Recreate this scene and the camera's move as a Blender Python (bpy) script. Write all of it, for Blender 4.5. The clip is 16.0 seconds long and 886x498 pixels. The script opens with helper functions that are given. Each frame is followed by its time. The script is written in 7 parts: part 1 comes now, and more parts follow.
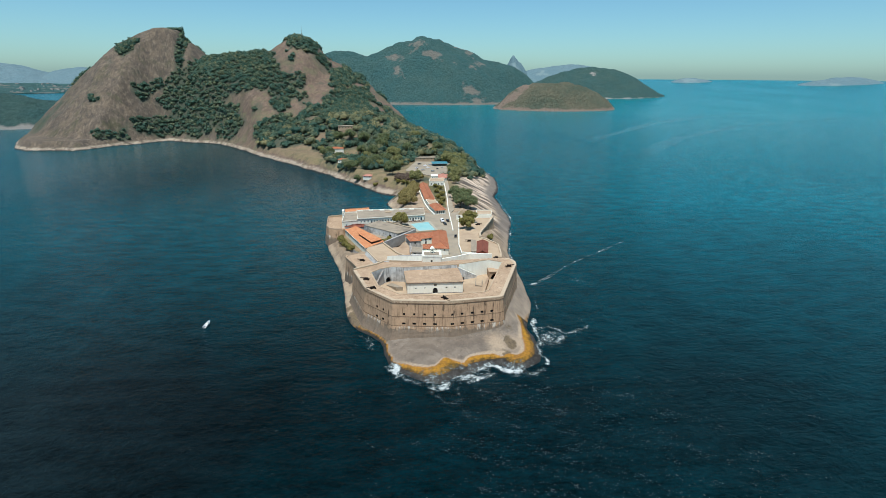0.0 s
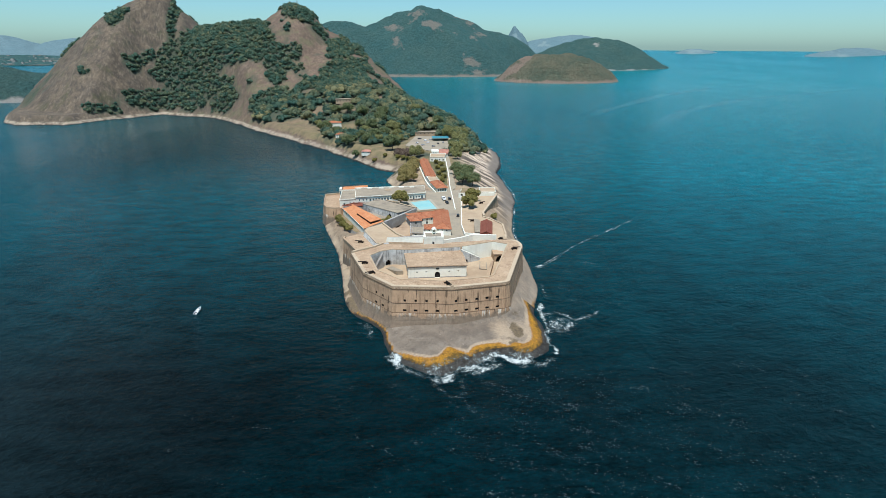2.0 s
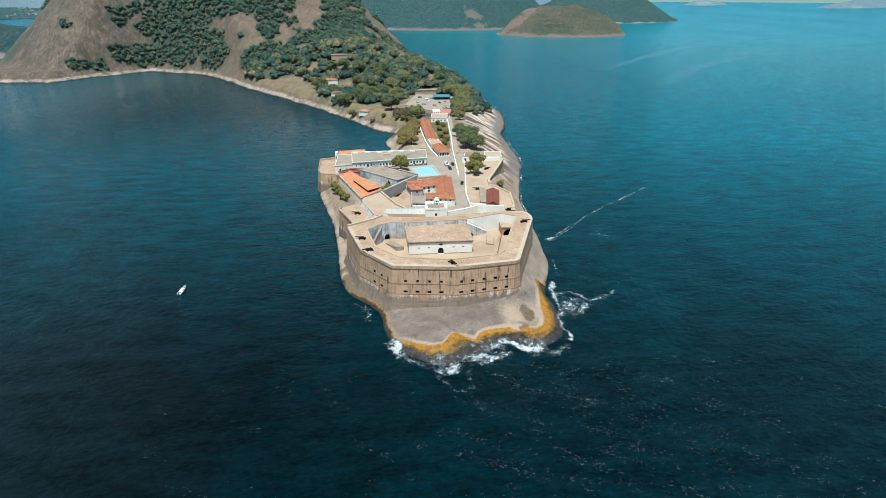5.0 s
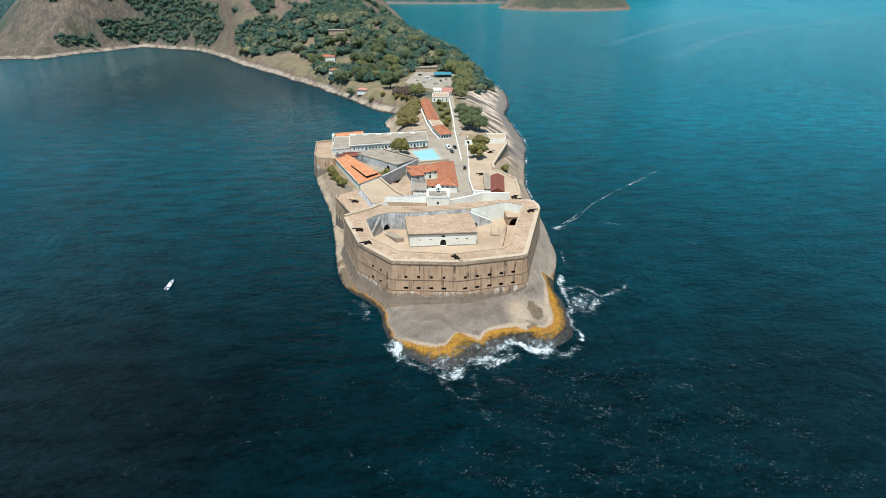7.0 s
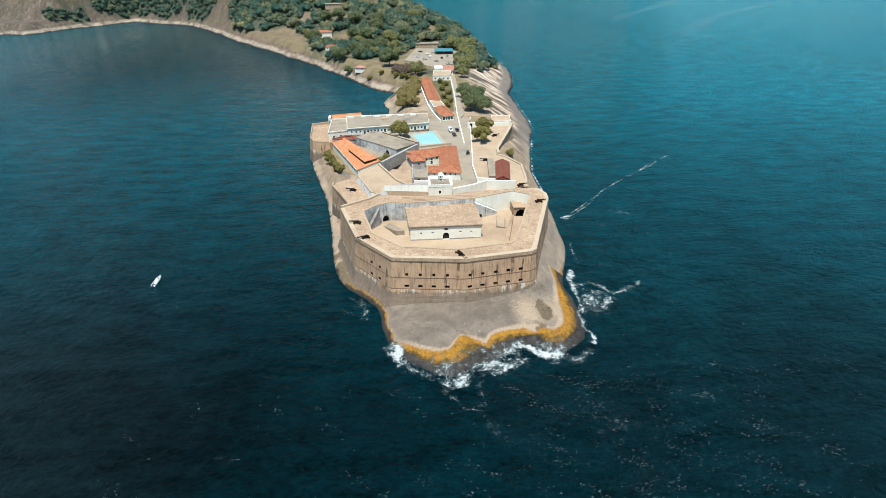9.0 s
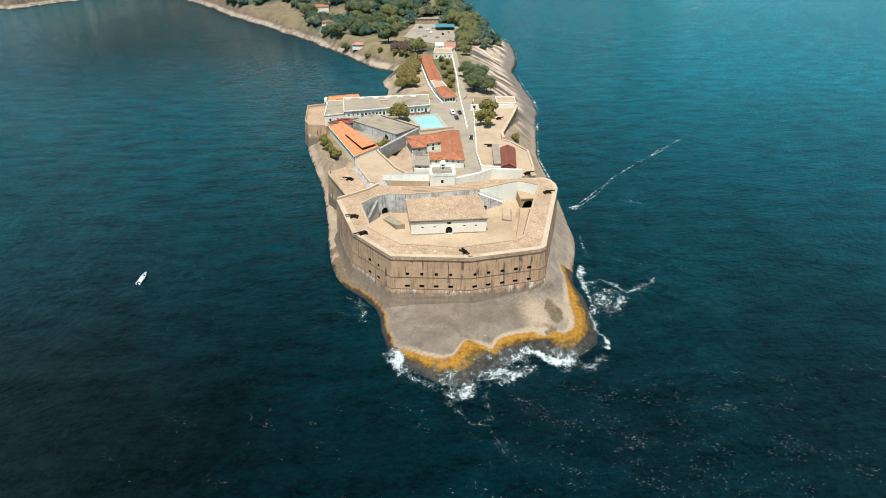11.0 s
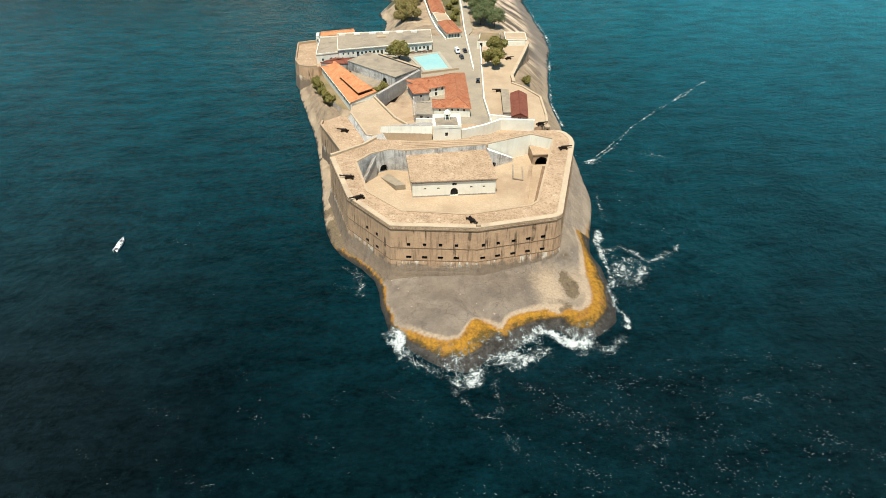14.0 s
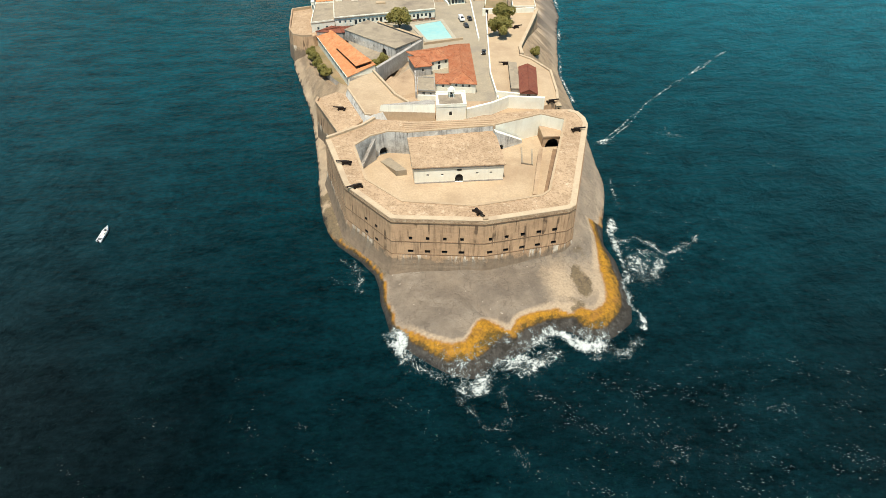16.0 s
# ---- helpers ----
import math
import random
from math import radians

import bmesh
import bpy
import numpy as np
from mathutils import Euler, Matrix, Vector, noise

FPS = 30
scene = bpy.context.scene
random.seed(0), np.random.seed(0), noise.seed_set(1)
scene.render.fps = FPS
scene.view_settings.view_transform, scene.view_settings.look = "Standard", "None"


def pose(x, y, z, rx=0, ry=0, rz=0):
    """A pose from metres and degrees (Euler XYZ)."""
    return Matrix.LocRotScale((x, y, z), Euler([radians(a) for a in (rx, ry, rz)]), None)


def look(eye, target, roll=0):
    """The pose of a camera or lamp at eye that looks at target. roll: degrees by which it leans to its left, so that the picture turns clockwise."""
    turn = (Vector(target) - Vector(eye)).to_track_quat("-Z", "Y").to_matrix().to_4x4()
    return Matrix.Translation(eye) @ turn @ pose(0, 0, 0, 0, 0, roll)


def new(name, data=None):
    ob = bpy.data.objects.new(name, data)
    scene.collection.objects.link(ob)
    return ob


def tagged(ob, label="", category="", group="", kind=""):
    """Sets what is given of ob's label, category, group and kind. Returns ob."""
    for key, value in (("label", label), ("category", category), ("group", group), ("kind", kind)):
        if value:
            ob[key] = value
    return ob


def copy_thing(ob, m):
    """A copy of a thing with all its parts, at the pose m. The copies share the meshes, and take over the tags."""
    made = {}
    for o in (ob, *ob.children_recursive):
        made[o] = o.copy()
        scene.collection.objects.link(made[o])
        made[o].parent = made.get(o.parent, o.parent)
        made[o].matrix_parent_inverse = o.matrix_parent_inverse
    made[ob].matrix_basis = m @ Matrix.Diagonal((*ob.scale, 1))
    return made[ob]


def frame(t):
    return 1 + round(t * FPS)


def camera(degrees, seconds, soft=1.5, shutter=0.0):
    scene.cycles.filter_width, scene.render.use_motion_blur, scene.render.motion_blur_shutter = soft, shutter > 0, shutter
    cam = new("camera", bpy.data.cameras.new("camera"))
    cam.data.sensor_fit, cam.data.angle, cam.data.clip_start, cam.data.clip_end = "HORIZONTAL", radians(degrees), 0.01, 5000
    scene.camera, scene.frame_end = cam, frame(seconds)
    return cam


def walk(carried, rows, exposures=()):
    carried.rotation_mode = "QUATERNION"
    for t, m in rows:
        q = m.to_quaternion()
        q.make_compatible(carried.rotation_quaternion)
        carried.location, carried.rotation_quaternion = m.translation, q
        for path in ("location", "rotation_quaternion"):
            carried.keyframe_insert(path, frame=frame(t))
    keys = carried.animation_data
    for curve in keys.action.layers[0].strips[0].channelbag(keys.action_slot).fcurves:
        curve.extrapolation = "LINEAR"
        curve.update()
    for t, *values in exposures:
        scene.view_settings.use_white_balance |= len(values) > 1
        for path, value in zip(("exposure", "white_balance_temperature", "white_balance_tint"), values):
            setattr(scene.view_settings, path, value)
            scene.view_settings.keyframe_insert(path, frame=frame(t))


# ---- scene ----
# ---- camera: a drone that flies ahead over the water and tips down ----
cam = camera(78.37, 16.0, soft=0.75)
ROWS = [
    # seconds, x, y, z, yaw, pitch, roll
    (0, 0.00, -241.84, 111.85, -5.121, -17.806, 0.313),
    (0.5, -0.00, -238.34, 111.63, -5.128, -18.285, 0.297),
    (1, -0.00, -234.85, 111.41, -5.134, -18.857, 0.282),
    (1.5, 0.01, -231.37, 111.19, -5.140, -19.628, 0.267),
    (2, 0.02, -227.89, 110.98, -5.144, -20.512, 0.253),
    (2.5, 0.04, -224.43, 110.78, -5.147, -21.441, 0.239),
    (3, 0.07, -220.96, 110.58, -5.149, -22.483, 0.225),
    (3.5, 0.11, -217.49, 110.39, -5.150, -23.402, 0.213),
    (4, 0.16, -214.02, 110.22, -5.148, -23.938, 0.201),
    (6.5, 0.70, -196.38, 109.80, -5.100, -26.538, 0.175),
    (7, 0.76, -192.90, 109.76, -5.096, -27.221, 0.170),
    (7.5, 0.82, -189.42, 109.73, -5.093, -27.919, 0.164),
    (8, 0.86, -185.95, 109.69, -5.092, -28.529, 0.158),
    (8.5, 0.90, -182.50, 109.65, -5.093, -29.039, 0.152),
    (9, 0.94, -179.07, 109.59, -5.095, -29.637, 0.147),
    (11.5, 1.27, -162.06, 109.03, -5.091, -32.829, 0.155),
    (12, 1.37, -158.83, 108.86, -5.071, -33.800, 0.162),
    (12.5, 1.47, -155.62, 108.69, -5.049, -35.132, 0.169),
    (13, 1.57, -152.42, 108.52, -5.025, -36.505, 0.176),
    (13.5, 1.68, -149.23, 108.36, -5.000, -37.799, 0.184),
    (14, 1.79, -146.03, 108.19, -4.975, -38.987, 0.192),
    (14.5, 1.89, -142.83, 108.04, -4.948, -40.143, 0.200),
    (15, 1.96, -139.62, 107.90, -4.920, -41.167, 0.209),
    (15.5, 2.00, -136.40, 107.76, -4.890, -42.020, 0.218),
    (16, 1.99, -133.17, 107.63, -4.860, -42.694, 0.227),
]
walk(cam, [(t, pose(x, y, z, 90 + p, 0, a) @ pose(0, 0, 0, 0, 0, r)) for t, x, y, z, a, p, r in ROWS],
     exposures=[(0.0, 0.08, 5700, 10.0), (2.5, 0.18, 5600, 10.0), (4.0, 0.27, 5600, 10.0), (8.0, 0.36, 5700, 10.0), (12.0, 0.42, 6250, 10.0), (16.0, 0.42, 6650, 10.0)])

# ---- light: a sun almost overhead, and a clear sky ----
SUN_DIR = Vector((-0.06, -0.33, 0.94)).normalized()
world = bpy.data.worlds.new("sky")
scene.world = world
world.use_nodes = True
wn = world.node_tree
wn.nodes.clear()
sky = wn.nodes.new("ShaderNodeTexSky")
sky.sky_type = "NISHITA"
sky.sun_disc = False
sky.sun_elevation = math.asin(SUN_DIR.z)
sky.sun_rotation = math.atan2(SUN_DIR.x, SUN_DIR.y)
sky.altitude = 100
sky.air_density, sky.dust_density, sky.ozone_density = 0.9, 0.75, 3.2
wbg = wn.nodes.new("ShaderNodeBackground")
wbg.inputs["Strength"].default_value = 0.10
wout = wn.nodes.new("ShaderNodeOutputWorld")
tint = wn.nodes.new("ShaderNodeMix")
tint.data_type, tint.blend_type = "RGBA", "MULTIPLY"
tint.inputs[0].default_value = 1.0
tint.inputs[7].default_value = (0.85, 1.11, 1.0, 1)
wn.links.new(sky.outputs[0], tint.inputs[6])
wn.links.new(tint.outputs[2], wbg.inputs[0])
wn.links.new(wbg.outputs[0], wout.inputs[0])
sun_data = bpy.data.lights.new("sun", "SUN")
sun_data.energy, sun_data.angle, sun_data.color = 5.0, radians(0.53), (1.0, 0.93, 0.82)
sun = new("sun", sun_data)
sun.matrix_world = look(SUN_DIR * 900, (0, 0, 0))

# ---- materials ----
def nodes_of(name):
    m = bpy.data.materials.new(name)
    m.use_nodes = True
    t = m.node_tree
    b = t.nodes["Principled BSDF"]
    return m, t, b


def where(t, scale=(1, 1, 1)):
    """World position, scaled."""
    g = t.nodes.new("ShaderNodeNewGeometry")
    v = t.nodes.new("ShaderNodeVectorMath")
    v.operation = "MULTIPLY"
    v.inputs[1].default_value = scale
    t.links.new(g.outputs["Position"], v.inputs[0])
    return v.outputs[0]


def grain(t, scale, detail=5.0, rough=0.6, stretch=(1, 1, 1), lo=0.35, hi=0.65):
    """A noise, spread to 0..1 between lo and hi."""
    n = t.nodes.new("ShaderNodeTexNoise")
    n.inputs["Scale"].default_value, n.inputs["Detail"].default_value, n.inputs["Roughness"].default_value = scale, detail, rough
    t.links.new(where(t, stretch), n.inputs["Vector"])
    r = t.nodes.new("ShaderNodeMapRange")
    r.inputs["From Min"].default_value, r.inputs["From Max"].default_value = lo, hi
    t.links.new(n.outputs["Fac"], r.inputs["Value"])
    return r.outputs["Result"]


def mixed(t, fac, a, b):
    """Colour a where fac is 0, b where it is 1; a and b are colours or sockets."""
    x = t.nodes.new("ShaderNodeMix")
    x.data_type = "RGBA"
    for sock, v in ((x.inputs[0], fac), (x.inputs[6], a), (x.inputs[7], b)):
        if isinstance(v, bpy.types.NodeSocket):
            t.links.new(v, sock)
        elif isinstance(v, (int, float)):
            sock.default_value = v
        else:
            sock.default_value = (*v, 1)
    return x.outputs[2]


def maths(t, op, a, b=0.0, clamp=False):
    x = t.nodes.new("ShaderNodeMath")
    x.operation, x.use_clamp = op, clamp
    for sock, v in ((x.inputs[0], a), (x.inputs[1], b)):
        if isinstance(v, bpy.types.NodeSocket):
            t.links.new(v, sock)
        else:
            sock.default_value = v
    return x.outputs[0]


def ramp01(t, value, lo, hi):
    r = t.nodes.new("ShaderNodeMapRange")
    r.inputs["From Min"].default_value, r.inputs["From Max"].default_value = lo, hi
    t.links.new(value, r.inputs["Value"])
    return r.outputs["Result"]


def axis_of(t, k):
    s = t.nodes.new("ShaderNodeSeparateXYZ")
    t.links.new(where(t), s.inputs[0])
    return s.outputs[k]


def relief(t, b, height, strength=0.4, distance=0.3):
    n = t.nodes.new("ShaderNodeBump")
    n.inputs["Strength"].default_value, n.inputs["Distance"].default_value = strength, distance
    t.links.new(height, n.inputs["Height"])
    t.links.new(n.outputs[0], b.inputs["Normal"])


def plain(name, a, c, scale=0.5, rough=0.85, fine=6.0, bump=0.25, dist=0.08, streak=None, streak_amount=0.6, blotch=None, blotch_amount=0.5, metal=0.0, own=0.0, speck=0.5):
    """A worn surface: two tones at a large and a fine scale, with runs of dirt down it (streak) and stains (blotch)."""
    m, t, b = nodes_of(name)
    big, small = grain(t, scale), grain(t, fine, 3)
    col = mixed(t, big, a, c)
    col = mixed(t, maths(t, "MULTIPLY", small, speck), col, [v * 0.6 for v in a])
    if blotch:
        col = mixed(t, maths(t, "MULTIPLY", grain(t, scale * 0.45, 6, 0.7, lo=0.5, hi=0.64), blotch_amount), col, blotch)
        col = mixed(t, maths(t, "MULTIPLY", grain(t, scale * 4.5, 6, 0.75, lo=0.5, hi=0.62), blotch_amount * 0.7), col, [0.5 * (p + q) for p, q in zip(a, blotch)])
    if streak:
        run = maths(t, "MULTIPLY", grain(t, 1.1, 4, 0.65, (1, 1, 0.07), 0.5, 0.68), grain(t, 0.13, 3, 0.6, (1, 1, 0.6), 0.42, 0.6))
        col = mixed(t, maths(t, "MULTIPLY", run, streak_amount), col, streak)
    if own:
        o = t.nodes.new("ShaderNodeObjectInfo")
        col = mixed(t, maths(t, "MULTIPLY", o.outputs["Random"], own), col, [v * 0.6 for v in a])
    t.links.new(col, b.inputs["Base Color"])
    b.inputs["Roughness"].default_value, b.inputs["Metallic"].default_value = rough, metal
    b.inputs["Specular IOR Level"].default_value = 0.3
    relief(t, b, small, bump, dist)
    return m


def battery_wall():
    """Lime-rendered stone: ochre, with rare strong dark runs and pale lime runs low down."""
    m, t, b = nodes_of("battered_wall_render")
    col = mixed(t, grain(t, 0.2, 5), (0.53, 0.345, 0.203), (0.43, 0.276, 0.162))
    col = mixed(t, maths(t, "MULTIPLY", grain(t, 0.55, 6, 0.7, lo=0.48, hi=0.64), 0.4), col, (0.28, 0.19, 0.115))
    col = mixed(t, maths(t, "MULTIPLY", grain(t, 1.2, 4, 0.65, (1, 1, 0.06), 0.5, 0.66), 0.5), col, (0.11, 0.07, 0.045))
    col = mixed(t, maths(t, "MULTIPLY", grain(t, 0.62, 2, 0.5, (1, 1, 0.03), 0.615, 0.645), maths(t, "MULTIPLY", grain(t, 0.3, 3, 0.6, lo=0.33, hi=0.5), 0.72)), col, (0.045, 0.03, 0.022))
    z = axis_of(t, 2)
    low = maths(t, "MULTIPLY", maths(t, "SUBTRACT", 1.0, ramp01(t, z, 7.6, 8.0), True), ramp01(t, z, 3.0, 6.5))
    lime = maths(t, "MULTIPLY", grain(t, 1.0, 3, 0.6, (1, 1, 0.08), 0.52, 0.60), grain(t, 0.07, 3, 0.5, (1, 1, 0), 0.42, 0.52))
    col = mixed(t, maths(t, "MULTIPLY", maths(t, "MULTIPLY", low, lime), 0.9), col, (0.66, 0.60, 0.49))
    foot = maths(t, "MULTIPLY", maths(t, "SUBTRACT", 1.0, ramp01(t, maths(t, "ADD", z, maths(t, "MULTIPLY", grain(t, 0.4, 5, 0.7), 2.4)), 6.9, 8.4), True), 0.85)
    col = mixed(t, foot, col, mixed(t, grain(t, 0.9, 5, 0.7), (0.20, 0.155, 0.11), (0.125, 0.10, 0.074)))
    t.links.new(col, b.inputs["Base Color"])
    b.inputs["Roughness"].default_value = 0.9
    b.inputs["Specular IOR Level"].default_value = 0.25
    relief(t, b, grain(t, 1.6, 5, 0.7), 0.35, 0.15)
    return m


def terreplein():
    """Old gun deck: tan screed, broken by brown patches and pale bare spots."""
    m, t, b = nodes_of("gun_deck_screed")
    col = mixed(t, grain(t, 0.12, 4), (0.455, 0.325, 0.205), (0.385, 0.27, 0.168))
    col = mixed(t, maths(t, "MULTIPLY", grain(t, 0.33, 7, 0.75, lo=0.5, hi=0.62), 0.62), col, (0.27, 0.185, 0.11))
    col = mixed(t, maths(t, "MULTIPLY", grain(t, 1.5, 5, 0.7, lo=0.5, hi=0.62), 0.62), col, (0.19, 0.125, 0.078))
    col = mixed(t, maths(t, "MULTIPLY", grain(t, 0.6, 6, 0.7, lo=0.56, hi=0.66), 0.6), col, (0.60, 0.48, 0.34))
    flags = t.nodes.new("ShaderNodeTexBrick")
    flags.inputs["Scale"].default_value, flags.inputs["Mortar Size"].default_value, flags.inputs["Brick Width"].default_value, flags.inputs["Row Height"].default_value = 1.0, 0.07, 1.3, 0.7
    t.links.new(where(t), flags.inputs["Vector"])
    joint = maths(t, "MULTIPLY", flags.outputs["Fac"], maths(t, "MULTIPLY", grain(t, 0.12, 4, 0.6, lo=0.42, hi=0.6), 0.55))
    col = mixed(t, joint, col, (0.24, 0.155, 0.09))
    t.links.new(col, b.inputs["Base Color"])
    b.inputs["Roughness"].default_value = 0.9
    b.inputs["Specular IOR Level"].default_value = 0.25
    relief(t, b, grain(t, 1.4, 5, 0.7), 0.5, 0.2)
    return m


BATTERY, DECK = battery_wall(), terreplein()
COURSE = plain("dark_string_course", (0.26, 0.165, 0.095), (0.18, 0.115, 0.07), 0.5, fine=2.5)
SAND = plain("worn_screed", (0.455, 0.33, 0.21), (0.385, 0.27, 0.165), 0.16, fine=2.2, blotch=(0.22, 0.145, 0.09), blotch_amount=0.75)
PALE_SAND = plain("pale_screed", (0.475, 0.36, 0.235), (0.41, 0.305, 0.19), 0.12, fine=1.8, blotch=(0.29, 0.205, 0.13), blotch_amount=0.65)
COPING = plain("worn_pale_coping", (0.51, 0.405, 0.275), (0.445, 0.345, 0.23), 0.3, fine=2.0, blotch=(0.30, 0.22, 0.145), blotch_amount=0.5, speck=0.3)
WHITE = plain("whitewash", (0.81, 0.80, 0.69), (0.77, 0.75, 0.62), 0.3, fine=3.0, streak=(0.44, 0.42, 0.35), streak_amount=0.4, blotch=(0.58, 0.52, 0.41), blotch_amount=0.3, speck=0.12, bump=0.1)
GREY_WALL = plain("stained_old_whitewash", (0.46, 0.43, 0.38), (0.30, 0.28, 0.25), 0.3, fine=1.6, streak=(0.09, 0.085, 0.08), streak_amount=0.75, blotch=(0.16, 0.15, 0.13))
STAINED = plain("black_stained_whitewash", (0.66, 0.65, 0.60), (0.54, 0.53, 0.49), 0.3, fine=1.6, streak=(0.075, 0.07, 0.066), streak_amount=0.95, blotch=(0.20, 0.19, 0.17), blotch_amount=0.8)
GREY_ROOF = plain("weathered_flat_roof", (0.36, 0.30, 0.215), (0.27, 0.225, 0.16), 0.2, fine=1.2, blotch=(0.14, 0.115, 0.09), blotch_amount=0.7)
PAVING = plain("grey_paving", (0.36, 0.305, 0.22), (0.30, 0.255, 0.18), 0.15, fine=1.5, blotch=(0.19, 0.165, 0.135))
# near-black puts the unlit depth of openings into the colour
DARK = plain("dark_opening", (0.015, 0.014, 0.013), (0.02, 0.018, 0.016), 1.0)
IRON = plain("old_iron", (0.02, 0.017, 0.015), (0.045, 0.03, 0.022), 2.0, rough=0.55, metal=0.6)
POOL = plain("painted_pool_floor", (0.23, 0.46, 0.46), (0.31, 0.49, 0.45), 0.12, rough=0.5, fine=0.8, blotch=(0.44, 0.48, 0.38), blotch_amount=0.6, speck=0.15, bump=0.02)
POOL_EDGE = plain("pale_pool_surround", (0.42, 0.38, 0.29), (0.37, 0.33, 0.25), 0.4, fine=2)
BLUE_TRIM = plain("pale_blue_paint", (0.42, 0.60, 0.64), (0.38, 0.55, 0.60), 0.6)


def tile_roof(name, a, c, worn):
    """Rows of barrel tiles: fine furrows down the slope, and worn patches."""
    m, t, b = nodes_of(name)
    col = mixed(t, grain(t, 0.35), a, c)
    col = mixed(t, maths(t, "MULTIPLY", grain(t, 0.9, 6, 0.7, lo=0.5, hi=0.66), 0.75), col, worn)
    col = mixed(t, maths(t, "MULTIPLY", grain(t, 5.0, 2), 0.4), col, [v * 0.5 for v in a])
    t.links.new(col, b.inputs["Base Color"])
    b.inputs["Roughness"].default_value = 0.85
    b.inputs["Specular IOR Level"].default_value = 0.25
    relief(t, b, grain(t, 4.0, 3), 0.5, 0.12)
    return m


TILES = tile_roof("red_clay_tiles", (0.36, 0.118, 0.052), (0.45, 0.195, 0.098), (0.165, 0.07, 0.042))
ORANGE_TILES = tile_roof("orange_clay_tiles", (0.53, 0.20, 0.078), (0.60, 0.29, 0.135), (0.34, 0.13, 0.06))
RUST = tile_roof("rusty_roof_sheet", (0.19, 0.055, 0.034), (0.235, 0.085, 0.05), (0.10, 0.04, 0.03))


def rock_material(name, a, c, dark, pale, wet=True, algae=False, plants=False, coarse=1.0):
    m, t, b = nodes_of(name)
    big, mid, small = grain(t, 0.035, 5), grain(t, 0.22 / coarse, 6, 0.65), grain(t, 1.6 / coarse, 4)
    run = grain(t, 0.16 / coarse, 5, 0.65, (1, 1, 0.12), 0.47, 0.62)
    col = mixed(t, big, a, c)
    if algae:
        col = mixed(t, maths(t, "MULTIPLY", ramp01(t, axis_of(t, 1), 110.0, 200.0), 0.55), col, pale)
    col = mixed(t, maths(t, "MULTIPLY", mid, 0.55), col, [v * 0.66 for v in c])
    col = mixed(t, maths(t, "MULTIPLY", run, 0.8), col, dark)
    col = mixed(t, maths(t, "MULTIPLY", grain(t, 0.07 / coarse, 6, 0.7, (1, 1, 0.2), 0.5, 0.64), 0.65), col, dark)
    col = mixed(t, maths(t, "MULTIPLY", grain(t, 0.09, 7, 0.7, lo=0.53, hi=0.66), 0.42), col, pale)
    col = mixed(t, maths(t, "MULTIPLY", small, 0.3), col, [v * 0.55 for v in a])
    col = mixed(t, maths(t, "MULTIPLY", grain(t, 3.5 / coarse, 4, 0.75, lo=0.5, hi=0.66), 0.4), col, dark)
    col = mixed(t, maths(t, "MULTIPLY", grain(t, 2.6 / coarse, 4, 0.75, lo=0.58, hi=0.7), 0.5), col, pale)
    if plants:
        col = mixed(t, maths(t, "MULTIPLY", grain(t, 0.028, 8, 0.75, lo=0.52, hi=0.62), 0.5), col, (0.062, 0.066, 0.028))
    if plants:
        col = mixed(t, maths(t, "MULTIPLY", grain(t, 0.30, 5, 0.65, (1, 0.6, 0.04), 0.49, 0.64), 0.6), col, (0.062, 0.052, 0.044))
        col = mixed(t, maths(t, "MULTIPLY", grain(t, 0.33, 4, 0.65, (1, 0.6, 0.07), 0.53, 0.66), 0.4), col, (0.25, 0.195, 0.135))
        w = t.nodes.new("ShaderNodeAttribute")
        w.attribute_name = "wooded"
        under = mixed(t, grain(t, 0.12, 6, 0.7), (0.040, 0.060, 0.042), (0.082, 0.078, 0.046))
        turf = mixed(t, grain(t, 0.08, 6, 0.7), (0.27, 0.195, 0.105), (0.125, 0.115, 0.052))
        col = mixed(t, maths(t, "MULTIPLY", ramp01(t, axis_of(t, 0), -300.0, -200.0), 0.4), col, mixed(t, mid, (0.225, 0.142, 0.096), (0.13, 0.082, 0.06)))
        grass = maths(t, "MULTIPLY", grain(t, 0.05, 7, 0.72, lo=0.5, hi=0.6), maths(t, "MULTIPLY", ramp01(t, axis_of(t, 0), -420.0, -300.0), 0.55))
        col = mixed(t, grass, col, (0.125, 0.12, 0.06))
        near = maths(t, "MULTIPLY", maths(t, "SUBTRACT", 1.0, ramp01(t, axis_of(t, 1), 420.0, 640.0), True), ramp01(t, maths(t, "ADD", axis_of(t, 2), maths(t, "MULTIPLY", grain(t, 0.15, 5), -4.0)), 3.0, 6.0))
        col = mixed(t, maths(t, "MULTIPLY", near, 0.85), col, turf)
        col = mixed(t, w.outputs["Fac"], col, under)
        bare = maths(t, "MULTIPLY", ramp01(t, axis_of(t, 0), 52.0, 74.0), maths(t, "SUBTRACT", 1.0, ramp01(t, axis_of(t, 1), 400.0, 440.0), True))
        stone = mixed(t, maths(t, "MULTIPLY", grain(t, 0.16, 6, 0.65, (1, 0.4, 1), 0.47, 0.60), 0.8), (0.43, 0.33, 0.235), (0.15, 0.12, 0.09))
        col = mixed(t, maths(t, "MULTIPLY", bare, 0.9), col, stone)
    # the bare seaward slab: dark streaks slanting down to the water, and a wide wet margin
    east, north = axis_of(t, 0), axis_of(t, 1)
    turn = t.nodes.new("ShaderNodeCombineXYZ")
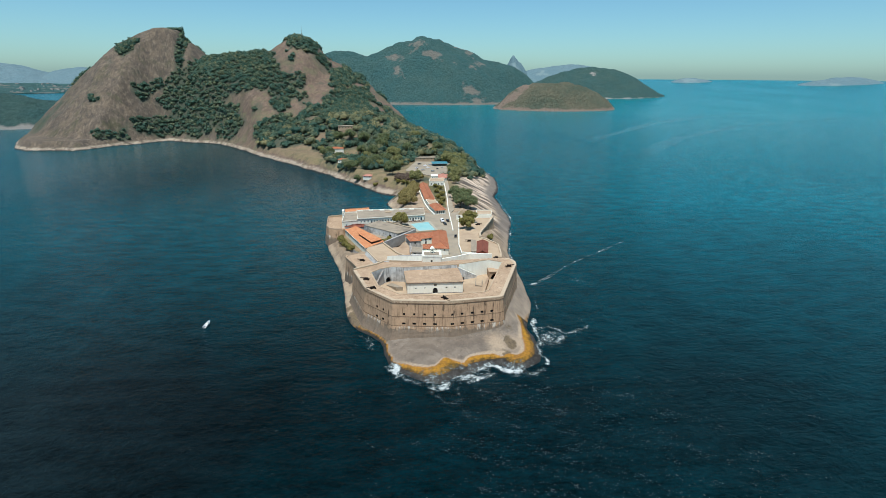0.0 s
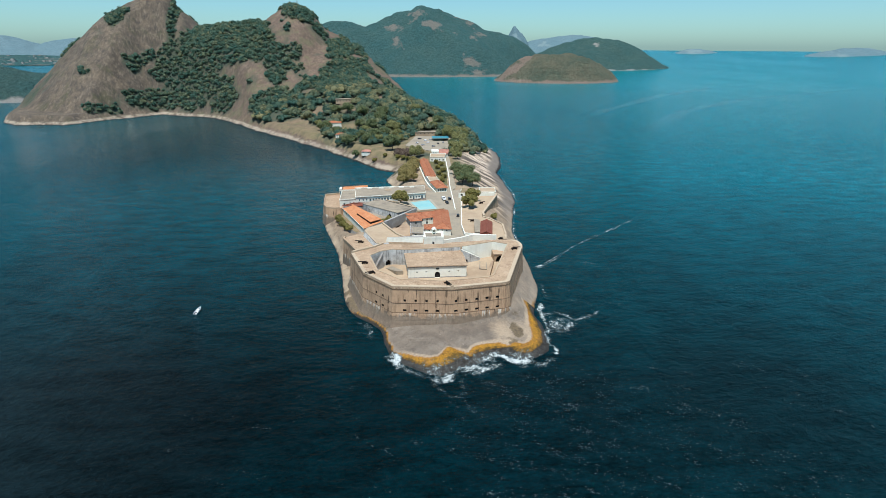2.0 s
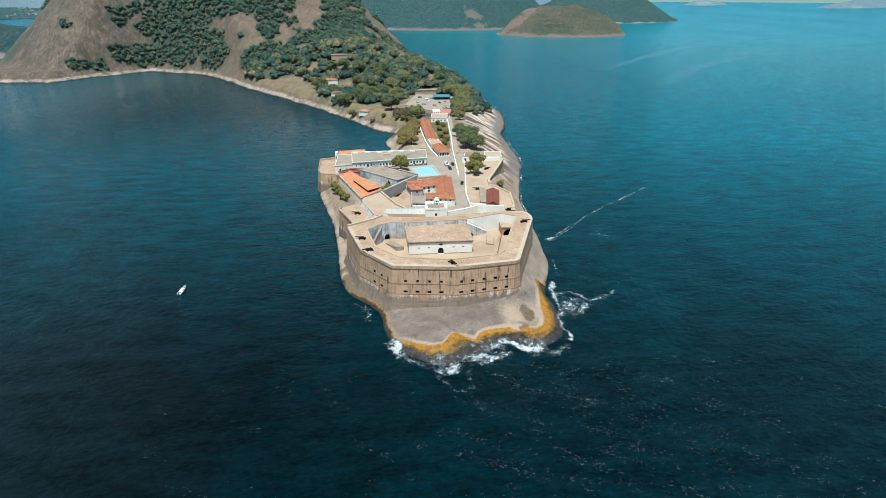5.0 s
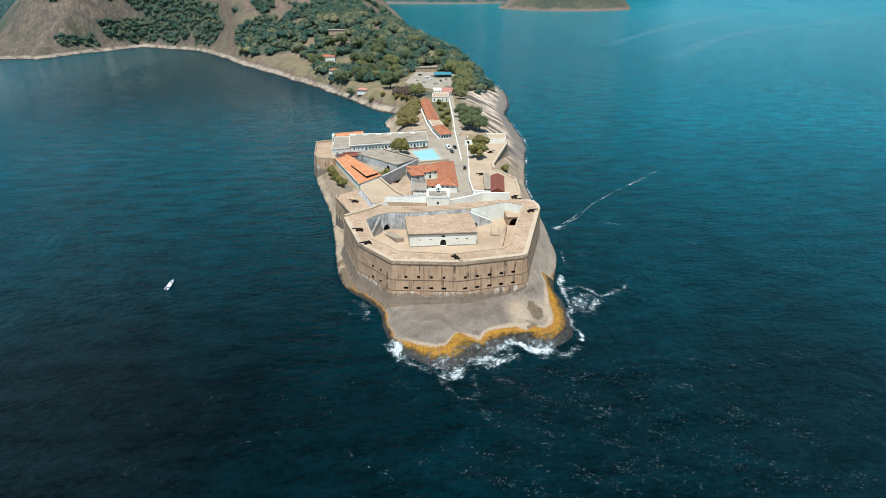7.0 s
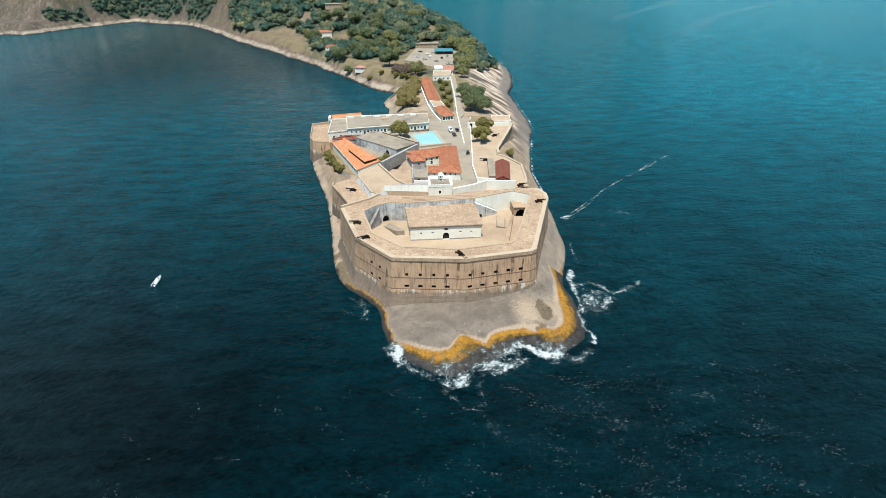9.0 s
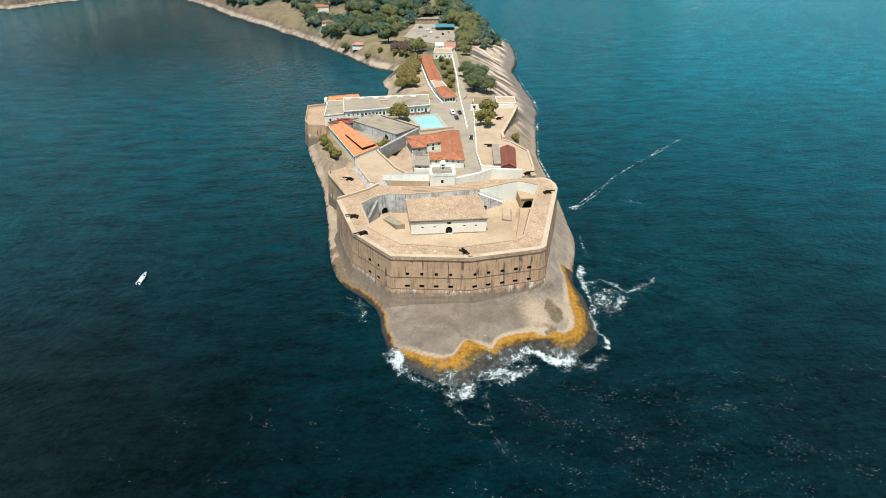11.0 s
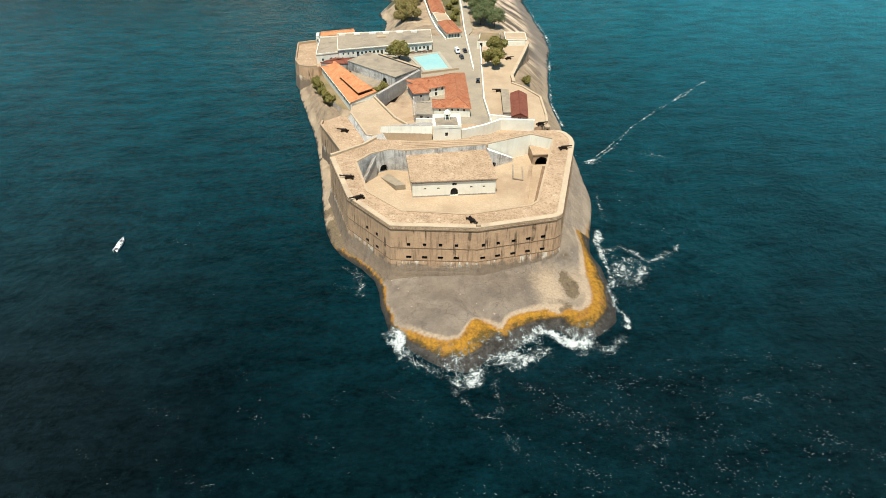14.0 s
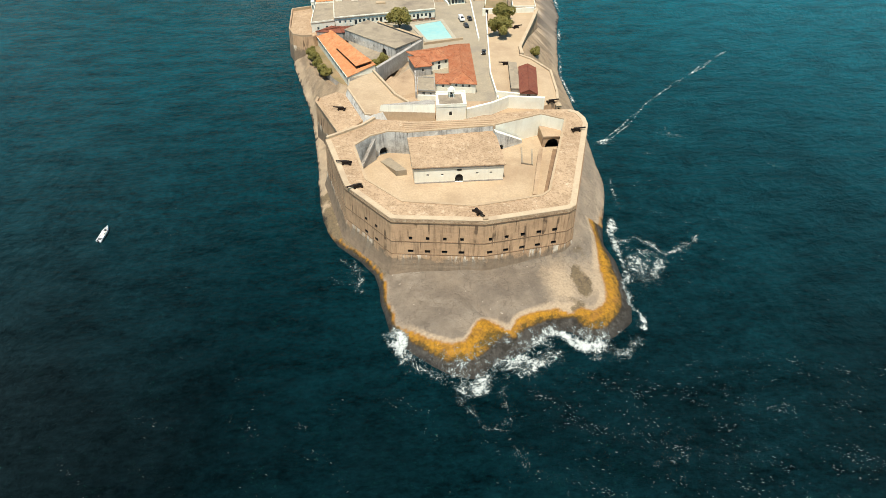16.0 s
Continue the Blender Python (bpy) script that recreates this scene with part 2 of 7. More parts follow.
    t.links.new(maths(t, "ADD", maths(t, "MULTIPLY", east, 0.55 * 0.028), maths(t, "MULTIPLY", north, -0.83 * 0.028)), turn.inputs[0])
    t.links.new(maths(t, "ADD", maths(t, "MULTIPLY", east, 0.83 * 0.17), maths(t, "MULTIPLY", north, 0.55 * 0.17)), turn.inputs[1])
    runs = t.nodes.new("ShaderNodeTexNoise")
    runs.inputs["Scale"].default_value, runs.inputs["Detail"].default_value, runs.inputs["Roughness"].default_value = 1.0, 6, 0.62
    t.links.new(turn.outputs[0], runs.inputs["Vector"])
    seaward = maths(t, "MULTIPLY", maths(t, "MULTIPLY", ramp01(t, axis_of(t, 0), 56.0, 66.0), ramp01(t, axis_of(t, 1), 90.0, 150.0)), maths(t, "SUBTRACT", 1.0, ramp01(t, axis_of(t, 1), 400.0, 440.0), True))
    col = mixed(t, maths(t, "MULTIPLY", seaward, maths(t, "MULTIPLY", ramp01(t, runs.outputs["Fac"], 0.50, 0.58), 0.92)), col, (0.075, 0.06, 0.048))
    col = mixed(t, maths(t, "MULTIPLY", seaward, maths(t, "MULTIPLY", ramp01(t, runs.outputs["Fac"], 0.49, 0.40), 0.8)), col, (0.60, 0.49, 0.37))
    z = axis_of(t, 2)
    margin = maths(t, "SUBTRACT", 1.0, ramp01(t, maths(t, "ADD", z, maths(t, "MULTIPLY", runs.outputs["Fac"], 2.5)), 4.6, 6.6), True)
    wob = grain(t, 0.35, 5, 0.7, lo=0.25, hi=0.75)
    level = maths(t, "ADD", z, maths(t, "MULTIPLY", maths(t, "SUBTRACT", wob, 0.5), 1.8))
    shore_pale = maths(t, "MULTIPLY", maths(t, "SUBTRACT", 1.0, ramp01(t, level, *((3.4, 5.2) if plants else (2.1, 3.3))), True), maths(t, "MULTIPLY", grain(t, 0.11, 6, 0.7, lo=0.36, hi=0.56), 0.9) if plants else 0.3)
    col = mixed(t, shore_pale, col, (0.38, 0.31, 0.225) if plants else pale)
    if algae:
        ragged = maths(t, "SUBTRACT", grain(t, 0.5, 7, 0.7, lo=0.2, hi=0.8), 0.5)

        def cover(attribute, lo, hi):
            at = t.nodes.new("ShaderNodeAttribute")
            at.attribute_name = attribute
            return ramp01(t, maths(t, "ADD", at.outputs["Fac"], maths(t, "MULTIPLY", ragged, 0.55)), lo, hi)

        # hairline cracks down the smooth rock, and small pale scars
        seam = t.nodes.new("ShaderNodeTexVoronoi")
        seam.feature = "DISTANCE_TO_EDGE"
        seam.inputs["Scale"].default_value = 0.11
        warp = t.nodes.new("ShaderNodeVectorMath")
        warp.operation = "ADD"
        sway = t.nodes.new("ShaderNodeTexNoise")
        sway.inputs["Scale"].default_value, sway.inputs["Detail"].default_value = 0.18, 5
        t.links.new(where(t), sway.inputs["Vector"])
        swing = t.nodes.new("ShaderNodeVectorMath")
        swing.operation = "SCALE"
        swing.inputs["Scale"].default_value = 9.0
        t.links.new(sway.outputs["Color"], swing.inputs[0])
        t.links.new(where(t, (1, 0.55, 1)), warp.inputs[0])
        t.links.new(swing.outputs[0], warp.inputs[1])
        t.links.new(warp.outputs[0], seam.inputs["Vector"])
        hairline = maths(t, "SUBTRACT", 1.0, ramp01(t, seam.outputs["Distance"], 0.004, 0.016), True)
        flank = maths(t, "MULTIPLY", maths(t, "MULTIPLY", ramp01(t, axis_of(t, 0), 44.0, 52.0), maths(t, "SUBTRACT", 1.0, ramp01(t, axis_of(t, 1), 20.0, 60.0), True)), 0.7)
        col = mixed(t, flank, col, mixed(t, mid, (0.30, 0.245, 0.185), (0.19, 0.155, 0.12)))
        apron = mixed(t, mid, mixed(t, big, (0.205, 0.168, 0.128), (0.16, 0.132, 0.102)), (0.112, 0.092, 0.073))
        apron = mixed(t, maths(t, "MULTIPLY", grain(t, 0.12, 6, 0.7, lo=0.5, hi=0.66), 0.5), apron, (0.26, 0.225, 0.18))
        apron = mixed(t, maths(t, "MULTIPLY", grain(t, 2.2, 4, 0.75, lo=0.56, hi=0.68), 0.5), apron, (0.075, 0.064, 0.054))
        apron = mixed(t, maths(t, "MULTIPLY", hairline, 0.55), apron, (0.075, 0.06, 0.048))
        apron = mixed(t, maths(t, "MULTIPLY", grain(t, 0.9, 3, 0.5, lo=0.70, hi=0.76), 0.8), apron, (0.40, 0.34, 0.27))
        col = mixed(t, maths(t, "MULTIPLY", maths(t, "SUBTRACT", 1.0, ramp01(t, axis_of(t, 1), -26.0, -18.0), True), 0.88), col, apron)
        col = mixed(t, maths(t, "MULTIPLY", cover("salt", 0.35, 0.85), 0.75), col, mixed(t, small, (0.46, 0.355, 0.235), (0.35, 0.265, 0.175)))
        col = mixed(t, maths(t, "MULTIPLY", cover("stain", 0.34, 0.56), 0.85), col, mixed(t, small, (0.135, 0.098, 0.052), (0.075, 0.058, 0.034)))
        fissure = t.nodes.new("ShaderNodeTexNoise")
        fissure.inputs["Scale"].default_value, fissure.inputs["Detail"].default_value, fissure.inputs["Distortion"].default_value = 0.09, 5, 0.8
        t.links.new(where(t), fissure.inputs["Vector"])
        crack = maths(t, "SUBTRACT", 1.0, ramp01(t, maths(t, "ABSOLUTE", maths(t, "SUBTRACT", fissure.outputs["Fac"], 0.52)), 0.003, 0.009), True)
        col = mixed(t, maths(t, "MULTIPLY", crack, cover("stain", 0.2, 0.45)), col, (0.09, 0.068, 0.045))
        weed = mixed(t, grain(t, 0.9, 5), (0.40, 0.195, 0.014), (0.22, 0.11, 0.012))
        weed = mixed(t, maths(t, "MULTIPLY", grain(t, 0.16, 5, 0.6, lo=0.48, hi=0.66), 0.6), weed, (0.20, 0.09, 0.03))
        weed = mixed(t, maths(t, "MULTIPLY", grain(t, 1.4, 5, lo=0.52, hi=0.68), 0.5), weed, (0.07, 0.045, 0.012))
        weed = mixed(t, maths(t, "SUBTRACT", 1.0, cover("weed", 0.5, 0.95), True), weed, mixed(t, small, (0.33, 0.165, 0.045), (0.24, 0.115, 0.03)))
        weed = mixed(t, maths(t, "MULTIPLY", cover("low", 0.35, 0.85), maths(t, "ADD", 0.35, grain(t, 0.5, 5, 0.65, lo=0.42, hi=0.6))), weed, (0.10, 0.060, 0.010))
        weed = mixed(t, maths(t, "MULTIPLY", cover("wet", 0.02, 0.45), 0.85), weed, (0.045, 0.028, 0.009))
        col = mixed(t, cover("weed", 0.26, 0.74), col, weed)
        soaked = mixed(t, grain(t, 0.8, 5, 0.7, (1, 0.3, 1)), (0.034, 0.030, 0.025), (0.075, 0.068, 0.057))
        col = mixed(t, cover("wet", 0.35, 0.7), col, mixed(t, grain(t, 0.35, 6, 0.7, lo=0.45, hi=0.6), soaked, (0.022, 0.019, 0.014)))
    col = mixed(t, maths(t, "MULTIPLY", seaward, maths(t, "MULTIPLY", margin, 0.85)), col, (0.135, 0.115, 0.095))
    if wet:
        col = mixed(t, maths(t, "SUBTRACT", 1.0, ramp01(t, level, *((-0.1, 0.6) if algae else (0.5, 1.35))), True), col, (0.014, 0.012, 0.009))
    t.links.new(col, b.inputs["Base Color"])
    rg = ramp01(t, level, 0.2, 1.4)
    t.links.new(maths(t, "ADD", 0.68, maths(t, "MULTIPLY", rg, 0.24), True), b.inputs["Roughness"])
    b.inputs["Specular IOR Level"].default_value = 0.3
    relief(t, b, maths(t, "ADD", mid, maths(t, "MULTIPLY", small, 0.15 if plants else 0.3)), 0.5 if plants else 0.7, 0.5 * coarse)
    return m


ROCK = rock_material("shore_granite", (0.41, 0.30, 0.19), (0.31, 0.23, 0.145), (0.18, 0.132, 0.09), (0.54, 0.42, 0.28), algae=True)
HILL = rock_material("hill_granite", (0.185, 0.138, 0.090), (0.125, 0.098, 0.070), (0.058, 0.048, 0.038), (0.27, 0.215, 0.145), plants=True, coarse=1.7)


def far_material(name, a, c, bare, share, rough=1.0):
    """A wooded or grassy slope far off: canopy mottling, and bare patches."""
    m, t, b = nodes_of(name)
    col = mixed(t, grain(t, 0.012, 6, 0.65), a, c)
    col = mixed(t, maths(t, "MULTIPLY", grain(t, 0.11, 5, 0.7), 0.6), col, [v * 0.45 for v in a])
    col = mixed(t, maths(t, "MULTIPLY", grain(t, 0.0075, 7, 0.62, (1, 1, 0.8), share, share + 0.05), 0.85), col, bare)
    low = maths(t, "SUBTRACT", 1.0, ramp01(t, maths(t, "ADD", axis_of(t, 2), maths(t, "MULTIPLY", grain(t, 0.03, 4), -6.0)), 2.0, 7.0), True)
    col = mixed(t, low, col, bare)
    t.links.new(col, b.inputs["Base Color"])
    b.inputs["Roughness"].default_value = 0.9
    b.inputs["Specular IOR Level"].default_value = 0.15
    relief(t, b, grain(t, 0.09, 6, 0.7), rough, 9.0)
    return m


# haze blue is mixed into these woods' base colours; the grass has none
FAR_HILL = far_material("haze_blued_distant_woods", (0.075, 0.175, 0.165), (0.10, 0.185, 0.16), (0.29, 0.26, 0.21), 0.57)
FAR_SHORE = far_material("haze_blued_woods_over_beach", (0.075, 0.165, 0.15), (0.10, 0.175, 0.145), (0.44, 0.41, 0.36), 0.66)
FAR_GRASS = far_material("distant_dry_grass", (0.26, 0.235, 0.15), (0.12, 0.16, 0.11), (0.36, 0.265, 0.20), 0.55)
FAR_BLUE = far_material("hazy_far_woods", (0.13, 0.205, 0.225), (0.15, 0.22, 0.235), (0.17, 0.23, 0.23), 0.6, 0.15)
EARTH = plain("bare_earth", (0.30, 0.21, 0.12), (0.17, 0.145, 0.065), 0.12, fine=1.5, blotch=(0.075, 0.08, 0.03), blotch_amount=0.8)


GARDEN = plain("overgrown_turf", (0.11, 0.105, 0.04), (0.17, 0.14, 0.06), 0.2, fine=1.6, blotch=(0.05, 0.06, 0.022), blotch_amount=0.7)


def leaves(name, a, c, scale=0.5, tone=None):
    m, t, b = nodes_of(name)
    o = t.nodes.new("ShaderNodeNewGeometry")
    col = mixed(t, grain(t, scale, 4), a, c)
    if tone:
        at = t.nodes.new("ShaderNodeAttribute")
        at.attribute_name = "kind_tone"
        col = mixed(t, at.outputs["Fac"], a, tone)
        col = mixed(t, maths(t, "MULTIPLY", grain(t, scale, 4), 0.3), col, c)
    col = mixed(t, maths(t, "MULTIPLY", o.outputs["Random Per Island"], 0.6), col, [v * 0.6 for v in a])
    col = mixed(t, maths(t, "MULTIPLY", grain(t, 2.5, 3), 0.4), col, [v * 0.4 for v in a])
    t.links.new(col, b.inputs["Base Color"])
    b.inputs["Roughness"].default_value = 0.7
    b.inputs["Specular IOR Level"].default_value = 0.2
    relief(t, b, grain(t, 1.2, 5, 0.7), 0.9 if tone else 0.25, 0.8 if tone else 0.3)
    thin = t.nodes.new("ShaderNodeBsdfTranslucent")
    t.links.new(col, thin.inputs["Color"])
    both = t.nodes.new("ShaderNodeMixShader")
    both.inputs[0].default_value = 0.4
    t.links.new(b.outputs[0], both.inputs[1])
    t.links.new(thin.outputs[0], both.inputs[2])
    t.links.new(both.outputs[0], t.nodes["Material Output"].inputs["Surface"])
    return m


FOREST = leaves("forest_leaves", (0.10, 0.21, 0.155), (0.27, 0.31, 0.15), 0.045, tone=(0.56, 0.48, 0.22))
LEAF = leaves("broad_leaves", (0.28, 0.255, 0.075), (0.38, 0.325, 0.10), 0.6)
LEAF_DARK = leaves("dark_leaves", (0.17, 0.235, 0.11), (0.30, 0.29, 0.12), 0.6)
LEAF_DRY = leaves("dry_leaves", (0.36, 0.30, 0.11), (0.45, 0.36, 0.14), 0.6)
LEAF_OLIVE = leaves("olive_leaves", (0.30, 0.31, 0.12), (0.40, 0.37, 0.15), 0.6)
LEAF_BROWN = leaves("withered_leaves", (0.22, 0.165, 0.125), (0.30, 0.215, 0.15), 0.6)
BARK = plain("bark", (0.09, 0.065, 0.045), (0.055, 0.04, 0.03), 3.0)


def sea_material():
    m, t, b = nodes_of("deep_sea_water")
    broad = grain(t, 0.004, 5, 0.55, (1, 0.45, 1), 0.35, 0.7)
    # near-to-far brightening stands in for grazing sky reflection, put into the colour
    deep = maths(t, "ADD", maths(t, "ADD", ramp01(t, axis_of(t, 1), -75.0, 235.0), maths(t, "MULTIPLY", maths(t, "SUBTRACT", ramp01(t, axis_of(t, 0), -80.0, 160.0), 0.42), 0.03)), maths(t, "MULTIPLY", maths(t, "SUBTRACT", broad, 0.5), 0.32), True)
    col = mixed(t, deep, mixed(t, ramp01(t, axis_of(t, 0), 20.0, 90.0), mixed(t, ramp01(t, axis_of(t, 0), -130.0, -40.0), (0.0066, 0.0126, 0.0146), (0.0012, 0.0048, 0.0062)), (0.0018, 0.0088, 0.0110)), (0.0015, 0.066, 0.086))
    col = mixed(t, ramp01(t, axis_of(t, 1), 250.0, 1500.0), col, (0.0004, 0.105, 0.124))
    # hills' dark reflection put into the bay's colour; open water on the seaward side lighter
    reflected_tone = maths(t, "ADD", 0.78, maths(t, "ADD", maths(t, "MULTIPLY", ramp01(t, axis_of(t, 0), -160.0, 60.0), 0.22), maths(t, "MULTIPLY", ramp01(t, axis_of(t, 0), 60.0, 420.0), 0.32)))
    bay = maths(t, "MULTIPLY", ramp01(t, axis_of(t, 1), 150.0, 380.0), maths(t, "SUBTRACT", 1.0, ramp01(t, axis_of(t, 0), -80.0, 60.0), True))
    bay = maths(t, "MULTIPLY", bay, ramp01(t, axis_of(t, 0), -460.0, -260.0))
    reflected_tone = maths(t, "MULTIPLY", reflected_tone, maths(t, "SUBTRACT", 1.0, maths(t, "MULTIPLY", bay, 0.55)))
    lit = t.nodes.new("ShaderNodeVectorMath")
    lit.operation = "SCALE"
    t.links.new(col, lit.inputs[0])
    t.links.new(reflected_tone, lit.inputs["Scale"])
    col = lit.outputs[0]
    # wave light and dark painted into the water colour by stretched noise
    wave_shading = maths(t, "ADD", maths(t, "MULTIPLY", grain(t, 0.45, 5, 0.7, (0.65, 1, 1), 0.36, 0.64), 0.55), maths(t, "ADD", maths(t, "MULTIPLY", grain(t, 0.14, 4, 0.6, (0.38, 1, 1), 0.36, 0.64), 0.6), 0.42))
    wave_shading = maths(t, "ADD", wave_shading, maths(t, "MULTIPLY", maths(t, "SUBTRACT", grain(t, 1.15, 4, 0.72, (0.55, 1, 1), 0.34, 0.66), 0.5), 0.6))
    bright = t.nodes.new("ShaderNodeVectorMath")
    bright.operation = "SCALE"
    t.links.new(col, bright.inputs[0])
    t.links.new(wave_shading, bright.inputs["Scale"])
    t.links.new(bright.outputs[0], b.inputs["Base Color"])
    b.inputs["IOR"].default_value = 1.23
    b.inputs["Specular IOR Level"].default_value = 0.16
    slick = grain(t, 0.0035, 6, 0.6, (1, 0.28, 1), 0.5, 0.62)
    swell, chop, ripple = grain(t, 0.10, 3, 0.5, (0.55, 1, 1), 0, 1), grain(t, 0.42, 4, 0.6, (0.7, 1, 1), 0, 1), grain(t, 1.5, 5, 0.7, (0.75, 1, 1), 0, 1)
    hgt = maths(t, "ADD", maths(t, "MULTIPLY", swell, 1.3), maths(t, "ADD", maths(t, "MULTIPLY", chop, 1.45), maths(t, "MULTIPLY", ripple, 0.30)))
    far = t.nodes.new("ShaderNodeVectorMath")
    far.operation = "LENGTH"
    t.links.new(where(t), far.inputs[0])
    calm = maths(t, "SUBTRACT", 1.0, maths(t, "MULTIPLY", ramp01(t, far.outputs["Value"], 90.0, 900.0), 0.36))
    relief(t, b, maths(t, "MULTIPLY", hgt, calm), 0.75, 1.0)
    t.links.new(maths(t, "ADD", maths(t, "ADD", 0.035, maths(t, "MULTIPLY", slick, 0.04)), maths(t, "MULTIPLY", ramp01(t, far.outputs["Value"], 250.0, 2000.0), 0.15)), b.inputs["Roughness"])
    b.inputs["Specular Tint"].default_value = (0.05, 0.50, 0.34, 1)
    return m


SEA = sea_material()


def foam_material():
    """Sea foam: torn white lace, thicker where the mesh's density is high."""
    m, t, b = nodes_of("sea_foam")
    at = t.nodes.new("ShaderNodeAttribute")
    at.attribute_name = "foam_slick_cover"
    lace = grain(t, 0.5, 9, 0.74, lo=0.3, hi=0.7)
    wisps = 0.0
    for size, width in ((0.16, 0.035), (0.42, 0.04)):
        n = t.nodes.new("ShaderNodeTexNoise")
        n.inputs["Scale"].default_value, n.inputs["Detail"].default_value, n.inputs["Roughness"].default_value, n.inputs["Distortion"].default_value = size, 6, 0.6, 1.2
        t.links.new(where(t), n.inputs["Vector"])
        off = maths(t, "ABSOLUTE", maths(t, "SUBTRACT", n.outputs["Fac"], 0.5))
        wisps = maths(t, "ADD", wisps, maths(t, "MULTIPLY", maths(t, "SUBTRACT", 1.0, ramp01(t, off, 0.0, width), True), 0.5))
    crumbs = grain(t, 2.4, 5, 0.75, lo=0.38, hi=0.62)
    body = maths(t, "ADD", maths(t, "MULTIPLY", lace, 0.72), maths(t, "ADD", maths(t, "MULTIPLY", wisps, 0.55), maths(t, "MULTIPLY", crumbs, 0.2)))
    cover = maths(t, "ADD", body, maths(t, "SUBTRACT", maths(t, "MULTIPLY", at.outputs["Fac"], 1.5), 1.42))
    alpha = maths(t, "MULTIPLY", ramp01(t, cover, 0.0, 0.6), 0.96)
    veil = maths(t, "MULTIPLY", ramp01(t, at.outputs["Fac"], 0.55, 1.15), maths(t, "MULTIPLY", lace, 0.6))
    alpha = maths(t, "MAXIMUM", alpha, veil)
    t.links.new(alpha, b.inputs["Alpha"])
    t.links.new(mixed(t, ramp01(t, cover, 0.1, 1.0), (0.30, 0.36, 0.35), (0.66, 0.68, 0.64)), b.inputs["Base Color"])
    b.inputs["Roughness"].default_value = 0.8
    relief(t, b, lace, 0.6, 0.4)
    return m


FOAM = foam_material()
# pale flecks serve for foam and for sun glints put in as colour
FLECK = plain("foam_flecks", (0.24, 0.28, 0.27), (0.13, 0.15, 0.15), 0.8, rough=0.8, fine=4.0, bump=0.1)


def film_material():
    """A faint pale film for smooth slicks drawn out on the water, their sky sheen put into the colour."""
    m, t, b = nodes_of("pale_slick_sheen")
    at = t.nodes.new("ShaderNodeAttribute")
    at.attribute_name = "foam_slick_cover"
    a = maths(t, "MULTIPLY", at.outputs["Fac"], maths(t, "MULTIPLY", grain(t, 0.03, 6, 0.7, lo=0.35, hi=0.7), 0.34))
    t.links.new(a, b.inputs["Alpha"])
    b.inputs["Base Color"].default_value = (0.20, 0.36, 0.38, 1)
    b.inputs["Roughness"].default_value = 0.6
    return m


FILM = film_material()


def flat_paint(name, col, rough=0.35, metal=0.0):
    m, t, b = nodes_of(name)
    t.links.new(mixed(t, maths(t, "MULTIPLY", grain(t, 2.0, 3), 0.3), col, [v * 0.8 for v in col]), b.inputs["Base Color"])
    b.inputs["Roughness"].default_value, b.inputs["Metallic"].default_value = rough, metal
    return m


CAR_WHITE, CAR_DARK, CAR_SILVER = flat_paint("white_car_paint", (0.75, 0.75, 0.74)), flat_paint("dark_car_paint", (0.03, 0.032, 0.035)), flat_paint("silver_car_paint", (0.42, 0.43, 0.44), 0.3, 0.4)
GLASS = flat_paint("dark_window_glass", (0.02, 0.026, 0.03), 0.08)
RUBBER = flat_paint("tyre_rubber", (0.015, 0.015, 0.015), 0.8)
BLUE_CANVAS = flat_paint("blue_canopy", (0.05, 0.20, 0.24), 0.6)
PINK_TILES = tile_roof("faded_pink_tiles", (0.45, 0.20, 0.14), (0.50, 0.25, 0.18), (0.30, 0.13, 0.09))

# ---- helpers for meshes ----
def link(name, verts, faces, material, parent=None, label="", smooth=False):
    me = bpy.data.meshes.new(name)
    me.from_pydata([tuple(map(float, v)) for v in verts], [], faces)
    me.update()
    for m in material if isinstance(material, (list, tuple)) else (material,):
        me.materials.append(m)
    if smooth:
        me.polygons.foreach_set("use_smooth", [True] * len(me.polygons))
    ob = new(name, me)
    if parent is not None:
        ob.parent = parent
    if label:
        ob["label"] = label
    return ob


def part(name, bm, material, parent=None, label="", smooth=False):
    """Links a bmesh as one mesh object under a thing or a part."""
    me = bpy.data.meshes.new(name)
    bmesh.ops.recalc_face_normals(bm, faces=bm.faces)
    bm.to_mesh(me)
    bm.free()
    for m in material if isinstance(material, (list, tuple)) else (material,):
        me.materials.append(m)
    if smooth:
        me.polygons.foreach_set("use_smooth", [True] * len(me.polygons))
    ob = new(name, me)
    if parent is not None:
        ob.parent = parent
    if label:
        ob["label"] = label
    return ob


def empty(name, x, y, z, turn=0.0):
    ob = new(name)
    ob.matrix_world = pose(x, y, z, 0, 0, turn)
    return ob


def lattice(ix, iy, seed):
    h = (ix.astype(np.int64) * 374761393 + iy.astype(np.int64) * 668265263 + seed * 1442695041) & 0x7FFFFFFF
    h = ((h ^ (h >> 13)) * 1274126177) & 0x7FFFFFFF
    return ((h ^ (h >> 16)) & 0xFFFF) / 65535.0


def value_noise(x, y, seed=0):
    ix, iy = np.floor(x), np.floor(y)
    fx, fy = x - ix, y - iy
    fx, fy = fx * fx * (3 - 2 * fx), fy * fy * (3 - 2 * fy)
    a, b = lattice(ix, iy, seed), lattice(ix + 1, iy, seed)
    c, d = lattice(ix, iy + 1, seed), lattice(ix + 1, iy + 1, seed)
    return (a * (1 - fx) + b * fx) * (1 - fy) + (c * (1 - fx) + d * fx) * fy


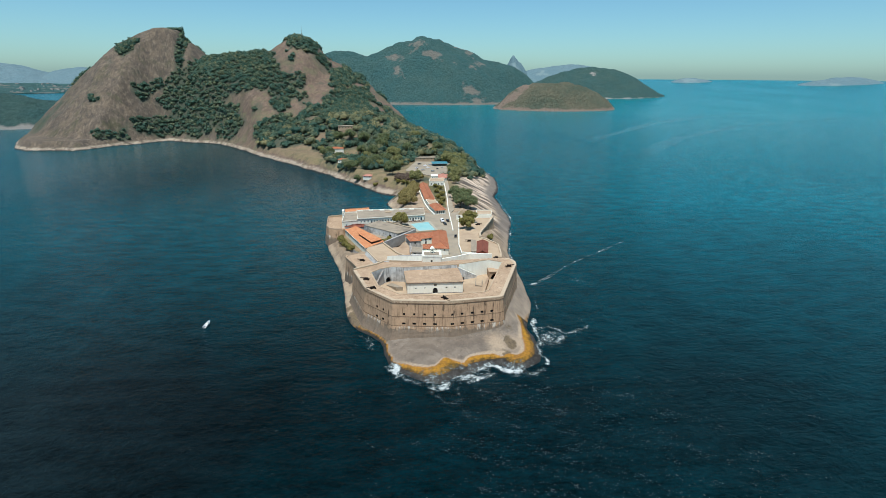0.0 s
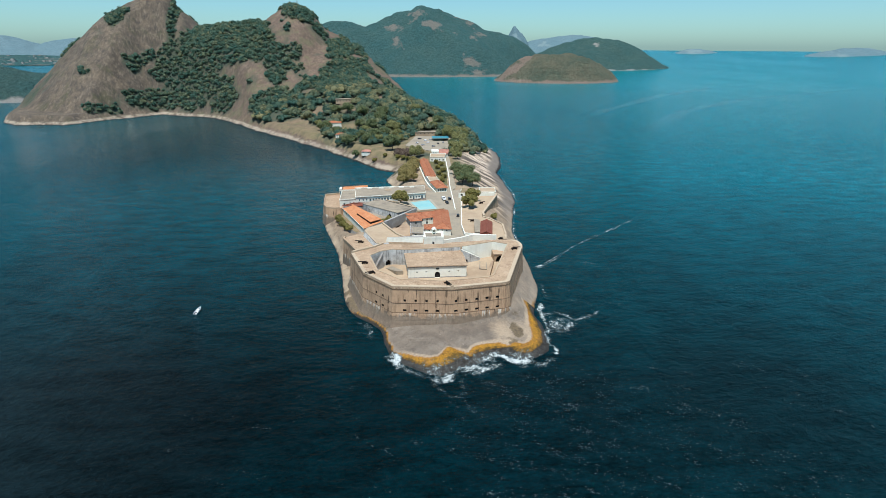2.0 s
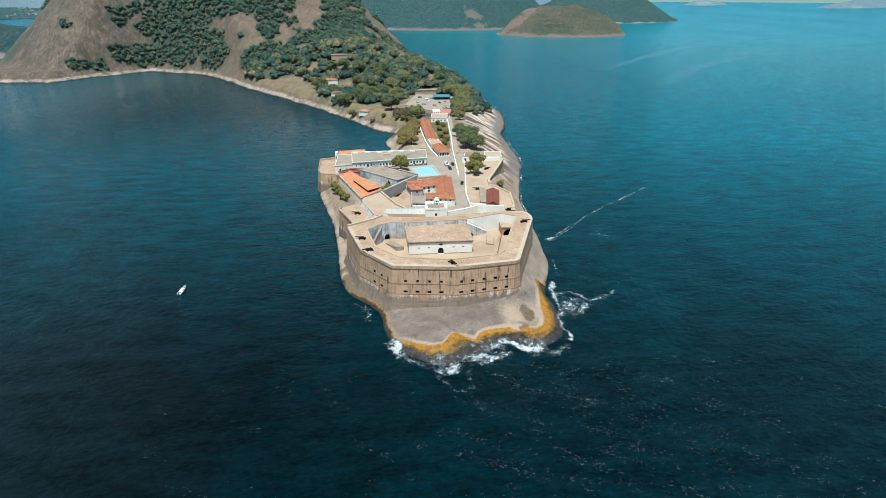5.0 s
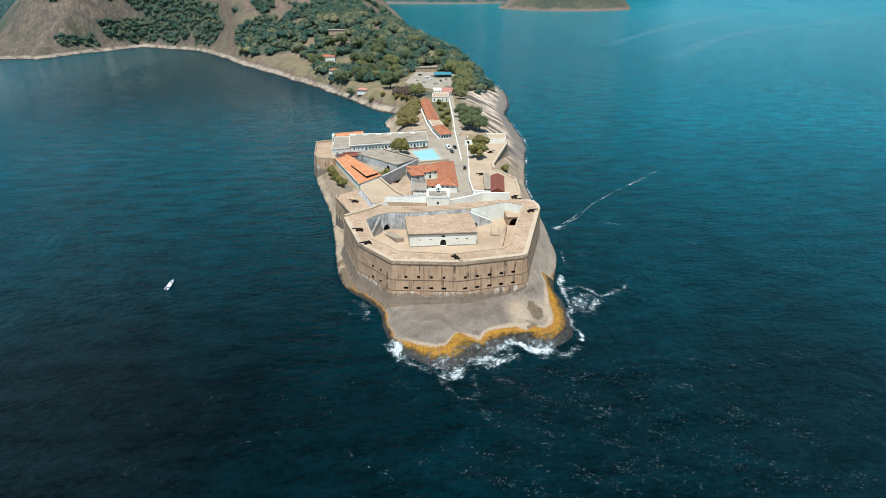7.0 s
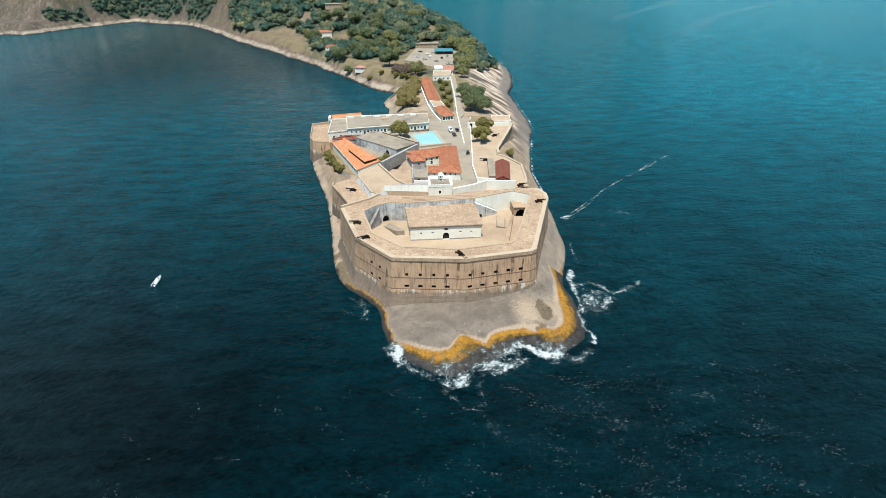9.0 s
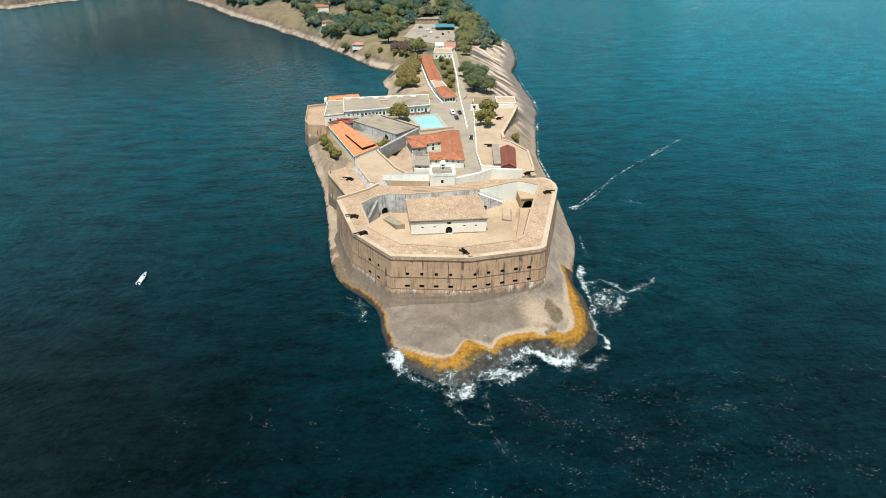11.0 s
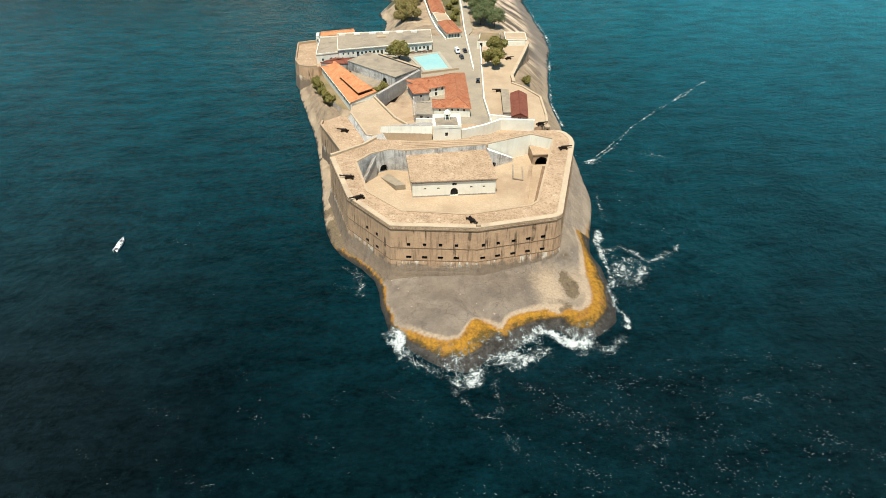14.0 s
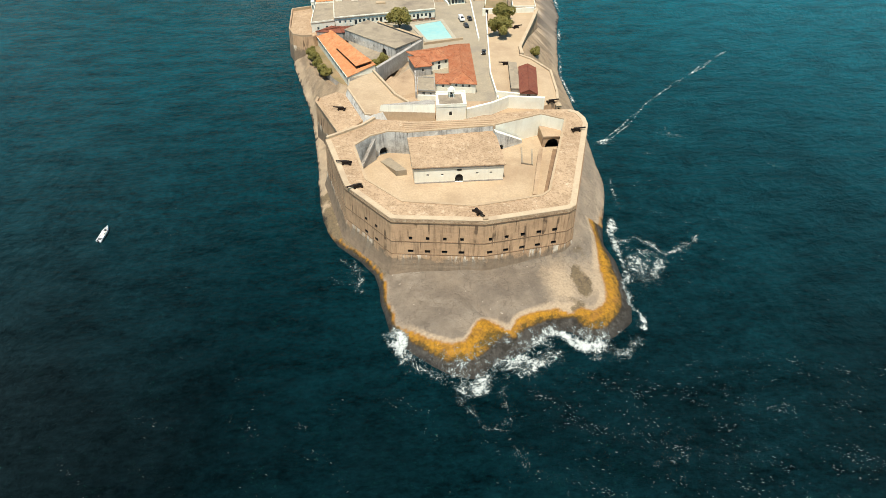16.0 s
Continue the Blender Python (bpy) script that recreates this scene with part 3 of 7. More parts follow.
def fbm(x, y, size, octaves=4, seed=0):
    """Noise about -1..1 with features of that size in metres."""
    total, amp, norm = 0.0, 1.0, 0.0
    for k in range(octaves):
        total = total + amp * (value_noise(x / size, y / size, seed + k) * 2 - 1)
        norm, amp, size = norm + amp, amp * 0.5, size * 0.5
    return total / norm


def smooth01(x, lo, hi):
    s = np.clip((x - lo) / (hi - lo), 0, 1)
    return s * s * (3 - 2 * s)


def inside_distance(px, py, poly):
    """Signed distance to a polygon, positive inside."""
    best, odd = np.full(px.shape, 1e9), np.zeros(px.shape, bool)
    for (x0, y0), (x1, y1) in zip(poly, poly[1:] + poly[:1]):
        dx, dy = x1 - x0, y1 - y0
        s = np.clip(((px - x0) * dx + (py - y0) * dy) / (dx * dx + dy * dy + 1e-9), 0, 1)
        best = np.minimum(best, np.hypot(px - x0 - s * dx, py - y0 - s * dy))
        if dy != 0:
            odd ^= ((y0 > py) != (y1 > py)) & (px < (py - y0) / dy * dx + x0)
    return np.where(odd, best, -best)


def lift(r):
    """The water's height r metres out: level, then raised far off, so that its rim lies at the true horizon."""
    return 82.0 * np.clip((r - 2000.0) / 2850.0, 0, None) ** 2


# ---- the sea: one sheet to the horizon ----
def build_sea():
    radii = [0.0] + [40 * 1.075 ** k for k in range(200) if 40 * 1.075 ** k < 4850] + [4850.0]
    n = 160
    verts, faces = [(0.0, -100.0, 0.0)], []
    for r in radii[1:]:
        for k in range(n):
            a = 2 * math.pi * k / n
            verts.append((r * math.cos(a), -100 + r * math.sin(a), float(lift(np.array(r)))))
    for k in range(n):
        faces.append((0, 1 + k, 1 + (k + 1) % n))
    for ring in range(len(radii) - 2):
        o = 1 + ring * n
        for k in range(n):
            faces.append((o + k, o + n + k, o + n + (k + 1) % n, o + (k + 1) % n))
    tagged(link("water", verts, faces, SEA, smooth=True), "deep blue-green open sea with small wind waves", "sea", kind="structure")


build_sea()

# ---- the headland: shore line, then heights ----
SHORE = [(-24.4, -0.9), (-22, -7.7), (-18.8, -13.5), (-12.1, -20.7), (-8.0, -26.3), (-6.8, -31.1), (-6.2, -38), (-4.2, -47), (-0.2, -52.4), (5.3, -57.4), (10.2, -61.2), (15.2, -62.8), (18, -62), (21, -58.6),
         (26.8, -56.6), (33, -53.0), (37, -51.0), (40.5, -50.4), (45, -54), (51.6, -53.2), (58.2, -48.7), (59.8, -42.5), (60.6, -34.3), (60.9, -25.4), (59.6, -18.5), (62, -10.3), (67, 3.6), (69, 13), (69.5, 23), (71, 40), (72, 61.5), (73, 92), (77.5, 113), (84, 141), (91, 165), (93.5, 190),
         (93.5, 216), (96, 262), (104, 300), (110, 332), (112, 384), (106, 424), (98, 470), (82, 540), (66, 620), (50, 760), (0, 930),
         (-140, 1120), (-380, 1200), (-620, 1130), (-700, 950), (-640, 760), (-585, 655), (-549, 622), (-476, 618), (-437, 683), (-422, 698),
         (-386, 744), (-290, 692), (-243, 633), (-179, 534), (-129, 467), (-93, 414), (-62, 365), (-35, 319), (-15, 282), (0, 270), (-5, 252),
         (-9, 241), (-4, 224), (-5, 195), (-8, 164), (-38, 158), (-50, 153), (-51.5, 140), (-46, 110), (-38.5, 82), (-32, 54), (-28.3, 27), (-26.6, 14), (-25.4, 5)]

# the dry rock of the point, above the swell's reach
DRY = [(-23.1, -2.2), (-20.6, -8.2), (-17.3, -13.5), (-10.8, -20.7), (-6.4, -26.5), (-5.3, -32), (-4.9, -37), (-2.7, -45.5), (0.3, -49.2), (5.6, -53.9), (9.4, -56.8), (14.7, -57.6), (17.6, -56.2), (20.8, -53.1), (24.2, -50.4), (26.5, -51.8),
       (30, -48.5), (34.6, -47.1), (39.2, -46), (43.2, -46.3), (46, -50.7), (49.9, -49.8), (53.7, -46.7), (56.4, -43.1), (58.1, -35), (58.4, -28.5), (58, -22.6), (58.2, -17), (58, 30), (-24, 30)]

HALL = [(-46, 125), (-36, 96), (-26, 76), (-16, 68), (-4, 68), (4, 92), (-12, 122), (-36, 126)]
PARKING = [(10, 338), (34, 306), (54, 316), (66, 396), (24, 402)]


def ridge(x, y, pts, slope, crown=14.0):
    """Height of a ridge along pts (x, y, z), falling off at the given slope."""
    best = np.full(x.shape, -1e3)
    for (x0, y0, z0), (x1, y1, z1) in zip(pts, pts[1:]):
        dx, dy = x1 - x0, y1 - y0
        s = np.clip(((x - x0) * dx + (y - y0) * dy) / (dx * dx + dy * dy), 0, 1)
        d = np.hypot(x - x0 - s * dx, y - y0 - s * dy)
        best = np.maximum(best, z0 + s * (z1 - z0) - slope * (np.sqrt(d * d + crown * crown) - crown))
    return best


def dome(x, y, cx, cy, h, left, right, front, back, power):
    dx, dy = x - cx, y - cy
    u, v = np.where(dx < 0, dx / left, dx / right), np.where(dy < 0, dy / front, dy / back)
    return h * (1 - np.hypot(u, v) ** power)


def hill_height(x, y):
    wob = fbm(x, y, 70, 4, 3)
    a = dome(x, y, -420, 900, 201, 262, 150, 250, 240, 1.36) + 6 * wob + 9 * np.exp(-((x + 421) / 17) ** 2) + 5 * np.exp(-((x + 500) / 20) ** 2) - 11 * np.exp(-((x + 386 + 0.10 * (y - 860)) / 6) ** 2) - 5 * np.abs(fbm(x, y * 0.25, 38, 3, 19))
    b = dome(x, y, -166, 830, 178, 150, 122, 200, 190, 1.7) + 7 * wob - 5 * np.abs(fbm(x, y * 0.25, 32, 3, 20))
    c = ridge(x, y, [(-350, 890, 143), (-270, 850, 146), (-190, 830, 154)], 0.72, 30) + 5 * wob
    e = ridge(x, y, [(-163, 830, 150), (-78, 660, 66), (-14, 545, 44), (18, 485, 34), (52, 432, 19), (80, 402, 12), (70, 330, 12), (50, 270, 11)], 0.5, 40) + 2.5 * wob
    return np.maximum(np.maximum(a, b), np.maximum(c, e))


def land_height(x, y):
    d = inside_distance(x, y, SHORE)
    d = d + 0.55 * fbm(x, y, 9, 3, 11) * smooth01(d, -4, 2) + 5.0 * fbm(x, y, 26, 3, 13) * smooth01(y, 240, 290)
    dry = inside_distance(x, y, DRY) + 0.5 * fbm(x, y, 6, 3, 17)
    out = np.where(dry < 0, np.clip(d, 0, None) / np.maximum(np.clip(d, 0, None) - dry, 0.05), 1.0)
    bank = np.interp(dry, [0, 1.2, 4, 8, 14, 26], [1.0, 1.6, 2.3, 2.8, 3.1, 3.3]) * (0.72 + 0.28 * smooth01(x, -4, 22))
    front = np.where(d < 0, np.interp(d, [-8, -2, 0], [-6, -1.7, -0.15]), np.where(dry < 0, -0.15 + 1.15 * out, bank))
    side = np.interp(d, [-8, -2, 0, 2, 6, 10, 16], [-8, -2.0, -0.3, 1.6, 5.2, 8.6, 12.9])
    slab = np.interp(d, [-8, -2, 0, 4, 14, 30, 45], [-6, -1.6, -0.3, 1.5, 6.0, 11.5, 12.9])
    hill_shore = np.interp(d, [-10, -2, 0, 3, 6, 12, 120], [-7, -1.6, -0.3, 2.2, 4.6, 10, 190])
    w = smooth01(y, -16, -30)
    z = side * (1 - w) + front * w
    ledge = (1 - smooth01(x, -6, 1)) * (1 - smooth01(y, 4, 26)) * (1 - w)
    z = z * (1 - ledge) + np.minimum(z, np.interp(d, [-8, -2, 0, 1.5, 4], [-8, -2.0, -0.2, 1.2, 1.8])) * ledge
    s = smooth01(y, 95, 150) * smooth01(x, 35, 60)
    z = z * (1 - s) + slab * s
    z = np.minimum(z, 10.9 + 1.9 * smooth01(y, 40, 60))
    hall = smooth01(inside_distance(x, y, HALL), -5, 1)
    z = np.minimum(z, 5.2 + 8 * (1 - hall))
    hz = np.minimum(hill_shore, np.maximum(hill_height(x, y), 12.6))
    g = smooth01(y, 228, 262) * (1 - s * smooth01(y, 420, 400) * smooth01(x, 50, 70))
    z = z * (1 - g) + hz * g
    crease = np.abs(x - 24.5 + 0.62 * (y + 50.5)) / (1.4 + 0.16 * np.clip(y + 52, 0, None))
    swell = 0.55 * np.exp(-((x - 11) / 9) ** 2 - ((y + 44) / 8) ** 2) + 0.7 * np.exp(-((x - 32) / 9) ** 2 - ((y + 39) / 6) ** 2) - 1.5 * np.exp(-crease ** 2) * smooth01(y, -24, -42)
    z = z + w * smooth01(dry, 0.3, 4) * (swell - 1.1 * np.exp(-((x - 47.5 + 0.2 * (y + 38)) / 2.4) ** 2 - ((y + 38) / 9) ** 2) - 0.8 * np.abs(fbm(x, y, 9, 3, 14)) * smooth01(x, 36, 46))
    p = smooth01(inside_distance(x, y, PARKING), -14, 2)
    z = z * (1 - p) + 13.4 * p
    craggy = (1 - smooth01(x, -22, -14)) * smooth01(y, 12, 30) * (1 - smooth01(y, 112, 122)) * (1 - g)
    z = z + craggy * smooth01(d, 0.6, 4) * (2.4 * fbm(x, y, 13, 4, 31) - 2.2 * np.abs(fbm(x, y, 6, 3, 33)))
    high = smooth01(z, 18, 60)
    rough = 0.35 * fbm(x, y, 6, 4, 5) + 0.5 * fbm(x, y, 22, 3, 8) + high * (3.2 * fbm(x, y, 26, 3, 9) - 2.6 * np.abs(fbm(x, y * 0.4, 16, 3, 12)))
    return z + rough * smooth01(d, 0.5, 5) * (1 - 0.25 * w) * (1 - 0.9 * p)


def field(name, xs, ys, height, material):
    gx, gy = np.meshgrid(xs, ys)
    gz = height(gx, gy)
    w, keep = len(xs), []
    deep = gz < -3.5
    for j in range(len(ys) - 1):
        for i in range(w - 1):
            if not (deep[j, i] and deep[j, i + 1] and deep[j + 1, i] and deep[j + 1, i + 1]):
                a = j * w + i
                keep.append((a, a + 1, a + w + 1, a + w))
    return link(name, np.stack([gx, gy, gz], -1).reshape(-1, 3), keep, material, smooth=True)


def bump_at(x, y, cx, cy, rx, ry):
    return np.exp(-((x - cx) / rx) ** 2 - ((y - cy) / ry) ** 2)


def shore_cover(ob):
    """Weed along the waterline, the salt-bleached rim over it, and brown stains, as shares of 0..1."""
    co = np.empty(len(ob.data.vertices) * 3, np.float32)
    ob.data.vertices.foreach_get("co", co)
    x, y, z = co.reshape(-1, 3).T.astype(float)
    d = inside_distance(x, y, DRY) + 0.5 * fbm(x, y, 6, 3, 17)
    wide = 0.5 + 1.4 * smooth01(x, -2, 3) + 2.6 * bump_at(x, y, 14, -55, 8, 7) + 6.0 * bump_at(x, y, 19.5, -50, 3.4, 7) + 1.1 * bump_at(x, y, 33, -48, 6, 5) + 3.4 * bump_at(x, y, 49, -48, 5, 6) + 2.8 * bump_at(x, y, 56, -35, 7, 10) - 1.7 * bump_at(x, y, 24.5, -50, 2.2, 4) - 1.6 * bump_at(x, y, 42.5, -46, 2.2, 4)
    front = smooth01(-y, 2, 16)
    d = np.where(y > -12, inside_distance(x, y, SHORE), d)
    weed = (1 - smooth01(d, wide * 0.75, wide * 1.25 + 0.3)) * (0.3 + 0.7 * front)
    salt = (1 - smooth01(d, wide + 0.4, wide + 2.6)) * (0.25 + 0.75 * front) * (0.5 + 0.5 * smooth01(x, -4, 8)) + 0.95 * bump_at(x, y, 42, -36, 6.5, 10) + 0.8 * bump_at(x, y, 53, -35, 5, 10)
    stain = np.maximum.reduce([bump_at(x, y, 46.4, -31.5, 2.6, 3), bump_at(x, y, 47.6, -36.5, 2.4, 4), bump_at(x, y, 44.5, -43.5, 3, 3.4), 0.8 * bump_at(x, y, 49, -25.6, 3, 1.6), 0.75 * (1 - smooth01(x, -7, -2)) * (1 - smooth01(y, 2, 24)) * smooth01(y, -33, -27)]) * (0.9 + 1.1 * fbm(x, y, 4.5, 4, 72))
    wet = (1 - smooth01(d, -0.9, 0.5)) * front
    low = (1 - smooth01(d, 0.1 * wide, 0.65 * wide)) * front
    for attribute, share in (("weed", weed), ("low", low), ("salt", salt), ("stain", stain), ("wet", wet)):
        ob.data.attributes.new(attribute, "FLOAT", "POINT").data.foreach_set("value", np.clip(share, 0, 1).astype(np.float32))
    return ob


tagged(shore_cover(field("ground", np.arange(-62, 104, 1.0), np.arange(-72, 237, 1.0), land_height, ROCK)),
       "bare grey and tan granite headland with yellow weed at the waterline", "rock", kind="structure")
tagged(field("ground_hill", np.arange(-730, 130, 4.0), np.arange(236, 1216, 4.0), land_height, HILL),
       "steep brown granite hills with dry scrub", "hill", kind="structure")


# ---- distant land ----
def far_hill(name, cx, cy, h, rx, ry, power, seed, label, tilt=0.0, step=12.0, material=None, bumps=()):
    xs, ys = np.arange(cx - rx * 1.25, cx + rx * 1.25, step), np.arange(cy - ry * 1.25, cy + ry * 1.25, step)

    def height(x, y):
        r = np.hypot((x - cx) / rx, (y - cy) / ry)
        z = h * (1 - r ** power) * (1 + tilt * (x - cx) / rx)
        for bx, by, bh, br in bumps:
            z = np.maximum(z, bh * (1 - (np.hypot(x - bx, y - by) / br) ** 1.3))
        z = z + h * (0.20 * fbm(x, y, rx * 0.5, 5, seed) - 0.16 * np.abs(fbm(x, y, rx * 0.3, 4, seed + 50))) * smooth01(z, 0, h * 0.3)
        base = lift(np.hypot(x, y + 100))
        return np.where(z < 0, np.maximum(z, -3.0), z) + base - 1.0

    gx, gy = np.meshgrid(xs, ys)
    gz = height(gx, gy)
    low = gz < lift(np.hypot(gx, gy + 100)) - 3.5
    low = low[:-1, :-1] & low[1:, :-1] & low[:-1, 1:] & low[1:, 1:]
    w, keep = len(xs), []
    for j in range(len(ys) - 1):
        for i in range(w - 1):
            if not low[j, i]:
                a = j * w + i
                keep.append((a, a + 1, a + w + 1, a + w))
    return tagged(link(name, np.stack([gx, gy, gz], -1).reshape(-1, 3), keep, material or FAR_HILL, smooth=True), label, "hill", kind="structure")


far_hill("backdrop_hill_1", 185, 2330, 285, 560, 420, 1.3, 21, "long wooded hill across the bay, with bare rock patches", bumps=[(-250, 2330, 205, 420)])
far_hill("backdrop_hill_2", 560, 1690, 92, 215, 170, 2.3, 22, "low round grassy headland with a rocky foot", step=7, material=FAR_GRASS)
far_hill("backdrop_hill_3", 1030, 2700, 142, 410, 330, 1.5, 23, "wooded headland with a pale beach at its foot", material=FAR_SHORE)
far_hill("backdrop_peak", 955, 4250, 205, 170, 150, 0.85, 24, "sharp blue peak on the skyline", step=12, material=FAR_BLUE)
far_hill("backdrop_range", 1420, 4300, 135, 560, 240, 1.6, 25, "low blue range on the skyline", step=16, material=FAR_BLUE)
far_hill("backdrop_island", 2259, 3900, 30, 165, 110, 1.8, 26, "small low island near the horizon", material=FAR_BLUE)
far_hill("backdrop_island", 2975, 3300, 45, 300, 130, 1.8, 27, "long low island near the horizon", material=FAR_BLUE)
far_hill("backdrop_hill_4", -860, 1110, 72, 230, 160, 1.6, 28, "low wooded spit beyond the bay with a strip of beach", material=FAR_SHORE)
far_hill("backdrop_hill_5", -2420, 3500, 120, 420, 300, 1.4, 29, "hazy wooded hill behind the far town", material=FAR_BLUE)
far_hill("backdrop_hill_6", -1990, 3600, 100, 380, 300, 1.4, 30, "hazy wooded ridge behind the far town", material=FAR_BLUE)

# ---- helpers for masonry ----
def offset(poly, d):
    """The polygon (counter-clockwise) moved out by d."""
    out, n = [], len(poly)
    for i in range(n):
        (ax, ay), (bx, by), (cx, cy) = poly[i - 1], poly[i], poly[(i + 1) % n]
        u, v = Vector((bx - ax, by - ay)).normalized(), Vector((cx - bx, cy - by)).normalized()
        m = Vector((u.y + v.y, -u.x - v.x))
        k = d / max(0.35, m.length / 2) / m.length
        out.append((bx + m.x * k, by + m.y * k))
    return out


def plate(bm, outer, z, holes=(), mat=0):
    """A flat sheet at z with holes."""
    edges = []
    for loop in (outer, *holes):
        vs = [bm.verts.new((x, y, z)) for x, y in loop]
        edges += [bm.edges.new((a, b)) for a, b in zip(vs, vs[1:] + vs[:1])]
    made = bmesh.ops.triangle_fill(bm, use_beauty=True, use_dissolve=False, edges=edges)
    for f in made["geom"]:
        if isinstance(f, bmesh.types.BMFace):
            f.material_index = mat
            f.normal_update()
            if f.normal.z < 0:
                f.normal_flip()


def sides(bm, poly, z0, z1, lean=0.0, mat=0, closed=True):
    """Upright faces along a polygon; lean: how far the foot stands out."""
    low = offset(poly, lean) if lean else poly
    n = len(poly)
    for i in range(n if closed else n - 1):
        j = (i + 1) % n
        f = bm.faces.new([bm.verts.new(p) for p in ((*low[i], z0), (*low[j], z0), (*poly[j], z1), (*poly[i], z1))])
        f.material_index = mat


def block(bm, poly, z0, z1, lean=0.0, side=0, top=0):
    sides(bm, poly, z0, z1, lean, side)
    plate(bm, poly, z1, mat=top)


def box(bm, x0, x1, y0, y1, z0, z1, mat=0, bevel=0.0):
    m = Matrix.Translation(((x0 + x1) / 2, (y0 + y1) / 2, (z0 + z1) / 2)) @ Matrix.Diagonal((x1 - x0, y1 - y0, z1 - z0, 1))
    made = bmesh.ops.create_cube(bm, size=1, matrix=m)
    faces = {f for v in made["verts"] for f in v.link_faces}
    for f in faces:
        f.material_index = mat
    if bevel:
        es = list({e for v in made["verts"] for e in v.link_edges})
        for f in bmesh.ops.bevel(bm, geom=es, offset=bevel, segments=2, affect="EDGES", profile=0.5)["faces"]:
            f.material_index = mat


def strip(bm, pts, wide, z0, z1, mat=0):
    """A low wall or band of that width along a line of points (x, y) or (x, y, lift)."""
    n = len(pts)
    left, right = [], []
    for i, p in enumerate(pts):
        a, c = pts[max(0, i - 1)], pts[min(n - 1, i + 1)]
        d = Vector((c[0] - a[0], c[1] - a[1])).normalized()
        k = wide / 2
        up = p[2] if len(p) > 2 else 0.0
        left.append((p[0] - d.y * k, p[1] + d.x * k, up))
        right.append((p[0] + d.y * k, p[1] - d.x * k, up))
    rows = [[bm.verts.new((x, y, (z0 if low else z1) + up)) for x, y, up in side] for side, low in ((right, 1), (right, 0), (left, 0), (left, 1))]
    for i in range(n - 1):
        for r in range(3):
            bm.faces.new((rows[r][i], rows[r][i + 1], rows[r + 1][i + 1], rows[r + 1][i])).material_index = mat
    bm.faces.new([rows[r][0] for r in range(4)]).material_index = mat
    bm.faces.new([rows[r][-1] for r in (3, 2, 1, 0)]).material_index = mat


def panel(bm, a0, b0, a1, b1, holes=(), depth=0.4, mat=0, reveal=None, back=1):
    """A wall face from foot a0-b0 to head a1-b1, with openings through its skin. holes: (u0, u1, v0, v1, rise) in metres; rise: of an arch over v1."""
    a0, b0, a1, b1 = map(Vector, (a0, b0, a1, b1))
    wide, high = (b0 - a0).length, (a1 - a0).length
    out = (b0 - a0).cross(a1 - a0).normalized()
    reveal = mat if reveal is None else reveal

    def at(u, v, deep=0.0):
        s, r = u / wide, v / high
        return a0.lerp(b0, s).lerp(a1.lerp(b1, s), r) - out * deep

    def quad(ps, k):
        try:
            bm.faces.new([bm.verts.new(p) for p in ps]).material_index = k
        except ValueError:
            pass

    cuts = {0.0, wide}
    for u0, u1, v0, v1, rise in holes:
        cuts |= {u0, u1} | ({u0 + (u1 - u0) * k / 8 for k in range(9)} if rise else set())
    cuts = sorted(cuts)

    def top(h, u):
        u0, u1, v0, v1, rise = h
        return v1 + rise * math.sqrt(max(0.0, 1 - ((2 * u - u0 - u1) / (u1 - u0)) ** 2)) if rise else v1

    for ua, ub in zip(cuts, cuts[1:]):
        if ub - ua < 1e-6:
            continue
        low_a = low_b = 0.0
        for h in sorted((h for h in holes if h[0] <= ua + 1e-6 and h[1] >= ub - 1e-6), key=lambda h: h[2]):
            if h[2] > 0.001:
                quad((at(ua, low_a), at(ub, low_b), at(ub, h[2]), at(ua, h[2])), mat)
            ta, tb = top(h, ua), top(h, ub)
            quad((at(ua, h[2]), at(ub, h[2]), at(ub, h[2], depth), at(ua, h[2], depth)), reveal)
            quad((at(ub, tb), at(ua, ta), at(ua, ta, depth), at(ub, tb, depth)), reveal)
            quad((at(ua, h[2], depth), at(ub, h[2], depth), at(ub, tb, depth), at(ua, ta, depth)), back)
            low_a, low_b = ta, tb
        quad((at(ua, low_a), at(ub, low_b), at(ub, high), at(ua, high)), mat)
    for u0, u1, v0, v1, rise in holes:
        for u, flip in ((u0, 1), (u1, 0)):
            ps = [at(u, v0), at(u, v1), at(u, v1, depth), at(u, v0, depth)]
            quad(ps if flip else ps[::-1], reveal)


WINDOW_MESHES = {}


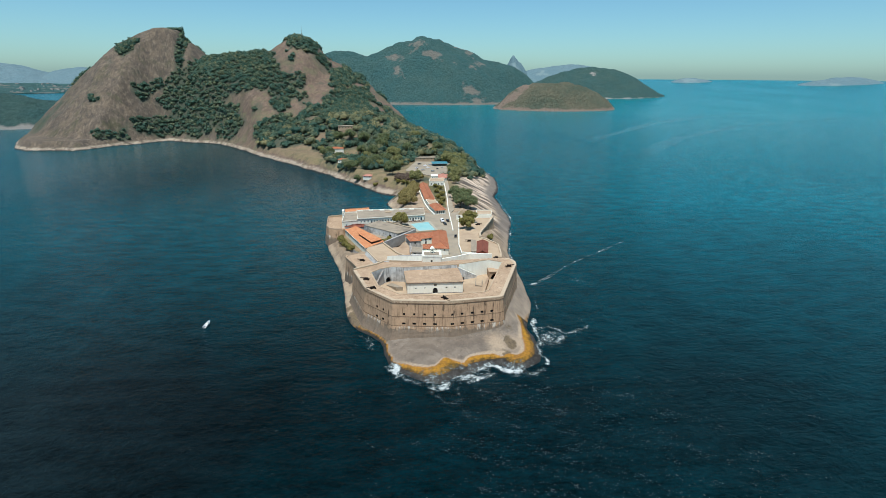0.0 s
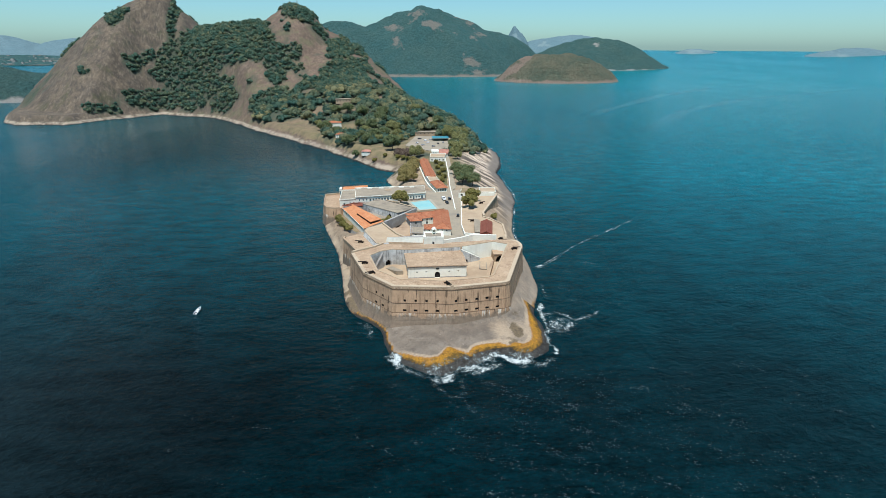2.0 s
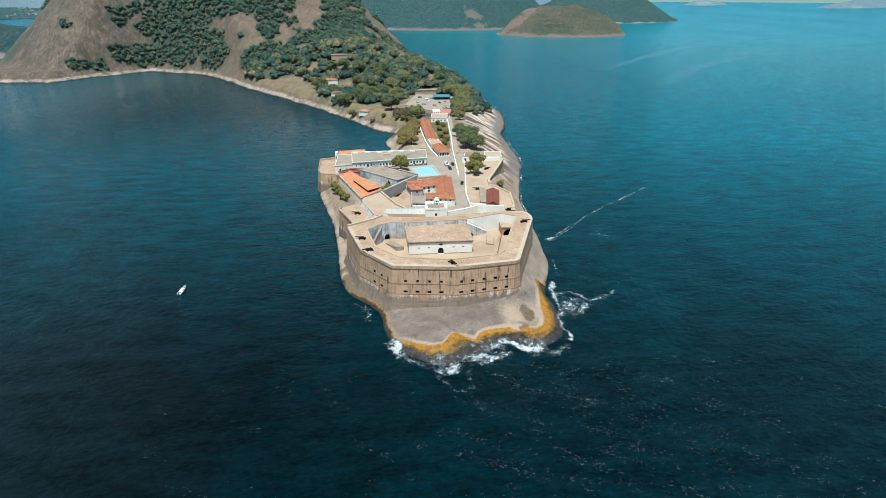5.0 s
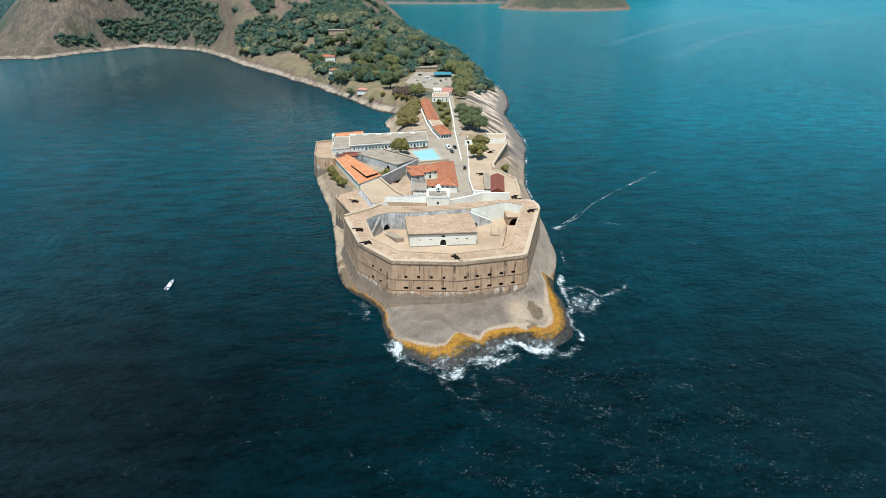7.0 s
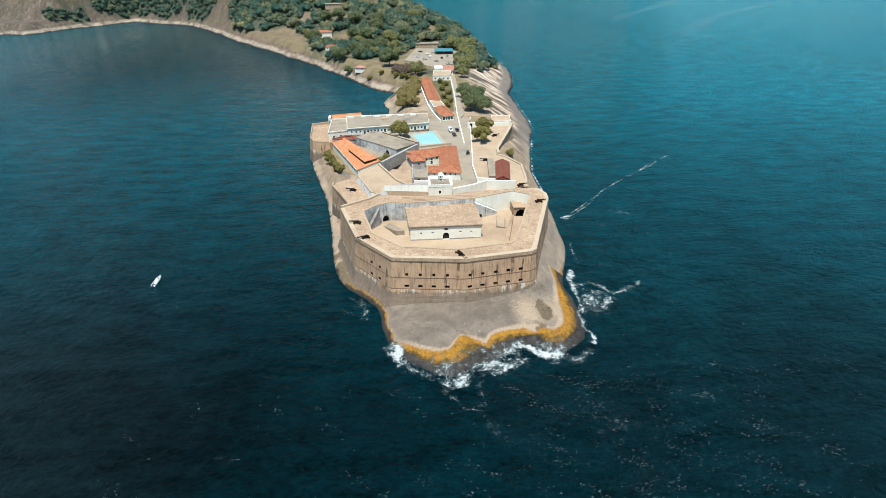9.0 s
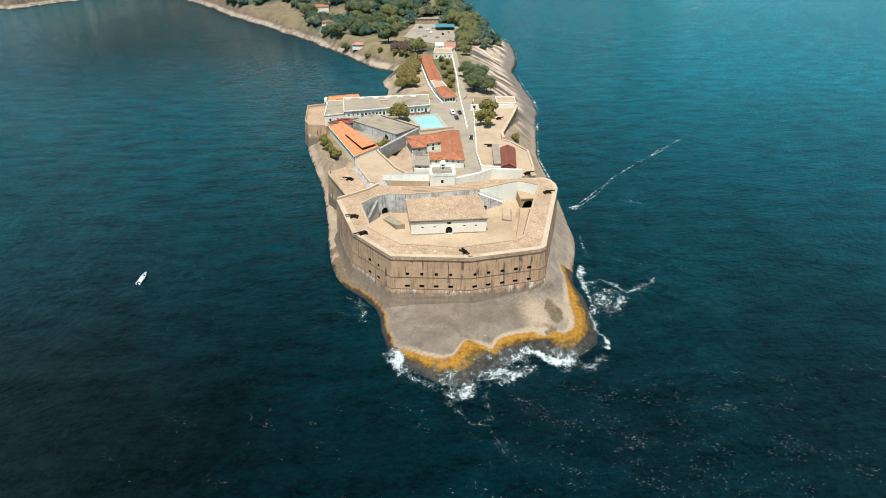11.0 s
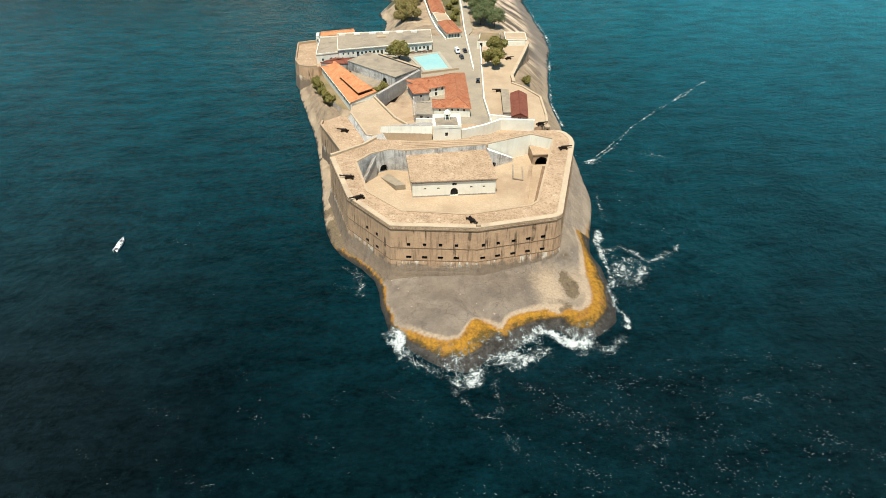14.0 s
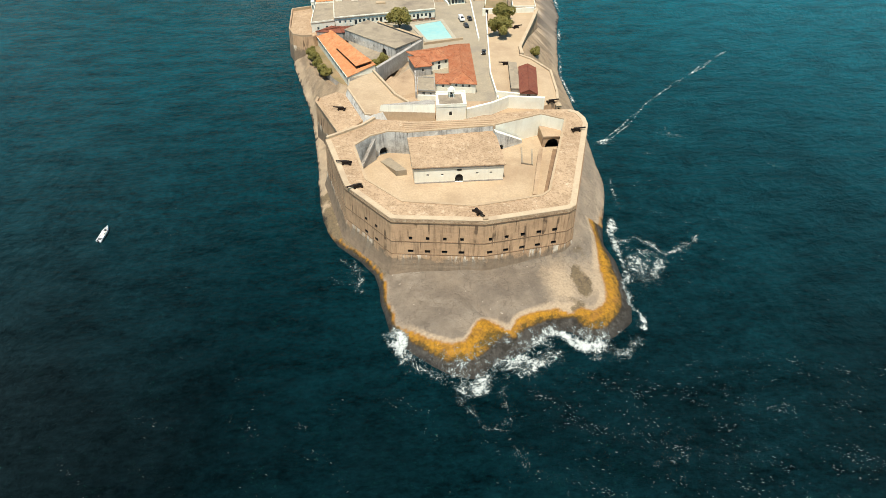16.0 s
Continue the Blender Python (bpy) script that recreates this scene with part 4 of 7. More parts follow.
def pane_and_frame(house, p, turn, wide, high, kind, paint):
    """A window or door set into its opening at p (middle of its foot), facing its -y: a frame with bars, and a pane or leaf."""
    key = (round(wide, 2), round(high, 2), kind, paint.name)
    if key not in WINDOW_MESHES:
        bar = 0.09
        fr = bmesh.new()
        w, h = wide / 2, high
        for x0, x1, z0, z1 in ((-w, -w + bar, 0, h), (w - bar, w, 0, h), (-w + bar, w - bar, h - bar, h), (-w + bar, w - bar, 0, bar), (-bar / 3, bar / 3, bar, h - bar)):
            box(fr, x0, x1, -0.05, 0.05, z0, z1)
        pn = bmesh.new()
        box(pn, -w + bar, w - bar, -0.015, 0.015, bar, h - bar)
        meshes = []
        for nm, bm_, m in (("frame", fr, paint), ("pane", pn, GLASS)):
            me = bpy.data.meshes.new(nm)
            bm_.to_mesh(me)
            bm_.free()
            me.materials.append(m)
            meshes.append(me)
        WINDOW_MESHES[key] = meshes
    frame_me, pane_me = WINDOW_MESHES[key]
    w_ob = new(kind, frame_me)
    w_ob.parent = house
    w_ob.matrix_basis = house.matrix_basis.inverted() @ (Matrix.Translation(p) @ pose(0, 0, 0, 0, 0, turn))
    g_ob = new("pane" if kind == "window" else "leaf", pane_me)
    g_ob.parent = w_ob


def hip_roof(bm, eave, z, rise, over, hip=1.0, mat=0):
    """A tiled roof over four corners (edge 0-1 is an end): ridge from end to end, hipped by that share of half the width; hip 0 gives gables."""
    e = [Vector((*p, z)) for p in offset(eave, over)]
    mid0, mid1 = (e[0] + e[1]) / 2, (e[2] + e[3]) / 2
    along = (mid1 - mid0).normalized()
    half = (e[1] - e[0]).length / 2 * hip
    r0, r1 = mid0 + along * half + Vector((0, 0, rise)), mid1 - along * half + Vector((0, 0, rise))
    vs = [bm.verts.new(p) for p in e]
    us = [bm.verts.new(p - Vector((0, 0, 0.18))) for p in e]
    a, b = bm.verts.new(r0), bm.verts.new(r1)
    for f in ((vs[0], vs[1], a), (vs[1], vs[2], b, a), (vs[2], vs[3], b), (vs[3], vs[0], a, b)):
        bm.faces.new(f).material_index = mat
    for i in range(4):
        bm.faces.new((us[i], us[(i + 1) % 4], vs[(i + 1) % 4], vs[i])).material_index = mat
    bm.faces.new(us[::-1]).material_index = mat
    return r0, r1


def ridge_tiles(bm, p, q, wide=0.45, high=0.22):
    p, q = Vector(p), Vector(q)
    d = (q - p).normalized()
    s = d.cross(Vector((0, 0, 1))).normalized() * wide / 2
    up = Vector((0, 0, high))
    ring = [[bm.verts.new(c + o) for o in (-s, -s * 0.5 + up, s * 0.5 + up, s)] for c in (p, q)]
    for k in range(3):
        bm.faces.new((ring[0][k], ring[0][k + 1], ring[1][k + 1], ring[1][k]))
    bm.faces.new(ring[0][::-1])
    bm.faces.new(ring[1])


def building(name, label, corners, z0, z1, wall=None, roof="flat", rise=2.0, roof_mat=None, over=0.5, hip=1.0, openings=None, paint=None, depth=0.3, category="building", parapet=0.0, ridge_end=0):
    """A house on four corners, counter-clockwise, edge 0 first. openings: {edge: [(u, wide, v, high, kind)]}."""
    wall, roof_mat, paint = wall or WHITE, roof_mat or TILES, paint or WHITE
    cx, cy = sum(p[0] for p in corners) / 4, sum(p[1] for p in corners) / 4
    house = tagged(empty(name, cx, cy, z0), label, category)
    bm = bmesh.new()
    sets = []
    for i in range(4):
        a, b = corners[i], corners[(i + 1) % 4]
        L_ = math.dist(a, b)
        holes = []
        for u, w, v, h, kind in (openings or {}).get(i, ()):
            u0, u1 = max(0.05, u - w / 2), min(L_ - 0.05, u + w / 2)
            holes.append((u0, u1, v, v + h, w / 2 if kind == "arch" else 0.0))
            if kind in ("window", "door"):
                d = Vector((b[0] - a[0], b[1] - a[1], 0)).normalized()
                n = Vector((d.y, -d.x, 0))
                p = Vector((*a, z0 + v)) + d * (u0 + u1) / 2 - n * (depth * 0.6)
                sets.append((p, math.degrees(math.atan2(d.y, d.x)), u1 - u0, h, kind))
        panel(bm, (*a, z0), (*b, z0), (*a, z1), (*b, z1), holes, depth)
    for v in bm.verts:
        v.co -= Vector((cx, cy, z0))
    part("wall", bm, [wall, DARK], house)
    for p, turn, w, h, kind in sets:
        pane_and_frame(house, p, turn, w, h, kind, paint)
    rb = bmesh.new()
    if roof == "flat":
        block(rb, offset(corners, over), z1, z1 + 0.35)
        if parapet:
            ring = offset(corners, over - 0.15)
            strip(rb, ring + ring[:1], 0.3, z1 + 0.35, z1 + 0.35 + parapet, 1)
    else:
        order = corners[ridge_end:] + corners[:ridge_end]
        r0, r1 = hip_roof(rb, order, z1, rise, over, hip)
        ridge_tiles(rb, r0, r1)
        e = [Vector((*p, z1)) for p in offset(order, over)]
        for p, r in ((e[0], r0), (e[1], r0), (e[2], r1), (e[3], r1)):
            ridge_tiles(rb, p.lerp(r, 0.02), r, 0.35, 0.16)
    for v in rb.verts:
        v.co -= Vector((cx, cy, z0))
    part("roof", rb, [roof_mat, wall], house)
    return house


def row(first, last, count, wide, v, high, kind="window"):
    step = (last - first) / max(1, count - 1)
    return [(first + k * step, wide, v, high, kind) for k in range(count)]


# ---- the sea battery: battered wall with gun ports, terreplein and sunken court ----
OUTER = [(-21.8, 14.5), (-14.8, -9.9), (-2.3, -25.3), (21.7, -28.3), (44.5, -24.9), (46.4, -23.6), (61.2, 17.5), (61.4, 21.5), (60.2, 25.6), (57.4, 27.6), (50.0, 27.9), (28.0, 25.6), (16.2, 21.6), (-6.8, 25.8), (-10.8, 21.2)]
COURT = [(-12.6, 10.3), (-8.6, -7.3), (1.1, -17.8), (19.8, -21.3), (38.4, -18.2), (40.6, -16.4), (54.2, 20.8), (47.6, 24.7), (30.7, 18.6), (3.7, 16.5), (-2.4, 17.6), (-8.1, 15.2)]
CORDON, TOP, YARD = 18.1, 19.2, 11.5


def build_battery():
    foot = offset(OUTER, 1.5)
    bm = bmesh.new()
    ports = {0: [(9, 0.9, 13.0, 0.7)], 1: [], 2: [], 3: [], 4: []}
    n = len(OUTER)
    for i in range(n):
        j = (i + 1) % n
        a0, b0, a1, b1 = (*foot[i], -0.5), (*foot[j], -0.5), (*OUTER[i], CORDON), (*OUTER[j], CORDON)
        long = math.dist(foot[i], foot[j])
        holes = []
        if i == 1:
            for u in (long * 0.47, long * 0.69):
                holes += [(u - 0.5, u + 0.5, 13.4, 14.3, 0), (u - 0.7, u + 0.7, 9.05, 9.85, 0)]
        if i == 2:
            for u in (5.2, 9.8, 14.4, 19.0):
                holes += [(u - 0.48, u + 0.48, 13.3, 14.2, 0), (u - 0.75, u + 0.75, 9.05, 9.85, 0)]
        if i == 3:
            for k, u in enumerate((1.7, 6.2, 10.8, 15.3, 19.9)):
                holes += [(u - 0.48 - 0.06 * k, u + 0.48 + 0.06 * k, 13.3, 14.2, 0), (u - 0.75, u + 0.75, 9.05, 9.85, 0)]
        # port reveals share the black back, so recess shade is coloured in
        panel(bm, a0, b0, a1, b1, holes, 1.1, 0, 1, 1)
    # below the lower course the wall swings out to its footing
    swing = {13: 0.6, 14: 1.0, 0: 1.8, 1: 2.3, 2: 2.0, 3: 0.9, 4: 0.7, 5: 0.7}
    base, spread = offset(OUTER, 1.5 * (CORDON - 7.7) / (CORDON + 0.5)), offset(OUTER, 10.0)
    levels = []
    for k in range(6):
        q = k / 5
        levels.append([])
        for i in (14, 0, 1, 2, 3, 4, 5):
            (x0, y0), (x1, y1) = base[i], spread[i]
            out = (1.5 * (7.7 + 0.5) / (CORDON + 0.5) * q + swing[i] * q ** 1.8 + 0.03) / 9.0
            levels[-1].append(bm.verts.new((x0 + (x1 - x0) * out, y0 + (y1 - y0) * out, 7.7 - 8.2 * q)))
    for lo, hi in zip(levels[1:], levels):
        for i in range(6):
            bm.faces.new((lo[i], lo[i + 1], hi[i + 1], hi[i]))
    sides(bm, OUTER, CORDON, TOP, 0.12, 2)
    plate(bm, OUTER, TOP, [COURT], 2)
    tagged(part("wall_battery", bm, [BATTERY, DARK, DECK]), "tall battered ochre stone fort wall with two rows of gun ports", "fort wall", kind="structure")
    for z, out, high in ((CORDON, 0.17, 0.36), (12.05, 0.10, 0.2), (7.85, 0.10, 0.2)):
        bm = bmesh.new()
        line = offset(OUTER, 1.5 * (CORDON - z) / (CORDON + 0.5))
        ring = (line + line)[14:14 + 9] if z < CORDON else line
        strip(bm, ring if z < CORDON else ring + ring[:1], out * 2, z - high / 2, z + high / 2)
        tagged(part("trim", bm, COURSE), "weathered stone string course along the fort wall", "string course", kind="structure")
    bm = bmesh.new()
    edge = offset(OUTER, -0.8)
    strip(bm, edge[:10], 1.6, TOP - 0.1, TOP + 0.16)
    tagged(part("trim_coping", bm, COPING), "pale worn stone coping along the rampart edge", "coping", kind="structure")
    # faces of the sunken court
    bm = bmesh.new()
    m = len(COURT)
    skin = {0: 0, 1: 0, 2: 0, 3: 0, 4: 0, 5: 0, 6: 2, 7: 2, 8: 3, 9: 3, 10: 3, 11: 3}
    for i in range(m):
        a, b = COURT[(i + 1) % m], COURT[i]
        holes = [(2.6, 5.4, 0.0, 1.5, 1.4)] if i == 10 else []
        panel(bm, (*a, YARD - 0.3), (*b, YARD - 0.3), (*a, TOP), (*b, TOP), holes, 1.5, skin[i], skin[i], 1)
    tagged(part("wall_court", bm, [SAND, DARK, WHITE, STAINED]), "stained retaining walls round a sunken courtyard", "wall", kind="structure")
    bm = bmesh.new()
    plate(bm, offset(COURT, 0.4), YARD)
    tagged(part("floor", bm, PALE_SAND), "dusty pale courtyard floor", "floor", kind="structure")
    # the broad kerb along the inner edge of the terreplein
    bm = bmesh.new()
    kerb = offset(COURT, 0.35)
    strip(bm, kerb[:7], 0.7, TOP - 0.1, TOP + 0.22)
    strip(bm, kerb[6:10], 0.6, TOP - 0.1, TOP + 0.3)
    strip(bm, [kerb[9], kerb[10], kerb[11], kerb[0]], 0.6, TOP - 0.1, TOP + 0.3)
    tagged(part("trim", bm, PALE_SAND), "worn low kerb round the courtyard edge", "kerb", kind="structure")


build_battery()



def court_fittings():
    # vaulted chamber at the foot of the white wall
    bm = bmesh.new()
    panel(bm, (47.2, 17.2, YARD), (53.4, 17.2, YARD), (47.2, 17.2, 15.2), (53.4, 17.2, 15.2), [(1.0, 5.4, 0.0, 0.9, 2.0)], 2.5, 0, 0, 1)
    ring = [(47.2, 17.2), (53.4, 17.2), (54.0, 22.5), (47.2, 24.4)]
    for i in (1, 2, 3):
        a, b = ring[i], ring[(i + 1) % 4]
        panel(bm, (*a, YARD), (*b, YARD), (*a, 15.2), (*b, 15.2))
    plate(bm, ring, 15.2)
    box(bm, 46.9, 53.6, 16.9, 17.5, 15.2, 15.6)
    tagged(part("vault", bm, [SAND, DARK]), "small vaulted stone chamber with a dark arched mouth", "vault")
    # stair flank with a small arch
    bm = bmesh.new()
    panel(bm, (31.2, 15.9, YARD), (41.0, 20.0, YARD), (31.2, 15.9, 18.6), (41.0, 20.0, 12.6), [(1.6, 3.4, 0.0, 1.3, 0.9)], 1.2, 0, 0, 1)
    f = bm.faces.new([bm.verts.new(p) for p in ((31.2, 15.9, 18.6), (41.0, 20.0, 12.6), (40.6, 21.4, 12.6), (30.7, 17.9, 18.6))])
    f.material_index = 2
    f = bm.faces.new([bm.verts.new(p) for p in ((41.0, 20.0, YARD), (40.6, 21.4, YARD), (40.6, 21.4, 12.6), (41.0, 20.0, 12.6))])
    f.material_index = 2
    f = bm.faces.new([bm.verts.new(p) for p in ((31.2, 15.9, YARD), (31.2, 15.9, 18.6), (30.7, 17.9, 18.6), (30.7, 17.9, YARD))])
    f.material_index = 0
    tagged(part("stair", bm, [STAINED, DARK, WHITE]), "stained stair flank beside the white court wall", "stair")
    # low walls and kerbs on the court floor
    for name, pts, wide, high, mat, label in (
            ("low_wall", [(46.0, 14.2), (38.9, -10.5)], 1.3, 2.0, SAND, "low stone wall across the courtyard"),
            ("stone_kerb", [(40.3, 17.0), (38.8, 8.1), (41.8, 6.9), (43.4, 15.4)], 0.5, 0.5, GREY_ROOF, "three-sided dark stone kerb on the courtyard floor"),
            ("stone_channel", [(51.2, 15.6), (42.6, -9.0)], 1.5, 0.07, COURSE, "long flat dark brown strip along the courtyard floor")):
        bm = bmesh.new()
        strip(bm, pts, wide, YARD - 0.02, YARD + high)
        tagged(part(name, bm, mat), label, name.replace("_", " "))
    bm = bmesh.new()
    ps = [(-5.6, 12.8, 0.1), (-2.6, 15.0, 0.1), (2.6, 4.8, 1.9), (-0.6, 4.4, 1.9)]
    low = [bm.verts.new((x, y, YARD - 0.02)) for x, y, z in ps]
    top = [bm.verts.new((x, y, YARD + z)) for x, y, z in ps]
    bm.faces.new(top[::-1])
    for i in range(4):
        bm.faces.new((low[i], low[(i + 1) % 4], top[(i + 1) % 4], top[i]))
    tagged(part("gun_ramp", bm, GREY_ROOF), "sloping weathered grey stone gun ramp", "ramp")


court_fittings()


def court_stair():
    """A narrow stair climbing the stained court wall to the ramparts."""
    stair = tagged(empty("court_stair", 0, 0, 0), "narrow stained stone stair up the court wall", "stair")
    a, b = Vector((-12.2, 9.4)), Vector((-7.6, 14.7))
    d = (b - a).normalized()
    n = Vector((d.y, -d.x))
    count = 24
    for k in range(count):
        p, q = a + (b - a) * k / count, a + (b - a) * (k + 1) / count
        z = YARD + (TOP - 0.6 - YARD) * (k + 1) / count
        bm = bmesh.new()
        block(bm, [tuple(p + n * 1.2), tuple(q + n * 1.2), tuple(q + n * 0.1), tuple(p + n * 0.1)], YARD - 0.02, z)
        part("step", bm, GREY_WALL, stair)
    bm = bmesh.new()
    strip(bm, [(*(a + n * 1.35), 0.0), (*(b + n * 1.35), TOP - 0.6 - YARD)], 0.3, YARD - 0.02, YARD + 0.8)
    part("side_wall", bm, GREY_WALL, stair)


court_stair()

casemate = building("casemate", "long white casemate with a flat screed roof and arched door", [(4.7, 0.0), (31.4, 0.0), (30.8, 18.4), (3.8, 16.2)], YARD, 17.15, WHITE, "flat", roof_mat=DECK, over=0.5,
                    openings={0: [(13.35, 2.4, 0.02, 1.6, "arch"), (4.0, 0.8, 2.6, 0.6, "window"), (8.3, 0.8, 2.6, 0.6, "window"), (18.8, 0.8, 2.6, 0.6, "window"), (22.9, 0.8, 2.6, 0.6, "window")]}, paint=GREY_WALL, depth=0.5)
bm = bmesh.new()
bmesh.ops.create_cone(bm, cap_ends=True, segments=18, radius1=0.62, radius2=0.62, depth=0.16, matrix=pose(0.4, -8.64, 4.35, 90, 0, 0) @ Matrix.Diagonal((1.3, 0.6, 1, 1)))
part("oculus", bm, DARK, casemate, "dark oval opening over the door")
bm = bmesh.new()
box(bm, -12.97, -0.9, -8.78, -8.6, 0.0, 0.45)
box(bm, 1.65, 13.7, -8.78, -8.6, 0.0, 0.45)
part("plinth", bm, GREY_WALL, casemate, "grey painted base band")

bm = bmesh.new()
box(bm, -13.1, 13.8, -9.0, -8.66, 5.2, 5.62, bevel=0.05)
part("cornice", bm, GREY_WALL, casemate, "weathered grey cornice under the roof edge")

# ---- behind the battery: courts, terraces and walls ----
def slab(name, poly, z0, z1, mats, label, category, lean=0.0, kind="structure"):
    bm = bmesh.new()
    block(bm, poly, z0, z1, lean, 0, 1 if len(mats) > 1 else 0)
    return tagged(part(name, bm, mats), label, category, kind=kind)


def band(name, pts, wide, z0, z1, mat, label, category="wall"):
    bm = bmesh.new()
    strip(bm, pts, wide, z0, z1)
    return tagged(part(name, bm, mat), label, category, kind="structure")


PLAZA = 13.4
slab("pavement", [(-9, 22), (50, 27), (52, 40), (38, 48), (42, 100), (47, 152), (20, 152), (20, 129), (-26, 120.5), (-11, 106), (11.5, 100.5), (2, 66), (-9, 60)], 10.5, PLAZA, [GREY_WALL, PAVING], "grey paved fort square", "pavement")
slab("pavement_sand", [(-10, 22.2), (49, 27.2), (52, 39.5), (36, 46), (9, 47), (8.5, 66), (-1.5, 69), (-6, 60)], PLAZA - 0.6, PLAZA + 0.06, [SAND, SAND], "sandy court behind the battery", "court")
# white glacis and its trench
bm = bmesh.new()
foot, head = [(-6.6, 34.4, PLAZA), (13.2, 32.9, PLAZA)], [(-4.9, 34.9, 19.4), (13.4, 33.9, 19.4)]
waist = [tuple(Vector(f_).lerp(Vector(h_), k)) for f_, h_, k in zip(foot, head, (0.62, 0.52))]
f = bm.faces.new([bm.verts.new(p) for p in (foot[0], foot[1], waist[1], waist[0])])
f.material_index = 2
bm.faces.new([bm.verts.new(p) for p in (waist[0], waist[1], head[1], head[0])])
back = [(13.4, 39.0, 18.6), (-4.3, 36.6, 18.6)]
f = bm.faces.new([bm.verts.new(p) for p in (head[0], head[1], back[0], back[1])])
f.material_index = 1
bm.faces.new([bm.verts.new(p) for p in ((-6.6, 34.6, PLAZA), (-4.9, 34.9, 19.4), (-4.3, 36.6, 18.6), (-5.2, 37.5, PLAZA))])
bm.faces.new([bm.verts.new(p) for p in ((13.4, 39.0, 18.6), (13.4, 39.6, PLAZA), (-5.2, 37.5, PLAZA), (-4.3, 36.6, 18.6))])
tagged(part("wall_glacis", bm, [WHITE, GREY_WALL, PALE_SAND]), "long sloping whitewashed wall with a grey stained top", "wall", kind="structure")
band("wall_white", [(24.0, 33.0), (33.0, 36.6), (39.8, 40.8), (52.2, 38.9)], 0.9, PLAZA, 17.9, WHITE, "whitewashed wall between battery and square")
band("wall_low_white", [(36.6, 47.5), (44.5, 45.0)], 0.7, PLAZA, 16.6, WHITE, "short whitewashed wall beside the shed")
band("wall_parapet", [(-21.4, 14.9), (-10.8, 21.6), (-6.8, 26.0)], 0.9, TOP - 0.2, TOP + 0.75, COPING, "pale limewashed parapet at the back of the battery")
bm = bmesh.new()
for k in range(4):
    box(bm, 2.5, 31.5, 18.6 + 0.9 * k, 19.5 + 0.9 * k, TOP - 1.2, TOP + 0.10 + 0.16 * k, 0)
tagged(part("terrace_steps", bm, SAND), "broad shallow worn steps behind the casemate roof", "steps", kind="structure")

guard = building("guardhouse", "whitewashed guardhouse with one dark window and a flat roof", [(13.6, 32.6), (23.8, 32.6), (24.3, 42.0), (14.2, 42.0)], PLAZA, 18.9, WHITE, "flat", roof_mat=WHITE, over=0.1, parapet=0.7,
                 openings={0: [(4.9, 1.0, 2.4, 1.4, "window")]}, paint=IRON)
bm = bmesh.new()
box(bm, -4.2, 3.9, -3.4, 3.4, 5.87, 5.95)
part("roof_felt", bm, GREY_ROOF, guard, "grey weathered roof surface")
# bell cot on the guardhouse roof: four legs, a drum and a small dome
cot = tagged(empty("bell_cot", 19.3, 39.2, 19.33), "small white domed bell cot on the guardhouse roof", "bell cot")
for sx in (-0.8, 0.8):
    for sy in (-0.8, 0.8):
        bm = bmesh.new()
        box(bm, sx - 0.18, sx + 0.18, sy - 0.18, sy + 0.18, 0, 2.2, bevel=0.04)
        part("leg", bm, WHITE, cot)
bm = bmesh.new()
box(bm, -1.2, 1.2, -1.2, 1.2, 2.2, 2.5, bevel=0.06)
part("cornice", bm, WHITE, cot)
bm = bmesh.new()
bmesh.ops.create_uvsphere(bm, u_segments=20, v_segments=10, radius=1.05, matrix=pose(0, 0, 2.6))
bmesh.ops.delete(bm, geom=[v for v in bm.verts if v.co.z < 2.45], context="VERTS")
part("dome", bm, WHITE, cot, smooth=True)
bm = bmesh.new()
bmesh.ops.create_cone(bm, cap_ends=True, segments=10, radius1=0.5, radius2=0.25, depth=0.9, matrix=pose(0, 0, 1.6))
part("bell", bm, IRON, cot, "dark bronze bell")

# ---- left bastions ----
slab("wall_bastion_upper", [(-10.3, 33.2), (-8.2, 32.6), (4.8, 39.6), (0.1, 46.2), (-7.8, 66.0), (-16.5, 58.6), (-17.2, 52.5)], 8.0, 16.9, [STAINED, PALE_SAND], "stained bastion with a sandy top", "bastion", 3.2)
slab("wall_bastion_lower", [(-18.6, 24.6), (-15.6, 27.4), (-11.0, 34.0), (-17.8, 53.0), (-21.5, 55.0), (-27.8, 50.5), (-28.2, 47.0), (-24.8, 39.6)], 1.0, 14.6, [BATTERY, DECK], "lower sandy gun terrace over the rocks", "bastion", 1.2)
band("wall_bastion_parapet", [(-18.6, 24.8), (-24.8, 39.8), (-28.0, 47.2), (-27.6, 50.4)], 0.8, 14.4, 15.4, SAND, "worn low parapet of the lower terrace")
band("wall_bastion_parapet", [(-17.0, 53.0), (-10.2, 33.4), (-8.2, 32.8)], 0.6, 16.7, 17.3, COPING, "pale low parapet of the upper bastion")
band("wall_bastion_parapet", [(-7.9, 65.8), (0.1, 46.0), (4.7, 39.6)], 0.8, 16.7, 17.8, COPING, "pale thick parapet of the upper bastion")
slab("wall_tower", [(-49.3, 148.5), (-47.6, 124.0), (-45.0, 117.0), (-40.5, 114.6), (-36.0, 115.0), (-34.5, 117.4), (-34.5, 150.5), (-39.2, 152.0)], -1.0, 12.0, [BATTERY, DECK], "ochre corner bastion rising from the sea", "bastion", 1.6)
band("wall_tower_parapet", [(-49.0, 148.3), (-47.3, 124.2), (-44.8, 117.4), (-40.3, 115.1), (-36.2, 115.4)], 0.7, 11.8, 12.8, SAND, "worn low parapet round the corner bastion")
